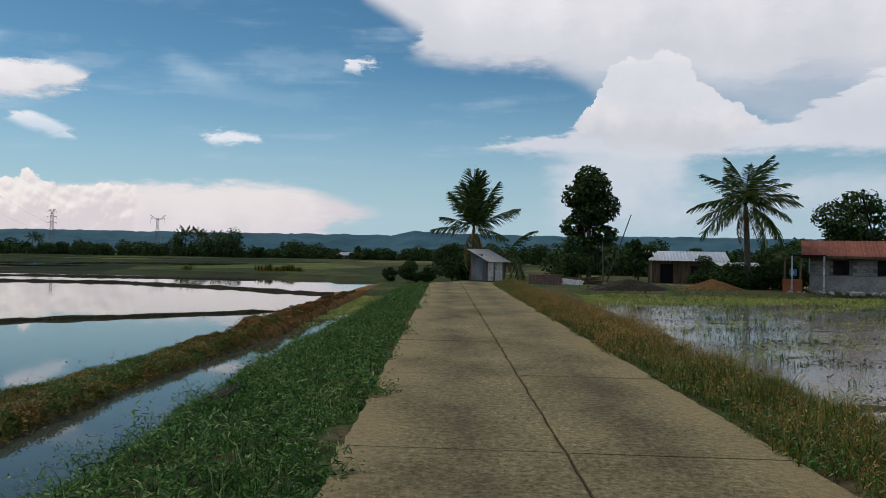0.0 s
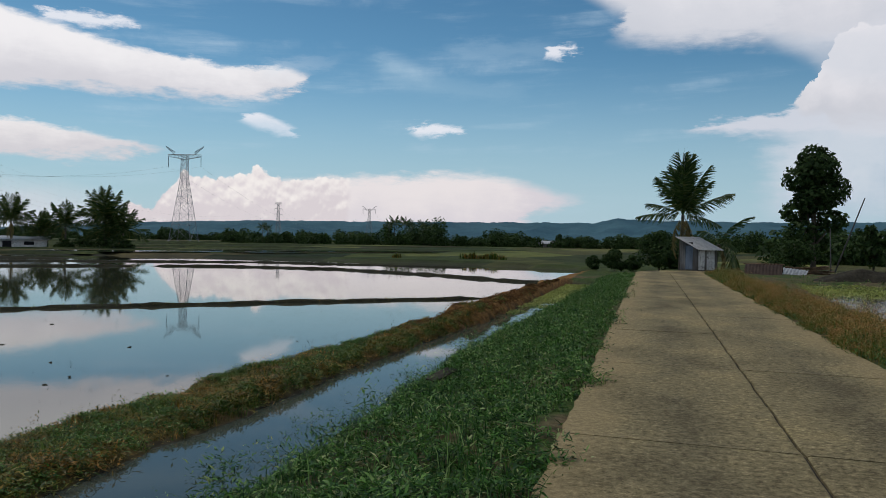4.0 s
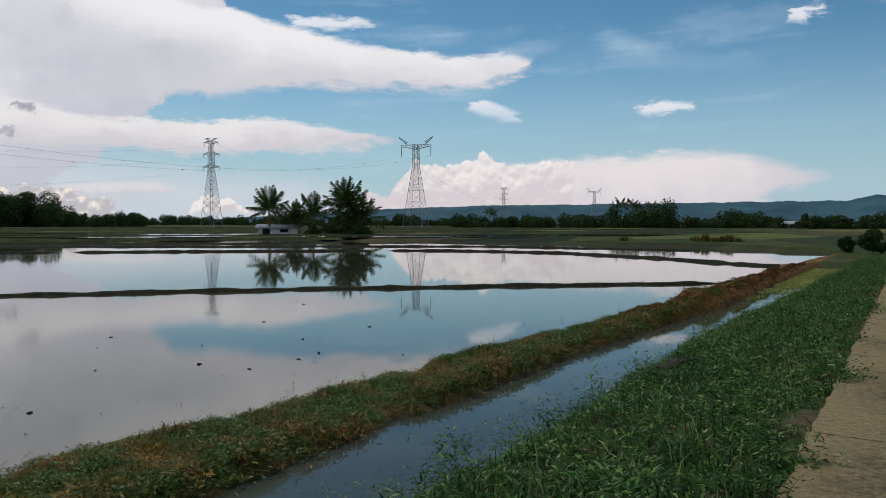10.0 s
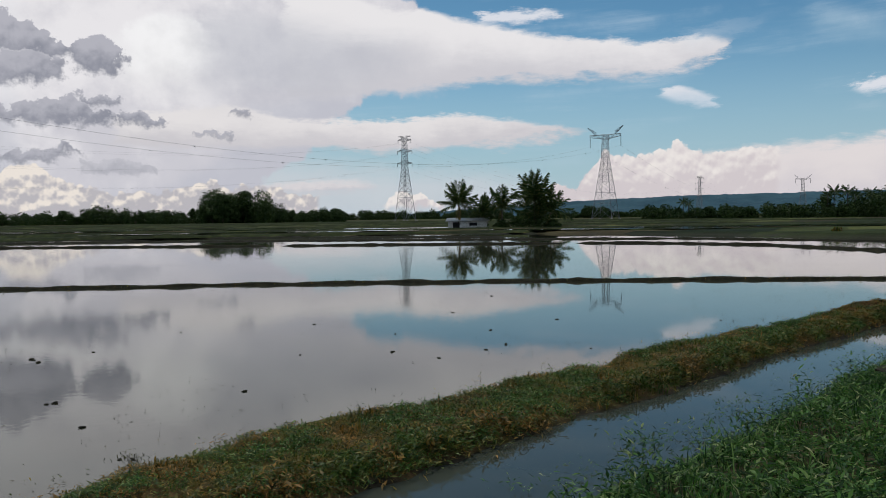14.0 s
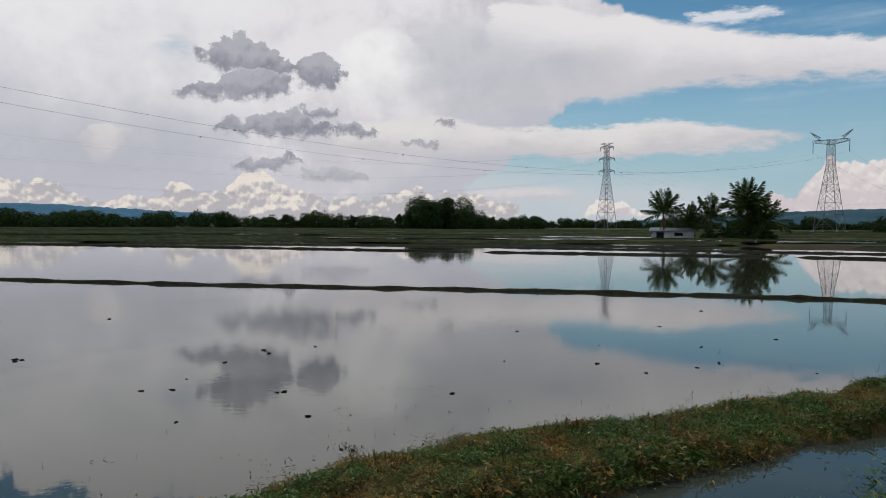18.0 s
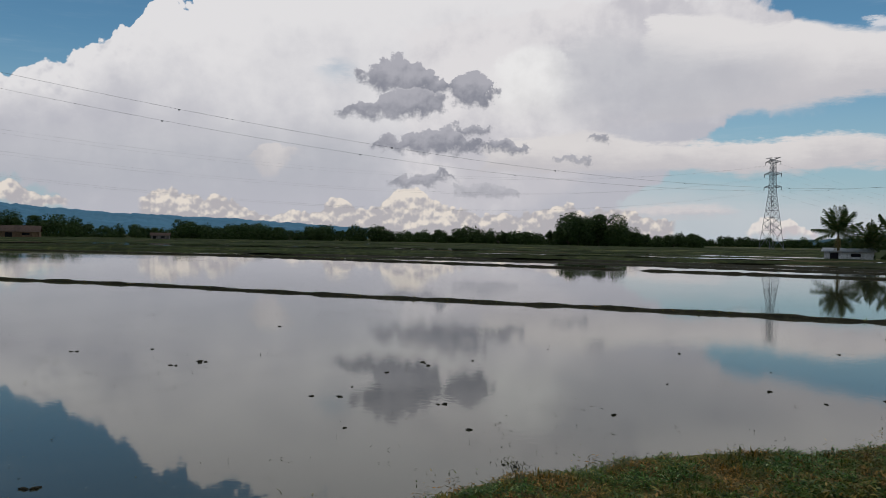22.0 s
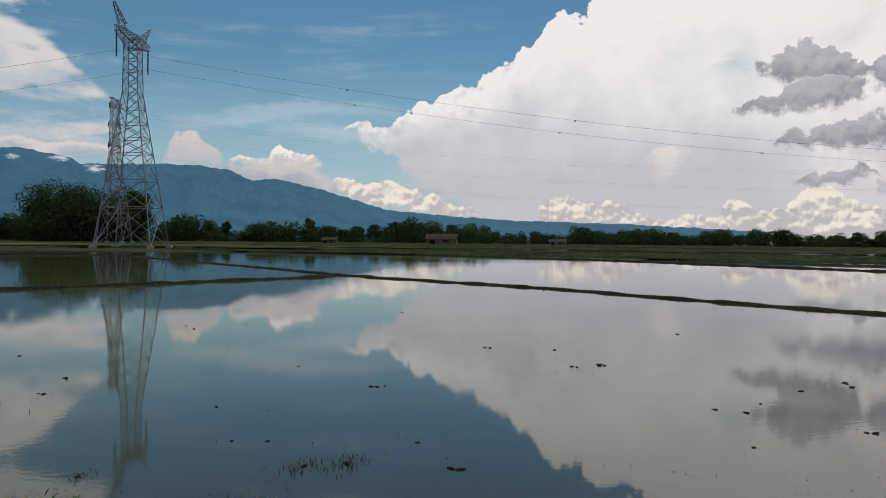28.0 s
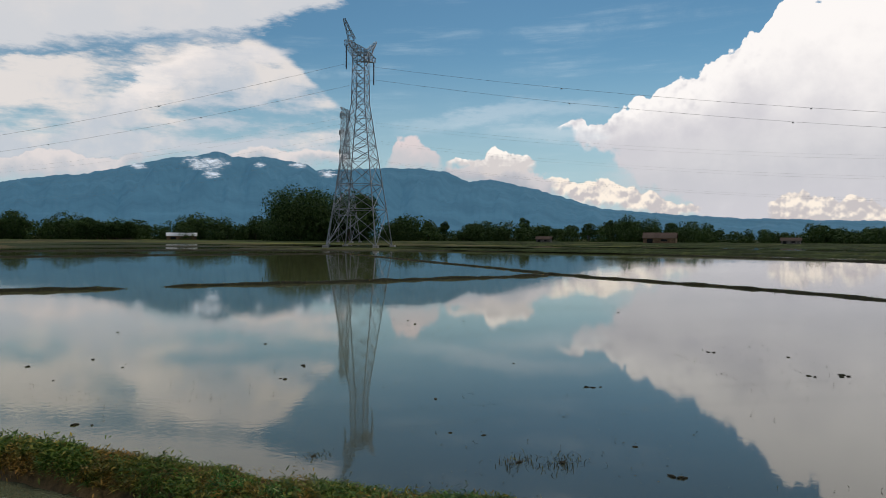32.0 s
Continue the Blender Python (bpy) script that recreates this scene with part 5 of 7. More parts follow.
# ---- steel lattice towers ----
def bar(bm, a, b, r):
    tube(bm, [a, b], r, 4, False)


def lattice(bm, w0, w1, z0, z1, panels, r, fade=0.6):
    """Bracing of a tapering square shaft, without its four legs."""
    cs = ((-1, -1), (1, -1), (1, 1), (-1, 1))
    zs = [z0 + (z1 - z0) * (1 - (1 - i / panels) ** 1.0) for i in range(panels + 1)]
    for i in range(panels):
        za, zb = zs[i], zs[i + 1]
        wa, wb = (w0 + (w1 - w0) * (z - z0) / (z1 - z0) for z in (za, zb))
        for k in range(4):
            p, q = cs[k], cs[(k + 1) % 4]
            bar(bm, (p[0] * wa, p[1] * wa, za), (q[0] * wb, q[1] * wb, zb), r * fade)
            bar(bm, (q[0] * wa, q[1] * wa, za), (p[0] * wb, p[1] * wb, zb), r * fade)
            bar(bm, (p[0] * wb, p[1] * wb, zb), (q[0] * wb, q[1] * wb, zb), r * fade * 0.8)


def truss_arm(bm, x0, x1, z0, z1, h0, h1, w0, w1, n, r):
    """A tapering truss from x0 to x1; h and w are its height and half width at both ends."""
    for i in range(n):
        ends = []
        for q in (i / n, (i + 1) / n):
            x, z, h, w = x0 + (x1 - x0) * q, z0 + (z1 - z0) * q, h0 + (h1 - h0) * q, w0 + (w1 - w0) * q
            ends.append([Vector((x, -w, z)), Vector((x, w, z)), Vector((x, w, z + h)), Vector((x, -w, z + h))])
        a, b = ends
        for k in range(4):
            bar(bm, a[k], b[k], r)
            bar(bm, a[k], b[(k + 1) % 4], r * 0.6)
            bar(bm, b[k], b[(k + 1) % 4], r * 0.6)


def insulator(h):
    bm = bmesh.new()
    tube(bm, [(0, 0, -h * k / 14) for k in range(15)], [0.10 if k % 2 else 0.17 for k in range(15)], 6)
    return bm


def tower_legs(t, w0, w1, z1, top_w, z2, r):
    for sx, sy in ((-1, -1), (1, -1), (1, 1), (-1, 1)):
        bm = bmesh.new()
        tube(bm, [(sx * w0, sy * w0, -0.5), (sx * w1, sy * w1, z1), (sx * top_w, sy * top_w, z2)], [r, r * 0.8, r * 0.6], 4)
        part("leg", bm, M["steel"], t)
        bm = bmesh.new()
        box(bm, sx * w0 - 0.5, sx * w0 + 0.5, sy * w0 - 0.5, sy * w0 + 0.5, -1.2, 0.25, None, 0.06)
        part("footing", bm, M["block"], t, "concrete footing")


def horned_tower(name, x, y, z, turn, H=43.0, r=0.12, hang=4.6):
    """Two raised horns on a wide top beam, with two long hanging insulators."""
    t = empty(name, x, y, z, turn)
    w0, w1, z1 = 5.0, 1.35, H * 0.66
    tower_legs(t, w0, w1, z1, 1.2, H * 0.90, r)
    for k, (za, zb, n) in enumerate(((0, 0.17, 1), (0.17, 0.40, 2), (0.40, 0.66, 4))):
        bm = bmesh.new()
        wa, wb = (w0 + (w1 - w0) * q / 0.66 for q in (za, zb))
        lattice(bm, wa, wb, H * za, H * zb, n, r, 0.6)
        part("bracing", bm, M["steel"], t)
    bm = bmesh.new()
    lattice(bm, w1, 1.2, z1, H * 0.90, 5, r, 0.5)
    part("neck", bm, M["steel"], t)
    for s in (-1, 1):
        bm = bmesh.new()
        truss_arm(bm, 0, s * 7.6, H * 0.855, H * 0.885, 2.2, 0.9, 1.2, 0.35, 6, r * 0.55)
        part("crossarm", bm, M["steel"], t)
        bm = bmesh.new()
        truss_arm(bm, s * 4.4, s * 8.6, H * 0.90, H * 0.985, 1.3, 0.3, 0.6, 0.2, 5, r * 0.5)
        part("horn", bm, M["steel"], t)
        i = part("insulator", insulator(hang), M["insulator"], t)
        i.location = (s * 7.5, 0, H * 0.885)
    return tagged(t, "tall galvanised lattice power tower with horned top beam", "power tower", "horned transmission towers")


def tiered_tower(name, x, y, z, turn, H=43.0, r=0.12):
    """Three short crossarms, one above the other, and a spiky top."""
    t = empty(name, x, y, z, turn)
    w0, w1, z1 = 3.9, 1.2, H * 0.62
    tower_legs(t, w0, w1, z1, 0.9, H * 0.97, r)
    for za, zb, n in ((0, 0.2, 1), (0.2, 0.42, 3), (0.42, 0.62, 4)):
        bm = bmesh.new()
        wa, wb = (w0 + (w1 - w0) * q / 0.62 for q in (za, zb))
        lattice(bm, wa, wb, H * za, H * zb, n, r, 0.6)
        part("bracing", bm, M["steel"], t)
    bm = bmesh.new()
    lattice(bm, w1, 0.9, z1, H * 0.97, 8, r, 0.55)
    part("neck", bm, M["steel"], t)
    for q, reach in ((0.66, 4.6), (0.80, 4.6), (0.93, 4.0)):
        for s in (-1, 1):
            bm = bmesh.new()
            truss_arm(bm, s * 0.9, s * reach, H * q, H * q + 0.5, 1.5, 0.15, 0.9, 0.1, 4, r * 0.55)
            part("crossarm", bm, M["steel"], t)
            i = part("insulator", insulator(1.3), M["insulator"], t)
            i.location = (s * reach, 0, H * q + 0.4)
    for s in (-1, 1):
        bm = bmesh.new()
        truss_arm(bm, s * 0.8, s * 3.8, H * 0.972, H * 0.985, 0.8, 0.1, 0.6, 0.1, 4, r * 0.5)
        part("peak_arm", bm, M["steel"], t)
    return tagged(t, "galvanised lattice power tower with three short crossarms", "power tower", "tiered transmission towers")


LINE_A = [(-30, -470), (-123.4, -86.0), (-220, 294), (-372, 846), (-530, 1400)]
LINE_B = [(-105, -540), (-202, -147), (-305, 243), (-445, 761), (-600, 1320)]
TURN_A, TURN_B = 14.5, 14.5
tall = horned_tower("power_tower", -123.4, -86.0, -0.3, TURN_A)
copy_thing(tall, pose(-220, 294, -0.4, 0, 0, TURN_A))
copy_thing(tall, pose(-372, 846, -0.4, 0, 0, TURN_A))
copy_thing(tall, pose(-530, 1400, -0.4, 0, 0, TURN_A))
tall.scale = (1, 1, 0.972)
tier = tiered_tower("power_tower", -202, -147, -0.2, TURN_B)
copy_thing(tier, pose(-305, 243, -0.4, 0, 0, TURN_B))
copy_thing(tier, pose(-445, 761, -0.4, 0, 0, TURN_B))


def cable(a, b, sag, r, balls=0):
    """A hanging cable between two towers, with small dampers on it."""
    bm = bmesh.new()
    a, b = Vector(a), Vector(b)
    pts = [a.lerp(b, k / 40) - Vector((0, 0, sag * 4 * (k / 40) * (1 - k / 40))) for k in range(41)]
    tube(bm, pts, r, 4)
    for k in range(1, balls + 1):
        q = k / (balls + 1)
        p = a.lerp(b, q) - Vector((0, 0, sag * 4 * q * (1 - q)))
        box(bm, p.x - 0.06, p.x + 0.06, p.y - 0.14, p.y + 0.14, p.z - 0.2, p.z + 0.03)
    return tagged(link_mesh("power_cable", bm, M["wire"]), "sagging grey overhead power cable between towers", "cable", "power cables")


def strung(line, turn, hooks, ground_z, r, sag):
    c, s = math.cos(radians(turn)), math.sin(radians(turn))
    for (ax, ay), (bx, by) in zip(line, line[1:]):
        for u, h, k in hooks:
            cable((ax + c * u, ay + s * u, ground_z + h), (bx + c * u, by + s * u, ground_z + h), sag * math.hypot(bx - ax, by - ay) / 390, r, k)


strung(LINE_A, TURN_A, [(-7.5, 43 * 0.885 - 4.6, 9), (7.5, 43 * 0.885 - 4.6, 9)], -0.2, 0.019, 17.0)
strung(LINE_B, TURN_B, [(u, 43 * q - 1.0, 0) for q in (0.66, 0.80, 0.93) for u in (-4.5, 4.5)], -0.3, 0.010, 15.0)

# ---- trees and palms ----
def leaf_cloud(rng, lobes, count, size, flat=0.6):
    """Leaf clumps in several lobes (x, y, z, rx, ry, rz); one folded leaf spray is two quads."""
    w = np.array([l[3] * l[4] * l[5] for l in lobes]) ** 0.75
    pick = rng.choice(len(lobes), count, p=w / w.sum())
    d = rng.normal(size=(count, 3))
    d /= np.linalg.norm(d, axis=1)[:, None]
    rad = rng.uniform(0.35, 1.0, count) ** 0.45 * (1 + 0.16 * np.sin(d[:, 0] * 7 + pick) * np.cos(d[:, 2] * 6 + pick * 2))
    L = np.array(lobes)[pick]
    c = L[:, :3] + d * rad[:, None] * L[:, 3:]
    out = d + rng.normal(0, 0.7, (count, 3)) + (0, 0, flat)
    out /= np.linalg.norm(out, axis=1)[:, None]
    a = np.cross(out, rng.normal(size=(count, 3)))
    a /= np.linalg.norm(a, axis=1)[:, None]
    b = np.cross(out, a)
    s = (size * rng.uniform(0.6, 1.4, count))[:, None]
    v = np.stack([c - a * s, c + b * s * 0.55 + out * s * 0.2, c + a * s, c - b * s * 0.55 + out * s * 0.2], 1)
    f = np.arange(count * 4).reshape(count, 4)
    return v.reshape(-1, 3), f


def broad_tree(name, x, y, z, height, spread, seed, leaves=900, leaf=0.55, label="", trunk=0.35, shape="round", group="", cat="tree", low=False):
    rng = np.random.RandomState(seed)
    t = empty(name, x, y, z, rng.uniform(0, 360))
    bm = bmesh.new()
    bend = rng.uniform(-0.04, 0.04, 2) * height
    fork = height * trunk
    tube(bm, [(0, 0, -0.3), (bend[0] * 0.3, bend[1] * 0.3, fork * 0.6), (bend[0], bend[1], fork), (bend[0] * 0.6, bend[1] * 0.6, height * 0.85)], [height * 0.028, height * 0.022, height * 0.018, height * 0.005], 7)
    lobes = []
    n = 7 if shape == "round" else 9
    for k in range(n):
        a = k * 2.4 + rng.uniform(-0.4, 0.4)
        if shape == "round":
            h = fork + (height - fork) * (rng.uniform(0.05, 0.7) if low else rng.uniform(0.25, 0.8))
            r = spread * rng.uniform(0.35, 0.62)
            size = spread * rng.uniform(0.38, 0.55) * (1.25 if low else 1)
            lobes.append((math.cos(a) * r, math.sin(a) * r, h, size, size, size * rng.uniform(0.6, 0.8)))
        else:
            h = fork + (height - fork) * (k + 0.5) / n
            r = spread * (0.55 - 0.3 * abs((k + 0.5) / n - 0.55)) * rng.uniform(0.3, 1.0)
            size = spread * (0.58 - 0.45 * abs((k + 0.5) / n - 0.6)) * rng.uniform(0.85, 1.15)
            lobes.append((math.cos(a) * r, math.sin(a) * r, h, size, size, size * 0.75))
        lx, ly, lz = lobes[-1][:3]
        st = Vector((bend[0], bend[1], min(fork, lz - 0.2)))
        tube(bm, [st, st.lerp(Vector((lx, ly, lz)), 0.6) + Vector((0, 0, -0.03 * height)), (lx, ly, lz)], [height * 0.012, height * 0.008, height * 0.003], 5)
    part("trunk", bm, M["bark"], t, smooth=True)
    if shape == "round":
        lobes.append((0, 0, height * 0.86, spread * 0.5, spread * 0.5, height * 0.14))
    v, f = leaf_cloud(rng, lobes, leaves, leaf)
    v[:, 2] = np.maximum(v[:, 2], -0.15)
    crown = raw_mesh("crown", v, f, M["tree_leaf"])
    crown.parent = t
    return tagged(t, label or "dark green broadleaf tree standing beyond the paddies", cat, group)


def frond(rng, length, droop, pairs=34, leaflet=0.62, arch=1.0):
    """One coconut frond: an arching rib with rows of hanging leaflets."""
    v, f = [], []
    pts = []
    for k in range(pairs + 1):
        q = k / pairs
        pts.append(np.array([length * (q - 0.12 * droop * q * q), 0, arch * length * (0.30 * q - (0.32 + 0.42 * droop) * q * q)]))
    for k in range(pairs):
        a, b = pts[k], pts[k + 1]
        w = 0.035 * (1 - k / pairs) + 0.006
        i = len(v)
        v += [a + (0, -w, 0), a + (0, w, 0), b + (0, w, 0), b + (0, -w, 0)]
        f.append((i, i + 1, i + 2, i + 3))
        q = (k + 0.5) / pairs
        if q < 0.1:
            continue
        lf = leaflet * (math.sin(math.pi * min(1, q * 1.02 + 0.06)) ** 0.6) * length / 3.6
        for s in (-1, 1):
            d = np.array([0.5 + 0.3 * q, s * rng.uniform(0.4, 0.8), -rng.uniform(0.25, 1.1)])
            d /= np.linalg.norm(d)
            m = (a + b) / 2
            ww = np.array([0.036 * length / 3.6 * 34 / pairs, 0, 0.012])
            tip = m + d * lf + np.array([0, 0, -0.18 * lf])
            mid_ = m + d * lf * 0.5
            i = len(v)
            v += [m - ww * 0.6, m + ww * 0.6, mid_ + ww, mid_ - ww, tip + ww * 0.2, tip - ww * 0.2]
            f += [(i, i + 1, i + 2, i + 3), (i + 3, i + 2, i + 4, i + 5)]
    return np.array(v), np.array(f)


def palm(name, x, y, z, height, fronds, length, seed, label, lean=(0.0, 0.0), group="", upright=0.0, thick=0.16, pairs=34, dead=2, arch=1.0, tight=1.0):
    rng = np.random.RandomState(seed)
    t = empty(name, x, y, z, 0)
    bm = bmesh.new()
    n = 22
    pts = [(lean[0] * (k / n) ** 1.6, lean[1] * (k / n) ** 1.6, -0.4 + (height + 0.4) * k / n) for k in range(n + 1)]
    tube(bm, pts, [thick * (1.5 if k == 0 else 1.12 - 0.45 * k / n) * (1.06 if k % 2 else 0.94) for k in range(n + 1)], 9)
    part("trunk", bm, M["bark"], t, smooth=True)
    for k in range(fronds):
        q = (k + 0.5) / fronds
        pitch = 76 + upright * 10 - (122 - 20 * upright) * q ** tight + rng.uniform(-9, 9)
        v, f = frond(rng, length * rng.uniform(0.82, 1.1) * (1 - 0.2 * (tight - 1) * q), 0.3 + 0.5 * q, pairs, 0.85, arch)
        fr = raw_mesh("frond", v, f, M["palm_leaf"])
        fr.parent = t
        fr.matrix_local = Matrix.Translation((lean[0], lean[1], height)) @ pose(0, 0, 0, rng.uniform(-25, 25), -pitch, k * 137.5 + rng.uniform(-15, 15))
    for k in range(dead):
        v, f = frond(rng, length * 0.7, 0.9, 22)
        fr = raw_mesh("dry_frond", v, f, M["dry_frond"])
        fr.parent = t
        fr["label"] = "yellowed hanging frond"
        fr.matrix_local = Matrix.Translation((lean[0], lean[1], height - 0.1)) @ pose(0, 0, 0, rng.uniform(-25, 25), 62, rng.uniform(0, 360))
    return tagged(t, label, "palm tree", group)


M["dry_frond"] = leafy("dry_frond_leaf", [(0.0, (0.12, 0.09, 0.03)), (1.0, (0.24, 0.19, 0.07))])

palm("coconut_palm", -1.3, 54.3, -0.2, 3.8, 27, 4.6, 3, "young coconut palm with ragged upright fronds beside the hut", (0.1, 0), "roadside palms", 1.4, dead=4, arch=0.4, tight=2.2, pairs=44)
palm("coconut_palm", 15.2, 47.0, -0.1, 5.0, 30, 3.5, 5, "coconut palm with a full round crown beside the houses", (-0.15, 0.1), "roadside palms", 0.25, thick=0.2, arch=1.2, pairs=46)
broad_tree("tree", 8.3, 66, -0.3, 9.2, 3.1, 11, 6500, 0.19, "tall narrow dark tree behind the lumber pile", 0.2, "tall")
broad_tree("tree", 32.2, 70, -0.3, 8.4, 3.6, 12, 4600, 0.19, "dark round-crowned tree behind the block house", 0.3)

isle = "palms on the paddy islet"
for x, y, h, n, ln, seed, text in ((-96.1, 88.2, 5.0, 28, 4.0, 21, "dark coconut palm on a low islet behind the flooded paddy"), (-92.3, 94.6, 4.1, 24, 3.9, 22, "shorter coconut palm in the middle of the islet clump"), (-87.3, 97.2, 5.5, 36, 4.7, 23, "tallest coconut palm of the islet clump"), (-85.4, 99.1, 3.2, 24, 4.2, 24, "low bushy coconut palm at the edge of the islet"), (-93.9, 92.0, 3.2, 18, 3.4, 25, "small coconut palm among taller ones on the islet"), (-87.2, 97.4, 2.2, 18, 4.0, 26, "low coconut palm with hanging fronds on the islet"), (-93.9, 91.4, 2.4, 15, 3.2, 27, "small dark palm beside the islet house")):
    palm("coconut_palm", x, y, -0.5, h * 0.8, n, ln * 1.2, seed, text, (0, 0), isle, 1.1, pairs=30, arch=0.55, tight=1.25)
for x, y, sz, k in ((-91.5, 93.5, 1.7, 0), (-89.2, 95.3, 2.0, 1), (-86.6, 96.9, 2.2, 2), (-94.0, 91.2, 1.5, 3), (-84.6, 98.6, 1.5, 4)):
    broad_tree("bush", x, y, -0.6, sz, sz * 0.95, 70 + k, 900, 0.18, "dense dark bush under the islet palms", 0.05, group="islet bushes", cat="bush", low=True)

# tree lines round the plain: a few kinds, repeated
kinds = [broad_tree("tree", 0, 0, -0.4, h, s, 40 + i, 1700, 0.42, "dark tree in the far tree line across the paddies", 0.06 + 0.05 * (i % 3), sh, "far tree line") for i, (h, s, sh) in enumerate(((8, 4.4, "round"), (10, 5.0, "round"), (7, 5.2, "round"), (11, 3.6, "tall"), (6, 4.6, "round"), (9, 3.2, "tall"), (8.5, 5.6, "round"), (5, 4.2, "round")))]
far_palm = palm("coconut_palm", 0, 0, -0.4, 8.5, 16, 4.4, 60, "coconut palm rising from the far tree line", (0.3, 0), "far palms", 0.4, pairs=12, dead=0)
used = set()


def place(kind, az_, d, scale, turn):
    m = pose(-math.sin(radians(az_)) * d, math.cos(radians(az_)) * d, -0.45, 0, 0, turn)
    if kind not in used:
        used.add(kind)
        kind.matrix_world = m @ Matrix.Diagonal((scale, scale, scale, 1))
        return
    c = copy_thing(kind, m)
    c.scale = (scale, scale, scale)


def tree_line(a0, a1, d, gap, lo, hi, seed, palms=0.0, deep=0.06):
    """Trees from one bearing to another, about gap metres apart, unevenly tall, with thickets between them."""
    rng = random.Random(seed)
    arc = abs(a1 - a0) * math.pi / 180 * d
    count = max(2, int(arc / gap / 1.35))
    for i in range(count):
        q = (i + rng.uniform(0.0, 1.0)) / count
        swell = 0.5 + 0.5 * math.sin(q * arc / 37.0 + seed) * math.sin(q * arc / 13.0 + seed * 2)
        k = far_palm if rng.random() < palms else rng.choice(kinds)
        size = 0.9 * lo + 0.9 * (hi - lo) * min(1, max(0, 0.6 * swell + rng.uniform(0, 0.5)))
        place(k, a0 + (a1 - a0) * q, d * rng.uniform(1 - deep, 1 + deep), size, rng.uniform(0, 360))
    g = np.random.RandomState(seed + 90)
    lumps = int(arc / 0.85)
    a, dd = np.radians(g.uniform(min(a0, a1), max(a0, a1), lumps)), d * (1 + g.uniform(-deep, deep, lumps))
    rise = 1.3 * np.clip(0.8 + 0.42 * fbm(np.degrees(a) * d * 0.0175, a * 0, 31, seed) + g.normal(0, 0.16, lumps), 0.25, 1.6) * (lo + hi) * 0.6
    lobes = []
    for t_, r_, h_ in zip(a, dd, rise):
        w = 2.2 * h_ + 0.9
        lobes.append((-math.sin(t_) * r_, math.cos(t_) * r_, -0.4 + 2.0 * h_, w, w, 2.4 * h_ + 0.5))
        lobes.append((-math.sin(t_) * r_ + g.uniform(-1, 1), math.cos(t_) * r_ + g.uniform(-1, 1), -0.2 + 4.4 * h_, w * 0.8, w * 0.8, 2.0 * h_))
    v, f = leaf_cloud(g, lobes, int(lumps * 190 * max(1.0, (lo + hi) / 1.6) ** 1.9), 0.30 + d * 0.0005)
    v[:, 2] = np.maximum(v[:, 2], -0.6)
    tagged(raw_mesh("far_woods", v, f, M["tree_leaf"]), "dense dark woods across the paddies", "woods", kind="stuff")


tree_line(34, -3, 330, 6, 0.28, 0.68, 1, 0.08)
tree_line(-3, -36, 98, 4, 0.28, 0.5, 2, 0.04)
tree_line(3, -36, 240, 9, 0.4, 0.8, 14, 0.05)
tree_line(22.6, 18.4, 330, 4, 0.65, 1.05, 3)
tree_line(16.0, 12.6, 340, 5, 0.5, 0.85, 15)
for k, (a, up) in enumerate(((22.3, 0.95), (21.9, 1.08), (21.1, 1.05), (20.6, 0.9), (19.7, 0.95), (19.2, 0.8), (31.4, 0.75), (31.1, 0.68))):
    place(far_palm, a, 325, up, 50.0 * k)
tree_line(48, 34, 560, 9, 0.4, 0.85, 4)
tree_line(69.5, 56, 420, 6, 0.45, 0.9, 5)
tree_line(66, 61.5, 400, 4, 1.35, 1.85, 6)
tree_line(92, 69, 450, 6, 0.52, 0.98, 7)
tree_line(100, 86, 420, 8, 0.45, 0.85, 8, 0.05)
tree_line(123.5, 100, 400, 6, 0.62, 1.3, 9, 0.06)
tree_line(131.0, 124.6, 330, 4, 1.6, 2.35, 10)
tree_line(152, 128, 400, 6, 0.68, 1.36, 11, 0.05)
tree_line(58, 44, 700, 14, 0.5, 1.0, 12)
tree_line(172, 152, 400, 14, 0.7, 1.1, 13)


# a row of slender trees beside the far orange-roofed house
for k in range(11):
    place(kinds[5], 140.6 + 0.33 * k, 372, 0.80 + 0.08 * math.sin(k * 2.1), 37.0 * k)


# ---- grass and weeds ----
def blades(name, x, y, z, h, width, lean, mat, label, seed, bend=0.5, cat="grass"):
    """Grass: each blade is a bent strip of two pieces ending in a point."""
    rng = np.random.RandomState(seed)
    n = len(x)
    a = rng.uniform(0, 2 * np.pi, n)
    d = np.stack([np.cos(a), np.sin(a)], 1) * (lean * h * rng.uniform(0.2, 1.2, n))[:, None]
    b = a + np.pi / 2 + rng.uniform(-0.5, 0.5, n)
    w = np.stack([np.cos(b), np.sin(b)], 1) * (width * rng.uniform(0.6, 1.3, n))[:, None] / 2
    p = np.stack([x, y], 1)
    V = np.zeros((n, 5, 3), np.float32)
    V[:, 0, :2], V[:, 1, :2] = p - w, p + w
    m = p + d * (1 - bend) * 0.6
    V[:, 2, :2], V[:, 3, :2] = m + w * 0.85, m - w * 0.85
    V[:, 4, :2] = p + d
    V[:, :2, 2] = z[:, None] - 0.02
    V[:, 2:4, 2] = (z + h * 0.62)[:, None]
    V[:, 4, 2] = z + h * rng.uniform(0.75, 1.0, n)
    i = np.arange(n)[:, None] * 5
    tri = np.concatenate([i + (0, 1, 2), i + (0, 2, 3), i + (3, 2, 4)], 1).reshape(-1, 3)
    ob = raw_mesh(name, V.reshape(-1, 3), tri, mat)
    return tagged(ob, label, cat, kind="stuff")


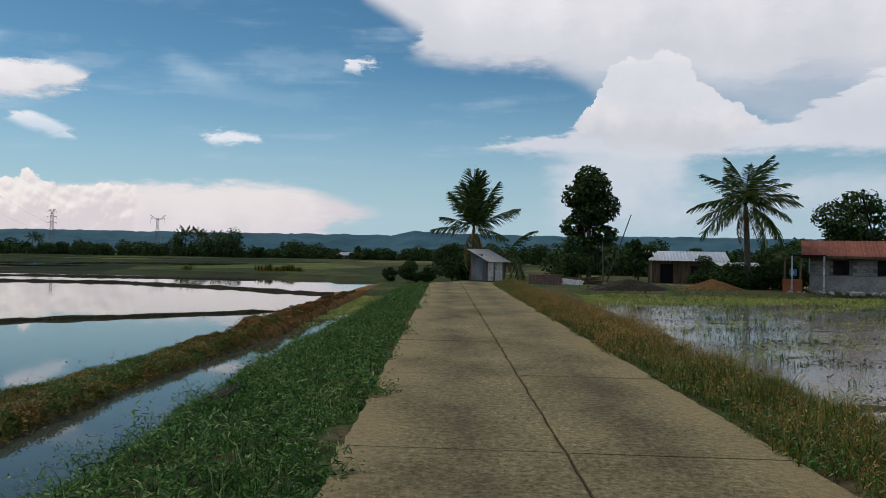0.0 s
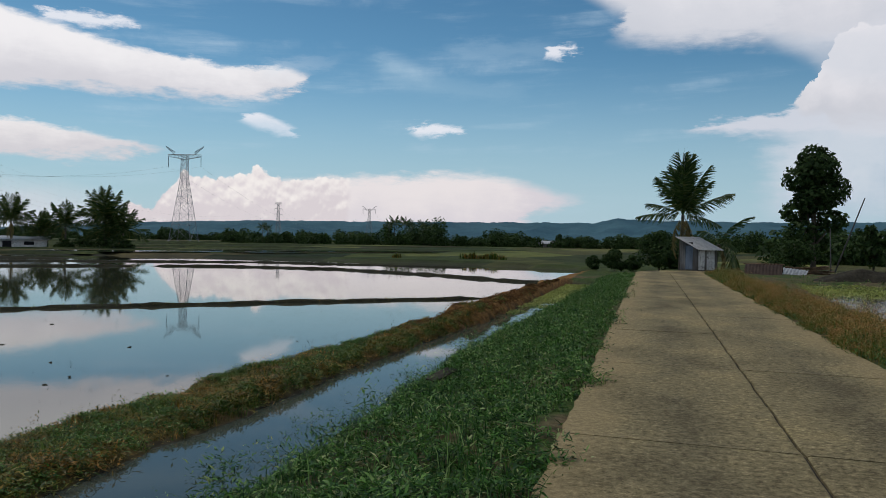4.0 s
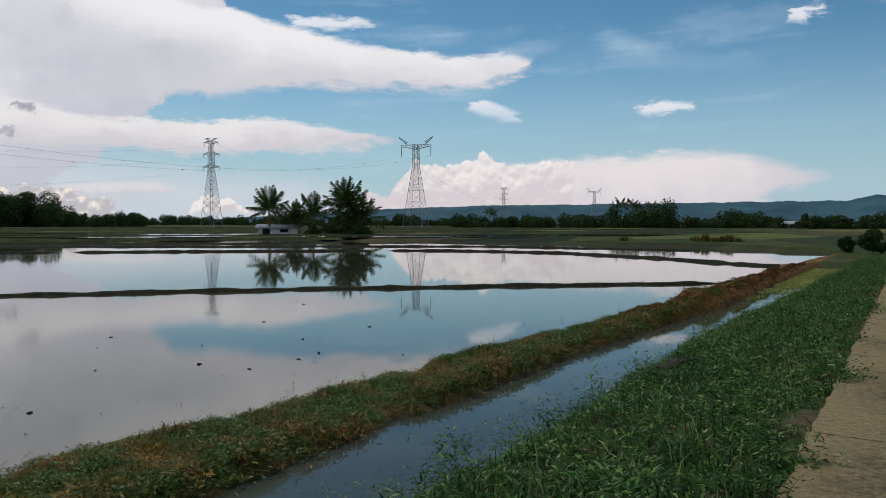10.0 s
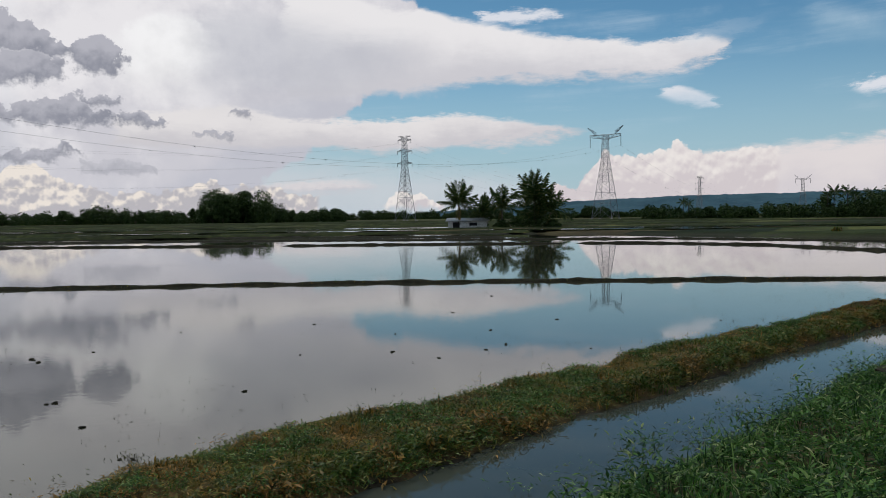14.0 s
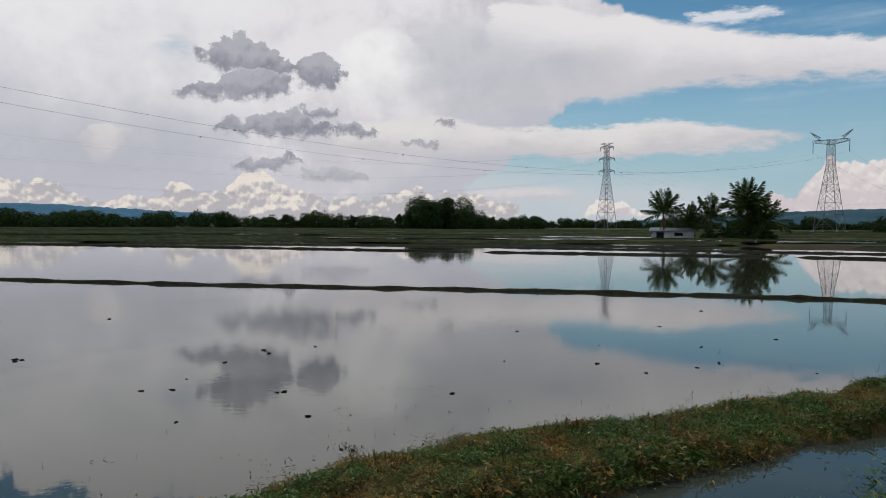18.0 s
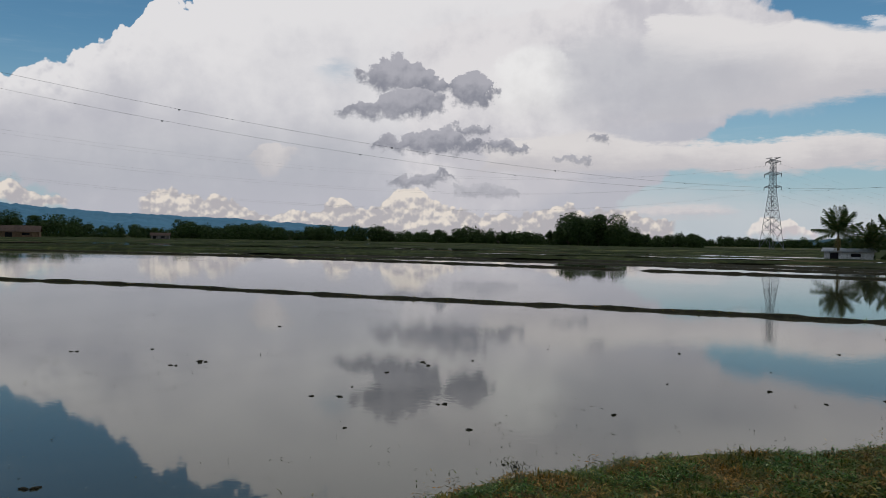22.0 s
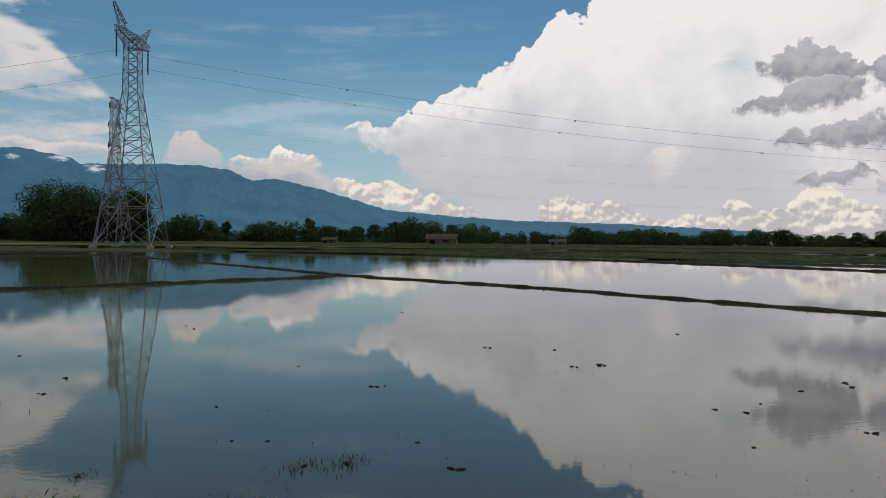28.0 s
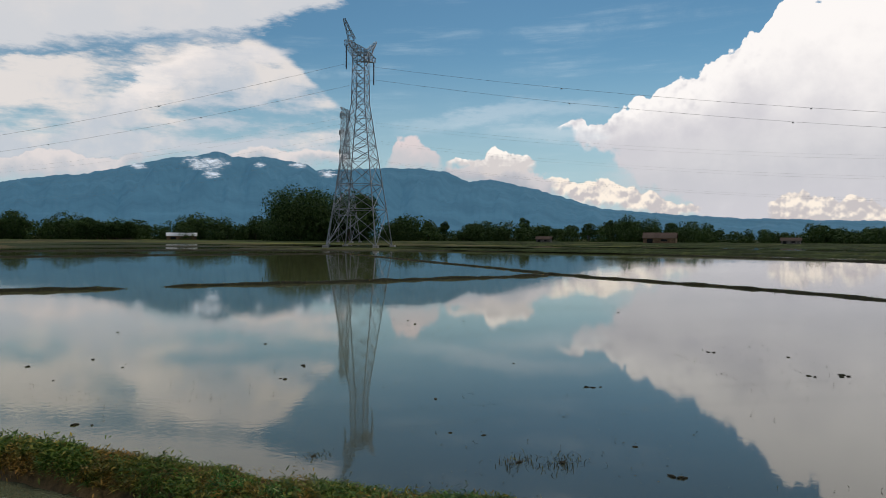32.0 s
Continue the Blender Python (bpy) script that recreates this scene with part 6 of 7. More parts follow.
def weeds(name, x, y, z, h, leaf, mat, label, seed, per=4):
    """Low broad-leaved weeds: pointed leaves at all angles round short stems."""
    rng = np.random.RandomState(seed)
    n = len(x) * per
    px, py, pz, ph = (np.repeat(q, per) for q in (x, y, z, h))
    a = rng.uniform(0, 2 * np.pi, n)
    tilt = rng.uniform(-0.35, 0.95, n)
    ln = leaf * rng.uniform(0.6, 1.35, n)
    d = np.stack([np.cos(a) * np.cos(tilt), np.sin(a) * np.cos(tilt), np.sin(tilt)], 1)
    s = np.stack([-np.sin(a), np.cos(a), rng.uniform(-0.4, 0.4, n)], 1)
    base = np.stack([px + rng.normal(0, 0.03, n), py + rng.normal(0, 0.03, n), pz + ph * rng.uniform(0.15, 1.0, n)], 1)
    w = (ln * rng.uniform(0.07, 0.15, n))[:, None]
    L = ln[:, None]
    up = np.array([0, 0, 1.0])
    V = np.stack([base, base + d * L * 0.45 + s * w, base + d * L - up * L * 0.18, base + d * L * 0.45 - s * w], 1)
    F = np.arange(n * 4).reshape(n, 4)
    ob = raw_mesh(name, V.reshape(-1, 3), F, mat)
    return tagged(ob, label, "weeds", kind="stuff")


def strew(rng, n, y0, y1, a, b, power=1.6):
    """Random places between offsets a and b from the road's middle, thicker near y0."""
    y = y0 + (y1 - y0) * rng.uniform(0, 1, n) ** power
    s = rng.uniform(a, b, n)
    return s + road_mid(y), y, s


rng = np.random.RandomState(4)
# left verge: lush creeping weeds and grass
x, y, s = strew(rng, 72000, 1.0, 46, -5.5, -1.55)
edge = -1.98 + 0.42 * fbm(y, y * 0, 3.1, 31) + 0.44 * fbm(y, y * 0, 0.9, 32)
k = (s < edge) & (s > brow_side(y) + 0.05 + 0.3 * fbm(y, y * 0, 1.9, 33)) & (fbm(x, y, 0.7, 37) + 0.5 * fbm(x, y, 2.2, 38) > rng.uniform(-0.85, 0.05, len(x)))
x, y = x[k], y[k]
tall_ = 0.02 + 0.29 * np.clip(fbm(x, y, 1.3, 34) + 0.3, 0, 1.5) ** 1.3 * (0.45 + 0.9 * np.clip(fbm(x, y, 0.5, 35) + 0.4, 0, 1.2))
tall_ *= np.clip((x - road_mid(y) - brow_side(y)) / 0.9, 0.15, 1)
weeds("verge_weeds", x, y, land(x, y), tall_, 0.074, M["leaf_near"], "lush green creeping weeds along the road and ditch", 5, 5)
x, y, s = strew(rng, 34000, 1.0, 46, -5.2, -1.6)
edge = -1.98 + 0.42 * fbm(y, y * 0, 3.1, 31) + 0.44 * fbm(y, y * 0, 0.9, 32)
k = (s < edge) & (s > brow_side(y) + 0.1)
x, y = x[k], y[k]
blades("verge_grass", x, y, land(x, y), 0.05 + 0.17 * rng.uniform(0, 1, len(x)) ** 2 * (1 + fbm(x, y, 1.1, 36)), 0.009, 1.1, M["leaf_near"], "short green grass on the road verge", 6)
# the same growth along the road behind
x, y, s = strew(rng, 16000, -22, 1.5, -5.2, -1.7, 0.7)
k = s < -1.93 + 0.42 * fbm(y, y * 0, 3.1, 31) + 0.34 * fbm(y, y * 0, 0.9, 32)
x, y = x[k], y[k]
weeds("verge_weeds_behind", x, y, land(x, y), 0.06 + 0.12 * np.clip(fbm(x, y, 1.5, 34) + 0.45, 0, 1.5), 0.085, M["leaf_near"], "lush green weeds along the road", 26, 4)
x, y, s = strew(rng, 12000, -22, 4, 2.0, 3.6, 0.7)
weeds("verge_growth_behind", x, y, land(x, y), 0.08 + 0.2 * rng.uniform(0, 1, len(x)), 0.085, M["leaf_near"], "green weeds along the road's far edge", 27, 4)
# earth bank
y = -12 + 56 * rng.uniform(0, 1, 110000) ** 1.25
q = rng.uniform(0, 1, len(y))
x = bank_edge(y) + 0.1 + (road_mid(y) + foot_side(y) + 0.05 - bank_edge(y)) * q
k = (fbm(x, y, 1.3, 41) + 0.25 - 1.3 * ease(18, 21.5, y) > rng.uniform(-0.9, 0.4, len(x))) & (fbm(x, y, 1.9, 43) + 0.4 * fbm(x, y, 0.6, 44) > -0.55)
x, y = x[k], y[k]
z = land(x, y)
k = z > WATER + 0.03
x, y, z = x[k], y[k], z[k]
k = rng.uniform(0, 1, len(x)) < 0.52
weeds("bank_weeds", x[k], y[k], z[k], np.full(k.sum(), 0.045), 0.05, M["leaf_dim"], "low green and reddish creeping weeds matting the earth bank", 17, 3)
k = ~k & (rng.uniform(0, 1, len(x)) < 0.5)
x, y, z = x[k], y[k], z[k]
blades("bank_grass", x, y, z, 0.02 + 0.05 * rng.uniform(0, 1, len(x)) ** 2, 0.010, 1.5, M["leaf_dim"], "sparse green and yellowed grass on the earth bank", 7)
# right verge: tall fine grass with brown seed heads
x, y, s = strew(rng, 95000, 3.0, 47, 1.75, 4.6, 1.45)
edge = 1.9 + 0.3 * fbm(y, y * 0, 2.7, 51) + 0.22 * fbm(y, y * 0, 0.8, 53)
k = (s > edge) & (s < 3.55 + 0.4 * fbm(y, y * 0, 4.1, 52))
x, y, s, edge = x[k], y[k], s[k], edge[k]
grow = np.clip((s - edge) / 0.5, 0.35, 1) * (0.75 + 0.5 * fbm(x, y, 1.3, 54))
tip = 0.09 + grow * (0.12 + 0.30 * rng.uniform(0, 1, len(x)))
k = rng.uniform(0, 1, len(x)) < 0.62
blades("verge_tall_grass", x[k], y[k], land(x[k], y[k]), tip[k], 0.009, 0.9, M["leaf_dry"], "tall green grass with orange-brown seed heads", 8)
weeds("verge_undergrowth", x[~k], y[~k], land(x[~k], y[~k]), tip[~k] * 0.6, 0.07, M["leaf_near"], "green weeds at the foot of the tall grass", 18, 3)
k = rng.uniform(0, 1, len(x)) < 0.13 + 0.75 * ease(10, 16, y) * ease(38, 28, y) * (0.6 + 0.6 * fbm(x, y, 2.5, 55))
weeds("grass_seed_heads", x[k], y[k], land(x[k], y[k]) + tip[k] * 0.5, tip[k] * 0.75, 0.045, M["seed"], "orange-brown seed heads over the verge grass", 19, 3)
# stubble, weeds and algae in the swamp pond
cx, cy = rng.uniform(4.3, 40, 4200), 7 + 38 * rng.uniform(0, 1, 4200)
k = fbm(cx, cy, 7.5, 61) + 0.3 * fbm(cx, cy, 1.8, 62) + 0.5 * ease(24, 38, cy) > rng.uniform(0.0, 0.8, len(cx))
cx, cy = cx[k], cy[k]
x, y = np.repeat(cx, 9) + rng.normal(0, 0.09, len(cx) * 9), np.repeat(cy, 9) + rng.normal(0, 0.09, len(cx) * 9)
h = np.repeat(0.07 + 0.20 * rng.uniform(0, 1, len(cx)) ** 1.5, 9) * rng.uniform(0.6, 1.1, len(x))
blades("pond_rice_stubble", x, y, np.maximum(land(x, y), POND), h, 0.014, 0.7, M["leaf_near"], "clumps of green stubble standing in the shallow pond", 9)
x, y = rng.uniform(4.2, 34, 150000), 6 + 40 * rng.uniform(0, 1, 150000) ** 0.7
z = land(x, y)
belt = ease(8.0, 2.0, np.minimum(37 + 0.33 * x, 51.5 - 0.35 * x) - y)
k = (z < POND + 0.10) & (0.9 * belt + 0.34 * fbm(x * 0.5, y * 1.5, 3.3, 63) > rng.uniform(0.02, 0.75, len(x)))
x, y, z = x[k], y[k], z[k]
weeds("pond_algae", x, y, np.maximum(z, POND) - 0.005, np.full(len(x), 0.02), 0.13, M["algae"], "yellow-green algae and low weeds floating on the pond", 20, 2)
x, y, s = strew(rng, 12000, 25, 44, -6.2, -4.3, 1.0)
k = fbm(x, y, 3.0, 47) + 1.6 * ease(27, 37, y) > rng.uniform(0.0, 1.0, len(x))
x, y = x[k], y[k]
weeds("ditch_algae", x, y, np.full(len(x), WATER), np.full(len(x), 0.015), 0.10, M["algae"], "pale green algae clogging the end of the ditch", 21, 2)
x, y = rng.uniform(4.3, 44, 70000), 7 + 38 * rng.uniform(0, 1, 70000) ** 1.2
k = (land(x, y) < POND + 0.05) & (fbm(x * 0.35, y * 1.8, 2.6, 64) + 0.35 * fbm(x, y, 0.9, 65) > rng.uniform(0.1, 0.8, len(x)))
weeds("pond_mud_crumbs", x[k], y[k], np.full(k.sum(), POND - 0.004), np.full(k.sum(), 0.02), 0.11, M["litter"], "dark mud crumbs and rotting straw across the pond", 24, 2)
# larger leaves along the brink of the ditch
x, y, s = strew(rng, 5000, 2, 40, -5.2, -3.9, 1.3)
k = (fbm(x, y, 1.6, 68) > -0.1) & (s > brow_side(y) - 0.02) & (s < brow_side(y) + 1.0)
x, y = x[k], y[k]
weeds("brink_weeds", x, y, land(x, y), 0.03 + 0.10 * rng.uniform(0, 1, len(x)), 0.075, M["leaf_near"], "rank large-leaved weeds along the brink of the ditch", 28, 4)
# weeds standing in the ditch along its brink
x, y, s = strew(rng, 5200, 2, 28, -5.75, -4.55, 1.2)
k = (fbm(x, y, 1.4, 66) + 0.4 * fbm(x, y, 0.5, 67) > 0.05) & (rng.uniform(0, 1, len(x)) < np.clip((s + 5.6) / 0.8, 0, 1))
weeds("ditch_weeds", x[k], y[k], np.full(k.sum(), WATER), 0.05 + 0.10 * rng.uniform(0, 1, k.sum()), 0.055, M["leaf_near"], "weeds creeping out over the ditch water", 22, 4)
# rank growth hanging over the foot of the bank
y = -10 + 36 * rng.uniform(0, 1, 9000) ** 1.1
x = road_mid(y) + foot_side(y) - 0.1 + rng.normal(0, 0.13, len(y))
k = fbm(x, y, 1.7, 74) > -0.25
x, y = x[k], y[k]
z = np.maximum(land(x, y), WATER)
weeds("bank_foot_weeds", x, y, z, 0.04 + 0.12 * rng.uniform(0, 1, len(x)), 0.075, M["leaf_dim"], "rank brownish weeds hanging over the ditch", 25, 4)
# green patches on the bank
y = -12 + 40 * rng.uniform(0, 1, 60000) ** 1.1
x = bank_edge(y) + 0.15 + (road_mid(y) + foot_side(y) - bank_edge(y)) * rng.uniform(0, 1, len(y))
k = fbm(x, y, 1.1, 71) + 0.4 * fbm(x, y, 4.0, 72) > 0.18 + 0.75 * ease(17, 21, y)
x, y = x[k], y[k]
z = land(x, y)
k = z > WATER + 0.02
weeds("bank_green_patches", x[k], y[k], z[k], 0.03 + 0.06 * rng.uniform(0, 1, k.sum()), 0.05, M["leaf_near"], "patches of fresh green weeds on the earth bank", 23, 3)
# a low mat of creeping weeds over the near bank
y = rng.uniform(-13, 9, 22000)
x = bank_edge(y) + 0.05 + (road_mid(y) + foot_side(y) + 0.1 - bank_edge(y)) * rng.uniform(0, 1, len(y))
z = land(x, y)
k = z > WATER + 0.02
weeds("bank_mat", x[k], y[k], z[k] - 0.01, np.full(k.sum(), 0.03), 0.045, M["leaf_dim"], "low mat of green and rusty weeds over the near bank", 31, 3)
# taller yellow-green tufts scattered along the bank
cy = -11 + 32 * rng.uniform(0, 1, 1100) ** 1.05
cx = bank_edge(cy) + 0.25 + (road_mid(cy) + foot_side(cy) - bank_edge(cy)) * rng.uniform(0, 1, len(cy))
k = fbm(cx, cy, 2.4, 76) > -0.15
cx, cy = np.repeat(cx[k], 16), np.repeat(cy[k], 16)
x, y = cx + rng.normal(0, 0.07, len(cx)), cy + rng.normal(0, 0.07, len(cx))
z = land(x, y)
k = z > WATER + 0.01
blades("bank_tufts", x[k], y[k], z[k], 0.025 + 0.09 * rng.uniform(0, 1, k.sum()) * ease(-3, 8, y[k]), 0.013, 1.3, M["leaf_dim"], "ragged yellow-green grass tufts on the earth bank", 29)
# clods and crumbs over the freshly dug part of the bank
y = rng.uniform(17.5, 42, 9000)
x = bank_edge(y) + 0.1 + (road_mid(y) + foot_side(y) - bank_edge(y)) * rng.uniform(0, 1, len(y))
z = land(x, y)
k = z > WATER + 0.03
weeds("bank_clods", x[k], y[k], z[k] - 0.02, np.full(k.sum(), 0.05), 0.10, M["soil"], "rough brown clods of dug soil on the bank", 30, 2)
# short growth on the dikes
dx, dy, dz = [], [], []
for line, hei in DIKES[:6]:
    m = len(line) * 14
    i = rng.randint(0, len(line), m)
    dx.append(line[i, 0] + rng.normal(0, 0.16, m)), dy.append(line[i, 1] + rng.normal(0, 0.16, m)), dz.append(WATER + hei[i] * 0.8)
blades("dike_grass", np.concatenate(dx), np.concatenate(dy), np.concatenate(dz), 0.02 + 0.07 * rng.uniform(0, 1, sum(map(len, dx))) ** 2, 0.018, 1.3, M["leaf_dim"], "short dark grass along the paddy dikes", 10)

# ---- hut, houses ----
def ribbed(w, d, pitch=0.18, amp=0.018, thick=0.012):
    """A corrugated sheet, w wide across the ribs, d long, sloping along y."""
    bm = bmesh.new()
    n = int(w / pitch * 4)
    top, low = [], []
    for i in range(n + 1):
        x = w * i / n
        z = amp * math.sin(2 * math.pi * x / pitch)
        top.append([bm.verts.new((x, y, z)) for y in (0, d)])
        low.append([bm.verts.new((x, y, z - thick)) for y in (0, d)])
    for a, b in zip(top, top[1:]):
        bm.faces.new((a[0], b[0], b[1], a[1]))
    for a, b in zip(low, low[1:]):
        bm.faces.new((a[1], b[1], b[0], a[0]))
    return bm


hut = empty("hut", -0.17, 50.32, -0.06, 42)
tagged(hut, "small weathered plank hut with a sloping grey tin roof", "hut")
rng = random.Random(3)
HW, HD = 1.45, 1.65
for i in range(9):  # whitewashed low front
    bm = bmesh.new()
    w = HW / 9
    box(bm, i * w, i * w + w - 0.008, -0.02, 0.005, 0.12, 1.42 + rng.uniform(-0.02, 0.02), None, 0.004)
    part("plank", bm, M["white"] if rng.random() < 0.75 else M["plank"], hut, "flaking whitewashed plank")
for i in range(10):  # side with the door, rising to the back
    y0 = i * HD / 10
    top = 1.44 + 0.62 * (i + 0.5) / 10
    for xx in (0.0, HW):
        if xx == 0.0 and 3 <= i <= 6:
            continue
        bm = bmesh.new()
        box(bm, xx - 0.015, xx + 0.012, y0 + 0.012, y0 + HD / 10, 0.1, top + rng.uniform(-0.015, 0.015), None, 0.004)
        part("plank", bm, M["plank"], hut)
for i in range(9):
    bm = bmesh.new()
    w = HW / 9
    box(bm, i * w, i * w + w - 0.008, HD, HD + 0.02, 0.1, 2.06, None, 0.004)
    part("plank", bm, M["plank"], hut)
bm = bmesh.new()
box(bm, -0.01, 0.01, 0.51, 1.15, 0.14, 1.62, None, 0.006)
part("door", bm, M["blue_grey"], hut, "faded blue-grey closed door")
bm = bmesh.new()
box(bm, -0.012, 0.008, 0.51, 1.15, 1.64, 1.84)
part("lintel", bm, M["plank"], hut)
for xx, yy, hh in ((0.03, 0.03, 1.45), (HW - 0.05, 0.03, 1.45), (0.03, HD - 0.05, 2.05), (HW - 0.05, HD - 0.05, 2.05)):
    bm = bmesh.new()
    box(bm, xx, xx + 0.06, yy, yy + 0.06, -0.05, hh)
    part("post", bm, M["wood"], hut)
slope = math.degrees(math.atan2(0.62, HD))
for i in range(3):
    w = (HW + 0.5) / 3
    r = part("roof_sheet", ribbed(w + 0.05, 2.35), M["tin"], hut, "rusty grey corrugated sheet")
    r.matrix_local = pose(-0.25 + i * w, -0.35, 1.36 + 0.002 * i, slope, 0, 0)
bm = bmesh.new()
for k in range(8):
    box(bm, 0.0, HW, 0.02 + k * 0.2, 0.2 + k * 0.2, 0.08, 0.115)
part("floor", bm, M["plank"], hut)


def block_house():
    h = empty("house", 18.2, 45.6, -0.02, -21)
    tagged(h, "small hollow-block house with a rust-red tin roof", "house")
    L, Wd, top = 9.0, 5.0, 2.05
    cols = [(1.15, 2.05), (3.35, 4.3), (6.2, 7.2)]
    bm = bmesh.new()
    box(bm, 0, L, 0.03, 0.17, -0.3, 0.95)
    for a, b in zip([0.0] + [c[1] for c in cols], [c[0] for c in cols] + [L]):
        box(bm, a, b, 0.03, 0.17, 0.95, top)
    box(bm, 0, L, 0.03, 0.17, 1.86, top)
    for x in (0.02, L - 0.18):
        box(bm, x, x + 0.16, 0.17, Wd, -0.3, top)
    box(bm, 0, L, Wd, Wd + 0.16, -0.3, top)
    part("wall", bm, M["mortar"], h)
    rg = random.Random(5)
    blocks = {}
    for r_ in range(5):
        z = 0.96 + r_ * 0.2
        x = -0.02 if r_ % 2 else -0.22
        while x < L:
            a, b = max(0.0, x), min(L, x + 0.39)
            x += 0.4
            if z + 0.19 > 1.86 or b - a < 0.06 or any(a < c1 - 0.02 and b > c0 + 0.02 for c0, c1 in cols):
                continue
            bm = bmesh.new()
            box(bm, a, b, 0.005 + rg.uniform(0, 0.012), 0.06, z, z + 0.185, None, 0.006)
            part("block", bm, M["block"], h)
    bm = bmesh.new()
    box(bm, -0.01, L, 0.0, 0.04, -0.3, 0.93)
    part("plinth", bm, M["block"], h, "smooth grey cement plinth")
    for c0, c1 in cols:
        w = new("window")
        w.parent = h
        bm = bmesh.new()
        box(bm, c0, c1, 0.12, 0.16, 0.95, 1.86)
        part("pane", bm, M["dark"], w)
        bm = bmesh.new()
        for a in (c0, c1 - 0.05):
            box(bm, a, a + 0.05, 0.02, 0.12, 0.95, 1.86)
        box(bm, c0 + 0.05, c1 - 0.05, 0.02, 0.12, 1.81, 1.86)
        box(bm, c0 + 0.05, c1 - 0.05, 0.02, 0.12, 0.95, 1.0)
        part("frame", bm, M["wood"], w)
    n = 12
    for i in range(n):
        for back in (0, 1):
            bm = ribbed((L + 0.9) / n + 0.04, 3.3)
            r_ = part("roof_sheet", bm, M["rust"], h)
            if back:
                r_.matrix_local = pose(-0.45 + (L + 0.9) * i / n + 0.9, Wd + 0.8, 2.0, 0, 0, 180) @ pose(0, 0, 0, 17, 0, 0)
            else:
                r_.matrix_local = pose(-0.45 + (L + 0.9) * i / n, -0.55, 2.02, 17, 0, 0)
    bm = bmesh.new()
    box(bm, -0.45, L + 0.45, -0.58, -0.54, 1.9, 2.05)
    part("fascia", bm, M["wood"], h)
    return h


block_house()


def tin_house(name, x, y, z, turn, L, Wd, H, rise, roof, wall, label, sheets=6):
    h = empty(name, x, y, z, turn)
    bm = bmesh.new()
    for a, b, c, d in ((0, L, 0, 0.12), (0, L, Wd - 0.12, Wd), (0, 0.12, 0.12, Wd - 0.12), (L - 0.12, L, 0.12, Wd - 0.12)):
        box(bm, a, b, c, d, -0.2, H)
    part("wall", bm, wall, h)
    bm = bmesh.new()
    box(bm, L * 0.12, L * 0.3, -0.03, 0.0, 0, H * 0.85)
    part("door", bm, M["dark"], h)
    bm = bmesh.new()
    box(bm, L * 0.55, L * 0.75, -0.03, 0.0, H * 0.4, H * 0.8)
    part("window", bm, M["dark"], h)
    run = Wd / 2 + 0.5
    ln, ang = math.hypot(run, rise), math.degrees(math.atan2(rise, run))
    for i in range(sheets):
        for back in (0, 1):
            r_ = part("roof_sheet", ribbed((L + 0.8) / sheets + 0.04, ln, 0.25, 0.02), roof, h)
            x0 = -0.4 + (L + 0.8) * i / sheets
            r_.matrix_local = pose(x0 + ((L + 0.8) / sheets if back else 0), Wd + 0.5 if back else -0.5, H, 0, 0, 180 if back else 0) @ pose(0, 0, 0, ang, 0, 0)
    return tagged(h, label, "house")


tin_house("house", 12.4, 60.5, -0.15, -8, 5.2, 4.2, 1.75, 0.75, M["tin_bright"], M["wood"], "low wooden house with a bright tin roof behind the palm")
tin_house("shed", 16.9, 58.0, -0.15, -8, 2.2, 1.8, 1.45, 0.25, M["tin_bright"], M["wood"], "small lean-to shed with a bright tin roof", 3)
tin_house("house", -97.0, 86.5, -0.5, 42, 6.5, 4.0, 1.3, 0.55, M["tin"], M["white"], "low pale-roofed house under the islet palms")
tin_house("barn", -322, -82, -0.4, 97, 13, 8, 2.0, 2.4, M["faded"], M["wood"], "open barn with a faded rusty roof at the field edge")
tin_house("house", -231, -298, -0.3, 140, 10, 7, 3.0, 2.2, M["orange"], M["plank"], "house with an orange-red roof among far trees")
tin_house("house", -249, -281, -0.3, 140, 13, 6, 1.6, 1.6, M["tin_bright"], M["wood"], "long house with a pale tin roof among far trees")
tin_house("house", -118, 312, -0.4, 20, 9, 6, 2.0, 1.4, M["faded"], M["wood"], "low farmhouse with a dull brown roof at the far field edge")
tin_house("house", -64, 322, -0.4, 10, 7, 5, 1.6, 1.3, M["tin"], M["plank"], "small pale farmhouse below the far trees")
tin_house("house", -298, -120, -0.4, 100, 6, 4, 1.3, 1.2, M["faded"], M["plank"], "small pale farmhouse at the edge of the far trees")
tin_house("house", -330, -30, -0.4, 90, 7, 5, 1.4, 1.2, M["faded"], M["plank"], "brown-roofed farmhouse at the edge of the far trees")


# ---- odds and ends round the hut and the houses ----
def bush(x, y, z, h, w, seed, label, leaves=500, leaf=0.16):
    return broad_tree("bush", x, y, z, h, w, seed, leaves, leaf, label, 0.04, cat="bush", group="bushes by the road", low=True)


bush(-6.0, 58.0, -0.3, 1.55, 0.85, 101, "round green bush beside the end of the ditch", 2600, 0.085)
bush(-4.7, 58.1, -0.3, 1.1, 0.65, 102, "small round green bush beside the ditch", 1600, 0.085)
bush(-7.7, 59.8, -0.3, 1.0, 0.6, 103, "small dark green bush at the paddy edge", 1400, 0.085)
bush(-0.4, 60.3, -0.2, 2.6, 1.5, 104, "dark bush behind the plank hut", 2400, 0.12)
bush(-3.0, 62.2, -0.2, 2.9, 1.7, 105, "dark bushy thicket behind the young palm", 3200, 0.12)
bush(-2.2, 61.2, -0.2, 1.9, 1.5, 112, "low dark thicket behind the young palm", 1800, 0.12)
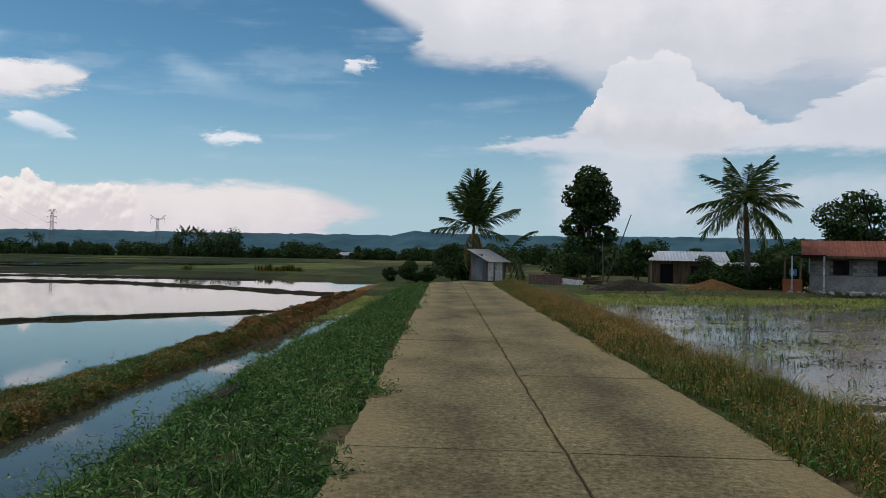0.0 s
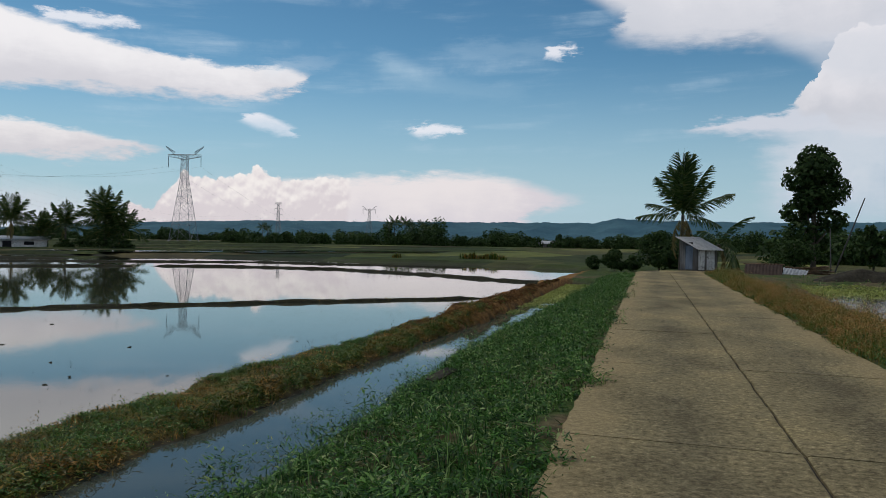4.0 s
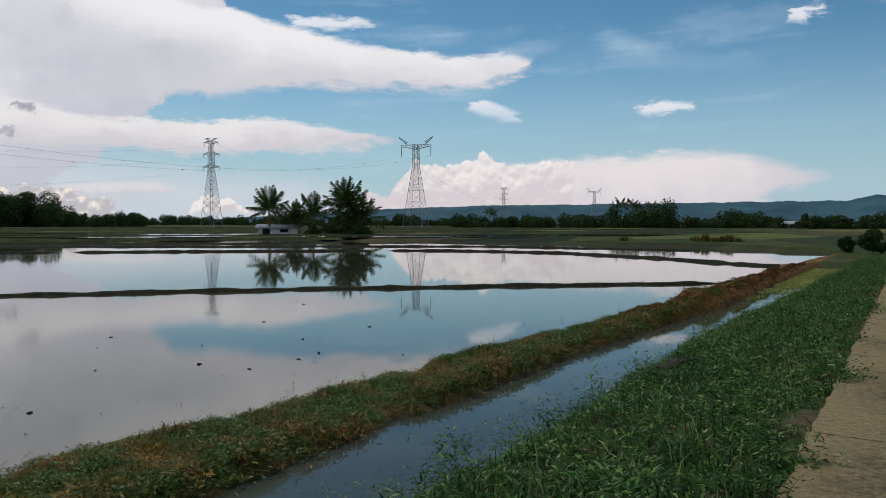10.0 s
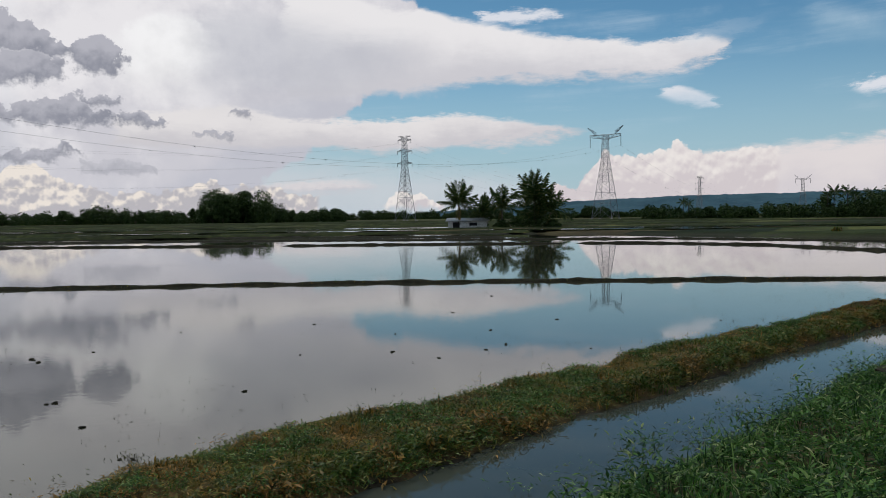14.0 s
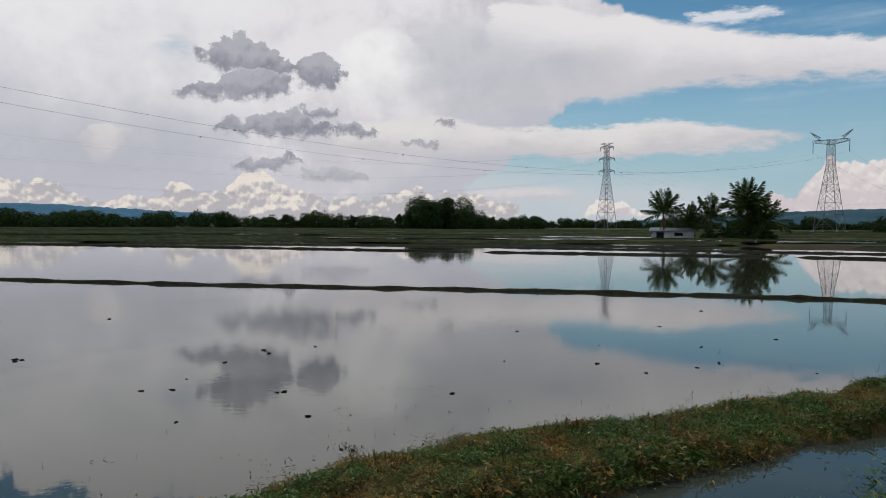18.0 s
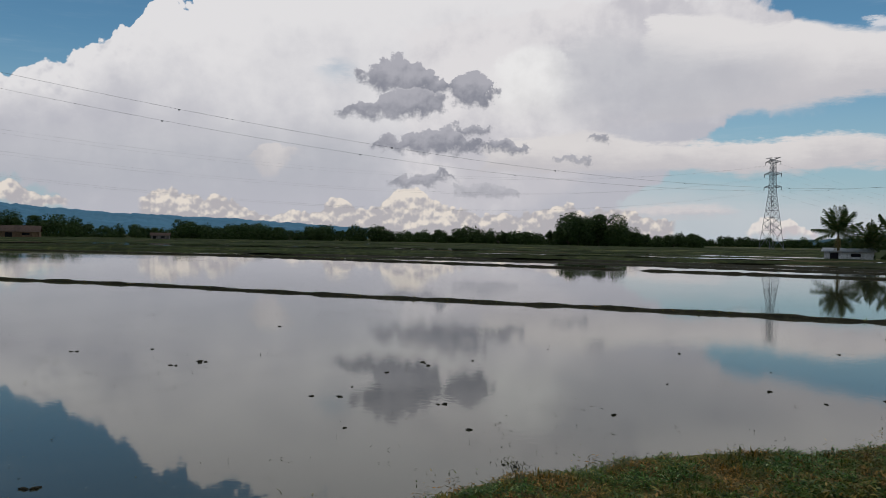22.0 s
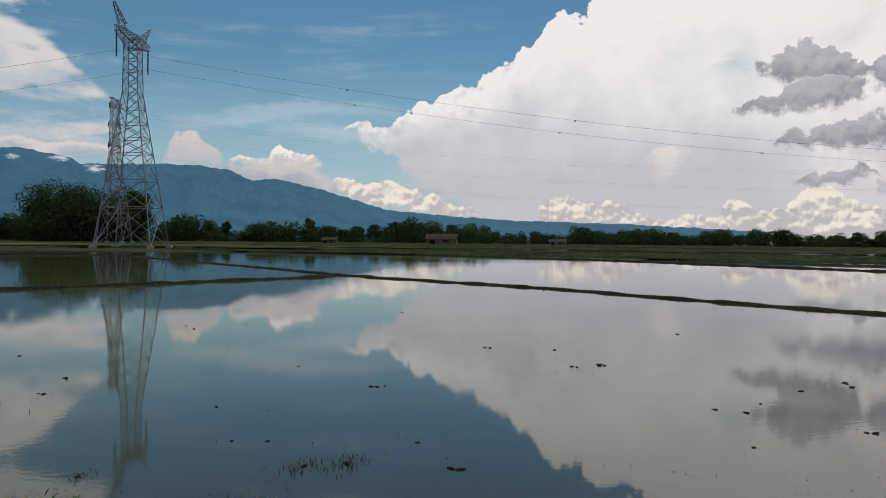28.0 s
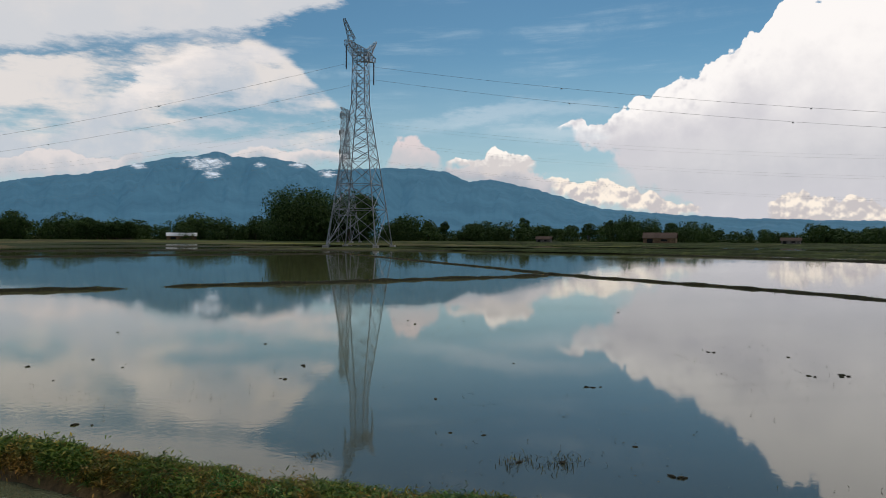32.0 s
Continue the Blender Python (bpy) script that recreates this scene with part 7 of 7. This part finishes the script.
bush(5.8, 56.0, -0.2, 2.3, 1.4, 106, "dark bush beside the lumber pile", 1900, 0.11)
bush(14.5, 47.1, -0.1, 1.7, 1.3, 107, "dark low bush under the coconut palm", 1900, 0.11)
bush(16.1, 47.6, -0.1, 1.6, 1.4, 108, "dark shrub between the palm and the house", 1900, 0.11)
bush(17.3, 47.2, -0.1, 1.9, 1.5, 109, "dense dark shrub beside the house awning", 2100, 0.11)
bush(15.2, 56.3, -0.1, 2.1, 1.2, 110, "dark shrub in front of the tin-roofed house", 1900, 0.11)
broad_tree("sapling", 10.0, 53.4, -0.2, 3.0, 1.0, 111, 700, 0.17, "slender light green sapling beside the road", 0.25, "tall", cat="tree")
for k, px in enumerate(((-32.7, 82.0), (-25.4, 84.6), (-24.5, 84.9), (-23.7, 85.1), (-22.9, 85.3), (-22.2, 85.5), (-21.4, 85.7))):
    rr = np.random.RandomState(120 + k)
    ob = blades("reed_clump", px[0] + rr.normal(0, 0.24, 120), px[1] + rr.normal(0, 0.2, 120), np.full(120, -0.5), (0.75 + 0.2 * (k % 3)) * rr.uniform(0.5, 1.0, 120), 0.07, 0.35, M["leaf_dim"], "", 120 + k)
    for key in ("kind", "category", "label"):
        if key in ob:
            del ob[key]
    tagged(ob, "upright green reeds at the far paddy edge", "reeds", "reeds at the paddy edge")
palm("coconut_palm", 0.9, 57.8, -0.2, 1.9, 9, 3.0, 131, "short palm with long drooping fronds behind the hut", (0.3, 0), "roadside palms", 0.0, pairs=44, arch=1.35, tight=0.5)


def rod(name, a, b, r, mat, label, cat):
    bm = bmesh.new()
    tube(bm, [a, Vector(a).lerp(Vector(b), 0.5), b], [r, r * 0.85, r * 0.6], 6)
    return tagged(link_mesh(name, bm, mat), label, cat)


rod("leaning_pole", (8.5, 57.7, -0.2), (10.2, 57.4, 4.9), 0.06, M["plank"], "long bare bamboo pole leaning over the road", "pole")
rod("bamboo_pole", (8.6, 59.7, -0.2), (8.5, 59.7, 2.9), 0.05, M["plank"], "short upright bamboo pole beside the tree", "pole")
rod("leaning_pole", (23.2, 46.8, -0.1), (21.9, 47.4, 5.6), 0.07, M["dark"], "dark leaning pole behind the block house", "pole")

# collapsed lean-to with tin sheets, and a stack of timber
lean = empty("lean_to", 2.4, 48.2, -0.12, -8)
tagged(lean, "collapsed low lean-to with a dark tin sheet roof", "shelter")
for s in (0, 1):
    r_ = part("roof_sheet", ribbed(2.0, 1.0), M["faded"], lean)
    r_.matrix_local = pose(0.0, -0.8, 0.08, 38, 0, 0) if s == 0 else pose(2.0, 0.85, 0.08, 0, 0, 180) @ pose(0, 0, 0, 38, 0, 0)
bm = bmesh.new()
tube(bm, [(-0.1, 0, 0.70), (2.1, 0, 0.70)], 0.04, 6)
part("ridge_pole", bm, M["wood"], lean)
sheet_ob = link_mesh("tin_sheet", ribbed(1.5, 1.1), M["tin"])
sheet_ob.matrix_world = pose(4.1, 48.3, -0.05, 24, 6, -14)
tagged(sheet_ob, "bright loose tin sheet propped beside the lean-to", "roofing sheet")
pile = empty("lumber_pile", 6.0, 49.9, -0.15, -25)
tagged(pile, "untidy stack of brown timber beside the road", "lumber pile")
rg = random.Random(8)
for k in range(16):
    bm = bmesh.new()
    box(bm, -1.2, 1.2, -0.07, 0.07, -0.03, 0.03, None, 0.006)
    b_ = part("board", bm, M["wood"], pile)
    b_.matrix_local = pose(rg.uniform(-0.3, 0.3), rg.uniform(-0.5, 0.5), 0.06 + (k // 4) * 0.14 + rg.uniform(0, 0.05), rg.uniform(-6, 6), rg.uniform(-9, 9), rg.uniform(-18, 18))


def mound(name, x, y, z, rx, ry, h, turn, mat, label, seed):
    n, m = 36, 14
    v, f = [(0, 0, h)], []
    for i in range(1, m + 1):
        for k in range(n):
            q, a = i / m, 2 * math.pi * k / n
            wob = 1 + 0.18 * noise.noise((math.cos(a) * 1.5 + seed, math.sin(a) * 1.5, q))
            v.append((math.cos(a) * rx * q * wob, math.sin(a) * ry * q * wob, h * (1 - q ** 1.3) + 0.10 * h * noise.noise((math.cos(a) * q * 4, math.sin(a) * q * 4, seed)) - 0.2 * q))
    bm = bmesh.new()
    vs = [bm.verts.new(p) for p in v]
    for k in range(n):
        bm.faces.new((vs[0], vs[1 + k], vs[1 + (k + 1) % n]))
        for i in range(m - 1):
            a, b = 1 + i * n, 1 + (i + 1) * n
            bm.faces.new((vs[a + k], vs[b + k], vs[b + (k + 1) % n], vs[a + (k + 1) % n]))
    ob = link_mesh(name, bm, mat, None, "", True)
    ob.matrix_world = pose(x, y, z, 0, 0, turn)
    return tagged(ob, label, "soil heap")


mound("soil_mound", 12.6, 45.0, -0.16, 2.7, 1.2, 0.75, 10, M["soil"], "heap of orange-brown dug soil at the pond edge", 1)
mound("soil_mound", 7.6, 43.1, -0.25, 3.9, 1.1, 0.8, 12, M["mud"], "long dark spoil bank at the pond edge", 2)

# awning, sign and boards beside the block house
awn = empty("awning", 17.6, 44.4, -0.05, -21)
tagged(awn, "narrow dark awning on posts beside the block house", "awning")
bm = bmesh.new()
box(bm, -0.9, 0.9, -0.6, 1.6, 2.05, 2.12, None, 0.01)
part("roof", bm, M["dark"], awn)
for a in (-0.8, 0.8):
    bm = bmesh.new()
    box(bm, a - 0.05, a + 0.05, -0.55, -0.45, -0.1, 2.05, None, 0.008)
    part("post", bm, M["white"], awn)
stall = empty("stall", 16.7, 44.2, -0.05, -21)
tagged(stall, "small roadside stall with an orange board and a blue sign", "stall")
bm = bmesh.new()
box(bm, -0.5, 0.5, 0, 0.5, 0.0, 0.75, None, 0.01)
part("counter", bm, M["orange"], stall, "orange-brown counter board")
bm = bmesh.new()
box(bm, -0.16, 0.22, -0.02, 0.02, 0.95, 1.32, None, 0.01)
sg = part("sign", bm, M["blue"], stall, "square blue sign")
bm = bmesh.new()
box(bm, -0.02, 0.08, -0.03, -0.02, 1.05, 1.22)
part("emblem", bm, M["white"], sg)
bm = bmesh.new()
box(bm, -0.45, -0.35, 0.1, 0.2, 0.75, 1.9)
box(bm, 0.35, 0.45, 0.1, 0.2, 0.75, 1.9)
box(bm, -0.45, 0.45, 0.1, 0.2, 1.9, 2.0)
part("frame", bm, M["wood"], stall)
rg = random.Random(12)
for k in range(16):
    q = k / 15
    bm = bmesh.new()
    bmesh.ops.create_icosphere(bm, subdivisions=1, radius=rg.uniform(0.12, 0.3))
    for v in bm.verts:
        v.co *= rg.uniform(0.75, 1.15)
        v.co.z *= 0.7
    ob = link_mesh("stone", bm, M["block"])
    ob.matrix_world = pose(16.4 + 6.4 * q + rg.uniform(-0.3, 0.3), 44.0 - 1.2 * q + rg.uniform(-0.5, 0.4), -0.02, 0, 0, rg.uniform(0, 360))
    tagged(ob, "rough grey rubble stone in front of the house", "stone", "rubble by the house")


# ---- floating litter, tufts and stones ----
def litter_clump(name, x, y, r, seed, label):
    """A sodden lump of weed and mud lying on the water, with ragged edges."""
    rg = random.Random(seed)
    bm = bmesh.new()
    bmesh.ops.create_icosphere(bm, subdivisions=2, radius=r)
    for v in bm.verts:
        q = 1 + 0.9 * noise.noise(v.co * (2.2 / r) + Vector((seed, 0, 0))) + rg.uniform(-0.25, 0.25)
        v.co = Vector((v.co.x * q * 1.5, v.co.y * q * 0.8, v.co.z * q * 0.42))
    ob = link_mesh(name, bm, M["litter_lump"])
    ob.matrix_world = pose(x, y, WATER + 0.004, 0, 0, rg.uniform(0, 360))
    return tagged(ob, label, "plant litter", "clumps afloat in the paddy")


near_spots = ((-13.7, -5.8), (-10.2, -5.5), (-14.3, 3.7), (-11.0, 3.0), (-11.8, 1.7), (-12.5, 2.0), (-21.0, 1.4), (-15.5, -0.4), (-11.8, 7.2), (-17.2, -1.4), (-11.7, 19.6), (-10.1, 10.5), (-15.3, -0.4), (-15.0, -0.8), (-12.2, -3.9), (-12.3, -3.7), (-14.6, 3.7), (-11.0, 3.1), (-20.9, 1.4), (-17.1, -2.9), (-23.7, 2.7), (-19.6, -9.9), (-18.3, -10.7), (-19.0, -11.8))
far_spots = ((-11.5, -9.0), (-10.3, -8.5), (-13.3, -11.5), (-24.4, -6.9), (-8.7, -4.0), (-8.2, -1.7), (-8.6, -4.4), (-11.9, 1.3), (-14.7, 3.7), (-14.7, 4.7), (-9.9, 5.2), (-16.3, 16.3), (-15.1, -0.9), (-15.4, -0.3), (-9.9, 1.5), (-9.5, 3.0), (-10.0, 10.4), (-9.9, 9.8), (-11.6, 13.7), (-12.5, 9.8), (-13.7, 2.8), (-15.9, 6.8), (-14.9, 9.4), (-10.9, 8.5))
more_spots = ((-8.0, 2.9), (-8.9, -13.1), (-8.3, -11.5), (-13.0, -15.9), (-10.0, -12.8), (-11.4, -8.9), (-10.3, -8.4), (-9.7, -11.6), (-18.9, -11.3), (-6.6, -8.6), (-6.7, -8.4), (-17.1, -2.8), (-15.1, -0.8), (-12.2, -3.8), (-8.2, -1.6), (-9.1, -2.3), (-11.5, 11.5), (-8.7, 11.2), (-9.9, 8.7), (-16.3, 16.3), (-16.8, 13.2), (-14.2, 12.9), (-11.8, 7.2), (-8.9, 16.0))
for k, (x, y) in enumerate(near_spots + far_spots + more_spots):
    litter_clump("floating_weed_clump", x, y, 0.015 + 0.021 * ((k * 7) % 5) / 4, k, "dark rotting weed clump floating on the flooded paddy")


def tuft(x, y, seed, size, label):
    """A drowned grass tuft with roots and straw round it."""
    rg = np.random.RandomState(seed)
    t = empty("grass_tuft", x, y, WATER, 0)
    n = 150
    px, py = rg.normal(0, size * 0.4, n), rg.normal(0, size * 0.22, n)
    g = blades("foliage", px, py, np.full(n, -0.02), rg.uniform(0.01, 0.11, n) ** 1.2 * size / 0.4, 0.009, 1.9, M["drowned"], "", seed)
    g.parent = t
    for key in ("kind", "category", "label"):
        if key in g:
            del g[key]
    m = litter_clump("sodden_straw", 0, 0, size * 0.07, seed, "")
    for key in ("category", "label", "group"):
        if key in m:
            del m[key]
    m.parent = t
    m.matrix_local = pose(0, 0, 0.003)
    return tagged(t, label, "grass tuft", "drowned tufts")


tuft(-7.9, -3.2, 1, 0.45, "yellowed drowned grass tuft near the bank")
tuft(-8.1, -2.8, 2, 0.5, "ragged drowned grass tuft with straw in shallow water")
tuft(-7.0, -5.2, 3, 0.3, "small weed tuft standing in the paddy edge")
tuft(-7.9, 3.0, 4, 0.35, "small ragged weed tuft near the bank")
# fine specks drifting over the near paddy
rng = np.random.RandomState(77)
x, y = rng.uniform(-26, -6.5, 24000), rng.uniform(-22, 26, 24000)
k = (x < bank_edge(y) - 0.2) & (fbm(x, y, 7, 81) + 0.5 * fbm(x, y, 1.5, 82) > rng.uniform(-0.1, 1.0, len(x)))
weeds("floating_specks", x[k], y[k], np.full(k.sum(), WATER), np.full(k.sum(), 0.008), 0.042, M["litter"], "specks of straw and leaf drifting on the paddy", 83, 1)
# scum of weeds along the bank's water edge
y = rng.uniform(-10, 32, 3000)
x = bank_edge(y) - np.abs(rng.normal(0, 0.35, len(y)))
k = fbm(x, y, 1.8, 84) > 0.1
weeds("water_edge_weeds", x[k], y[k], np.full(k.sum(), WATER), np.full(k.sum(), 0.03), 0.05, M["leaf_dim"], "weeds straggling from the bank into the paddy", 85, 2)
# litter on the verge
bm = bmesh.new()
box(bm, -0.26, 0.26, -0.09, 0.09, -0.012, 0.012, None, 0.004)
ob = link_mesh("old_board", bm, M["mud"])
ob.matrix_world = pose(-3.47, 10.09, float(land(-3.47, 10.09)) + 0.07, 8, -10, 70)
tagged(ob, "dark broken board lying in the verge weeds", "board")
bm = bmesh.new()
bmesh.ops.create_icosphere(bm, subdivisions=2, radius=0.085)
for v in bm.verts:
    v.co *= 1 + 0.25 * noise.noise(v.co * 14)
ob = link_mesh("pale_stone", bm, M["white"], smooth=True)
ob.matrix_world = pose(-4.42, 9.75, float(land(-4.42, 9.75)) + 0.06)
tagged(ob, "pale stone lying at the brink of the ditch", "stone")
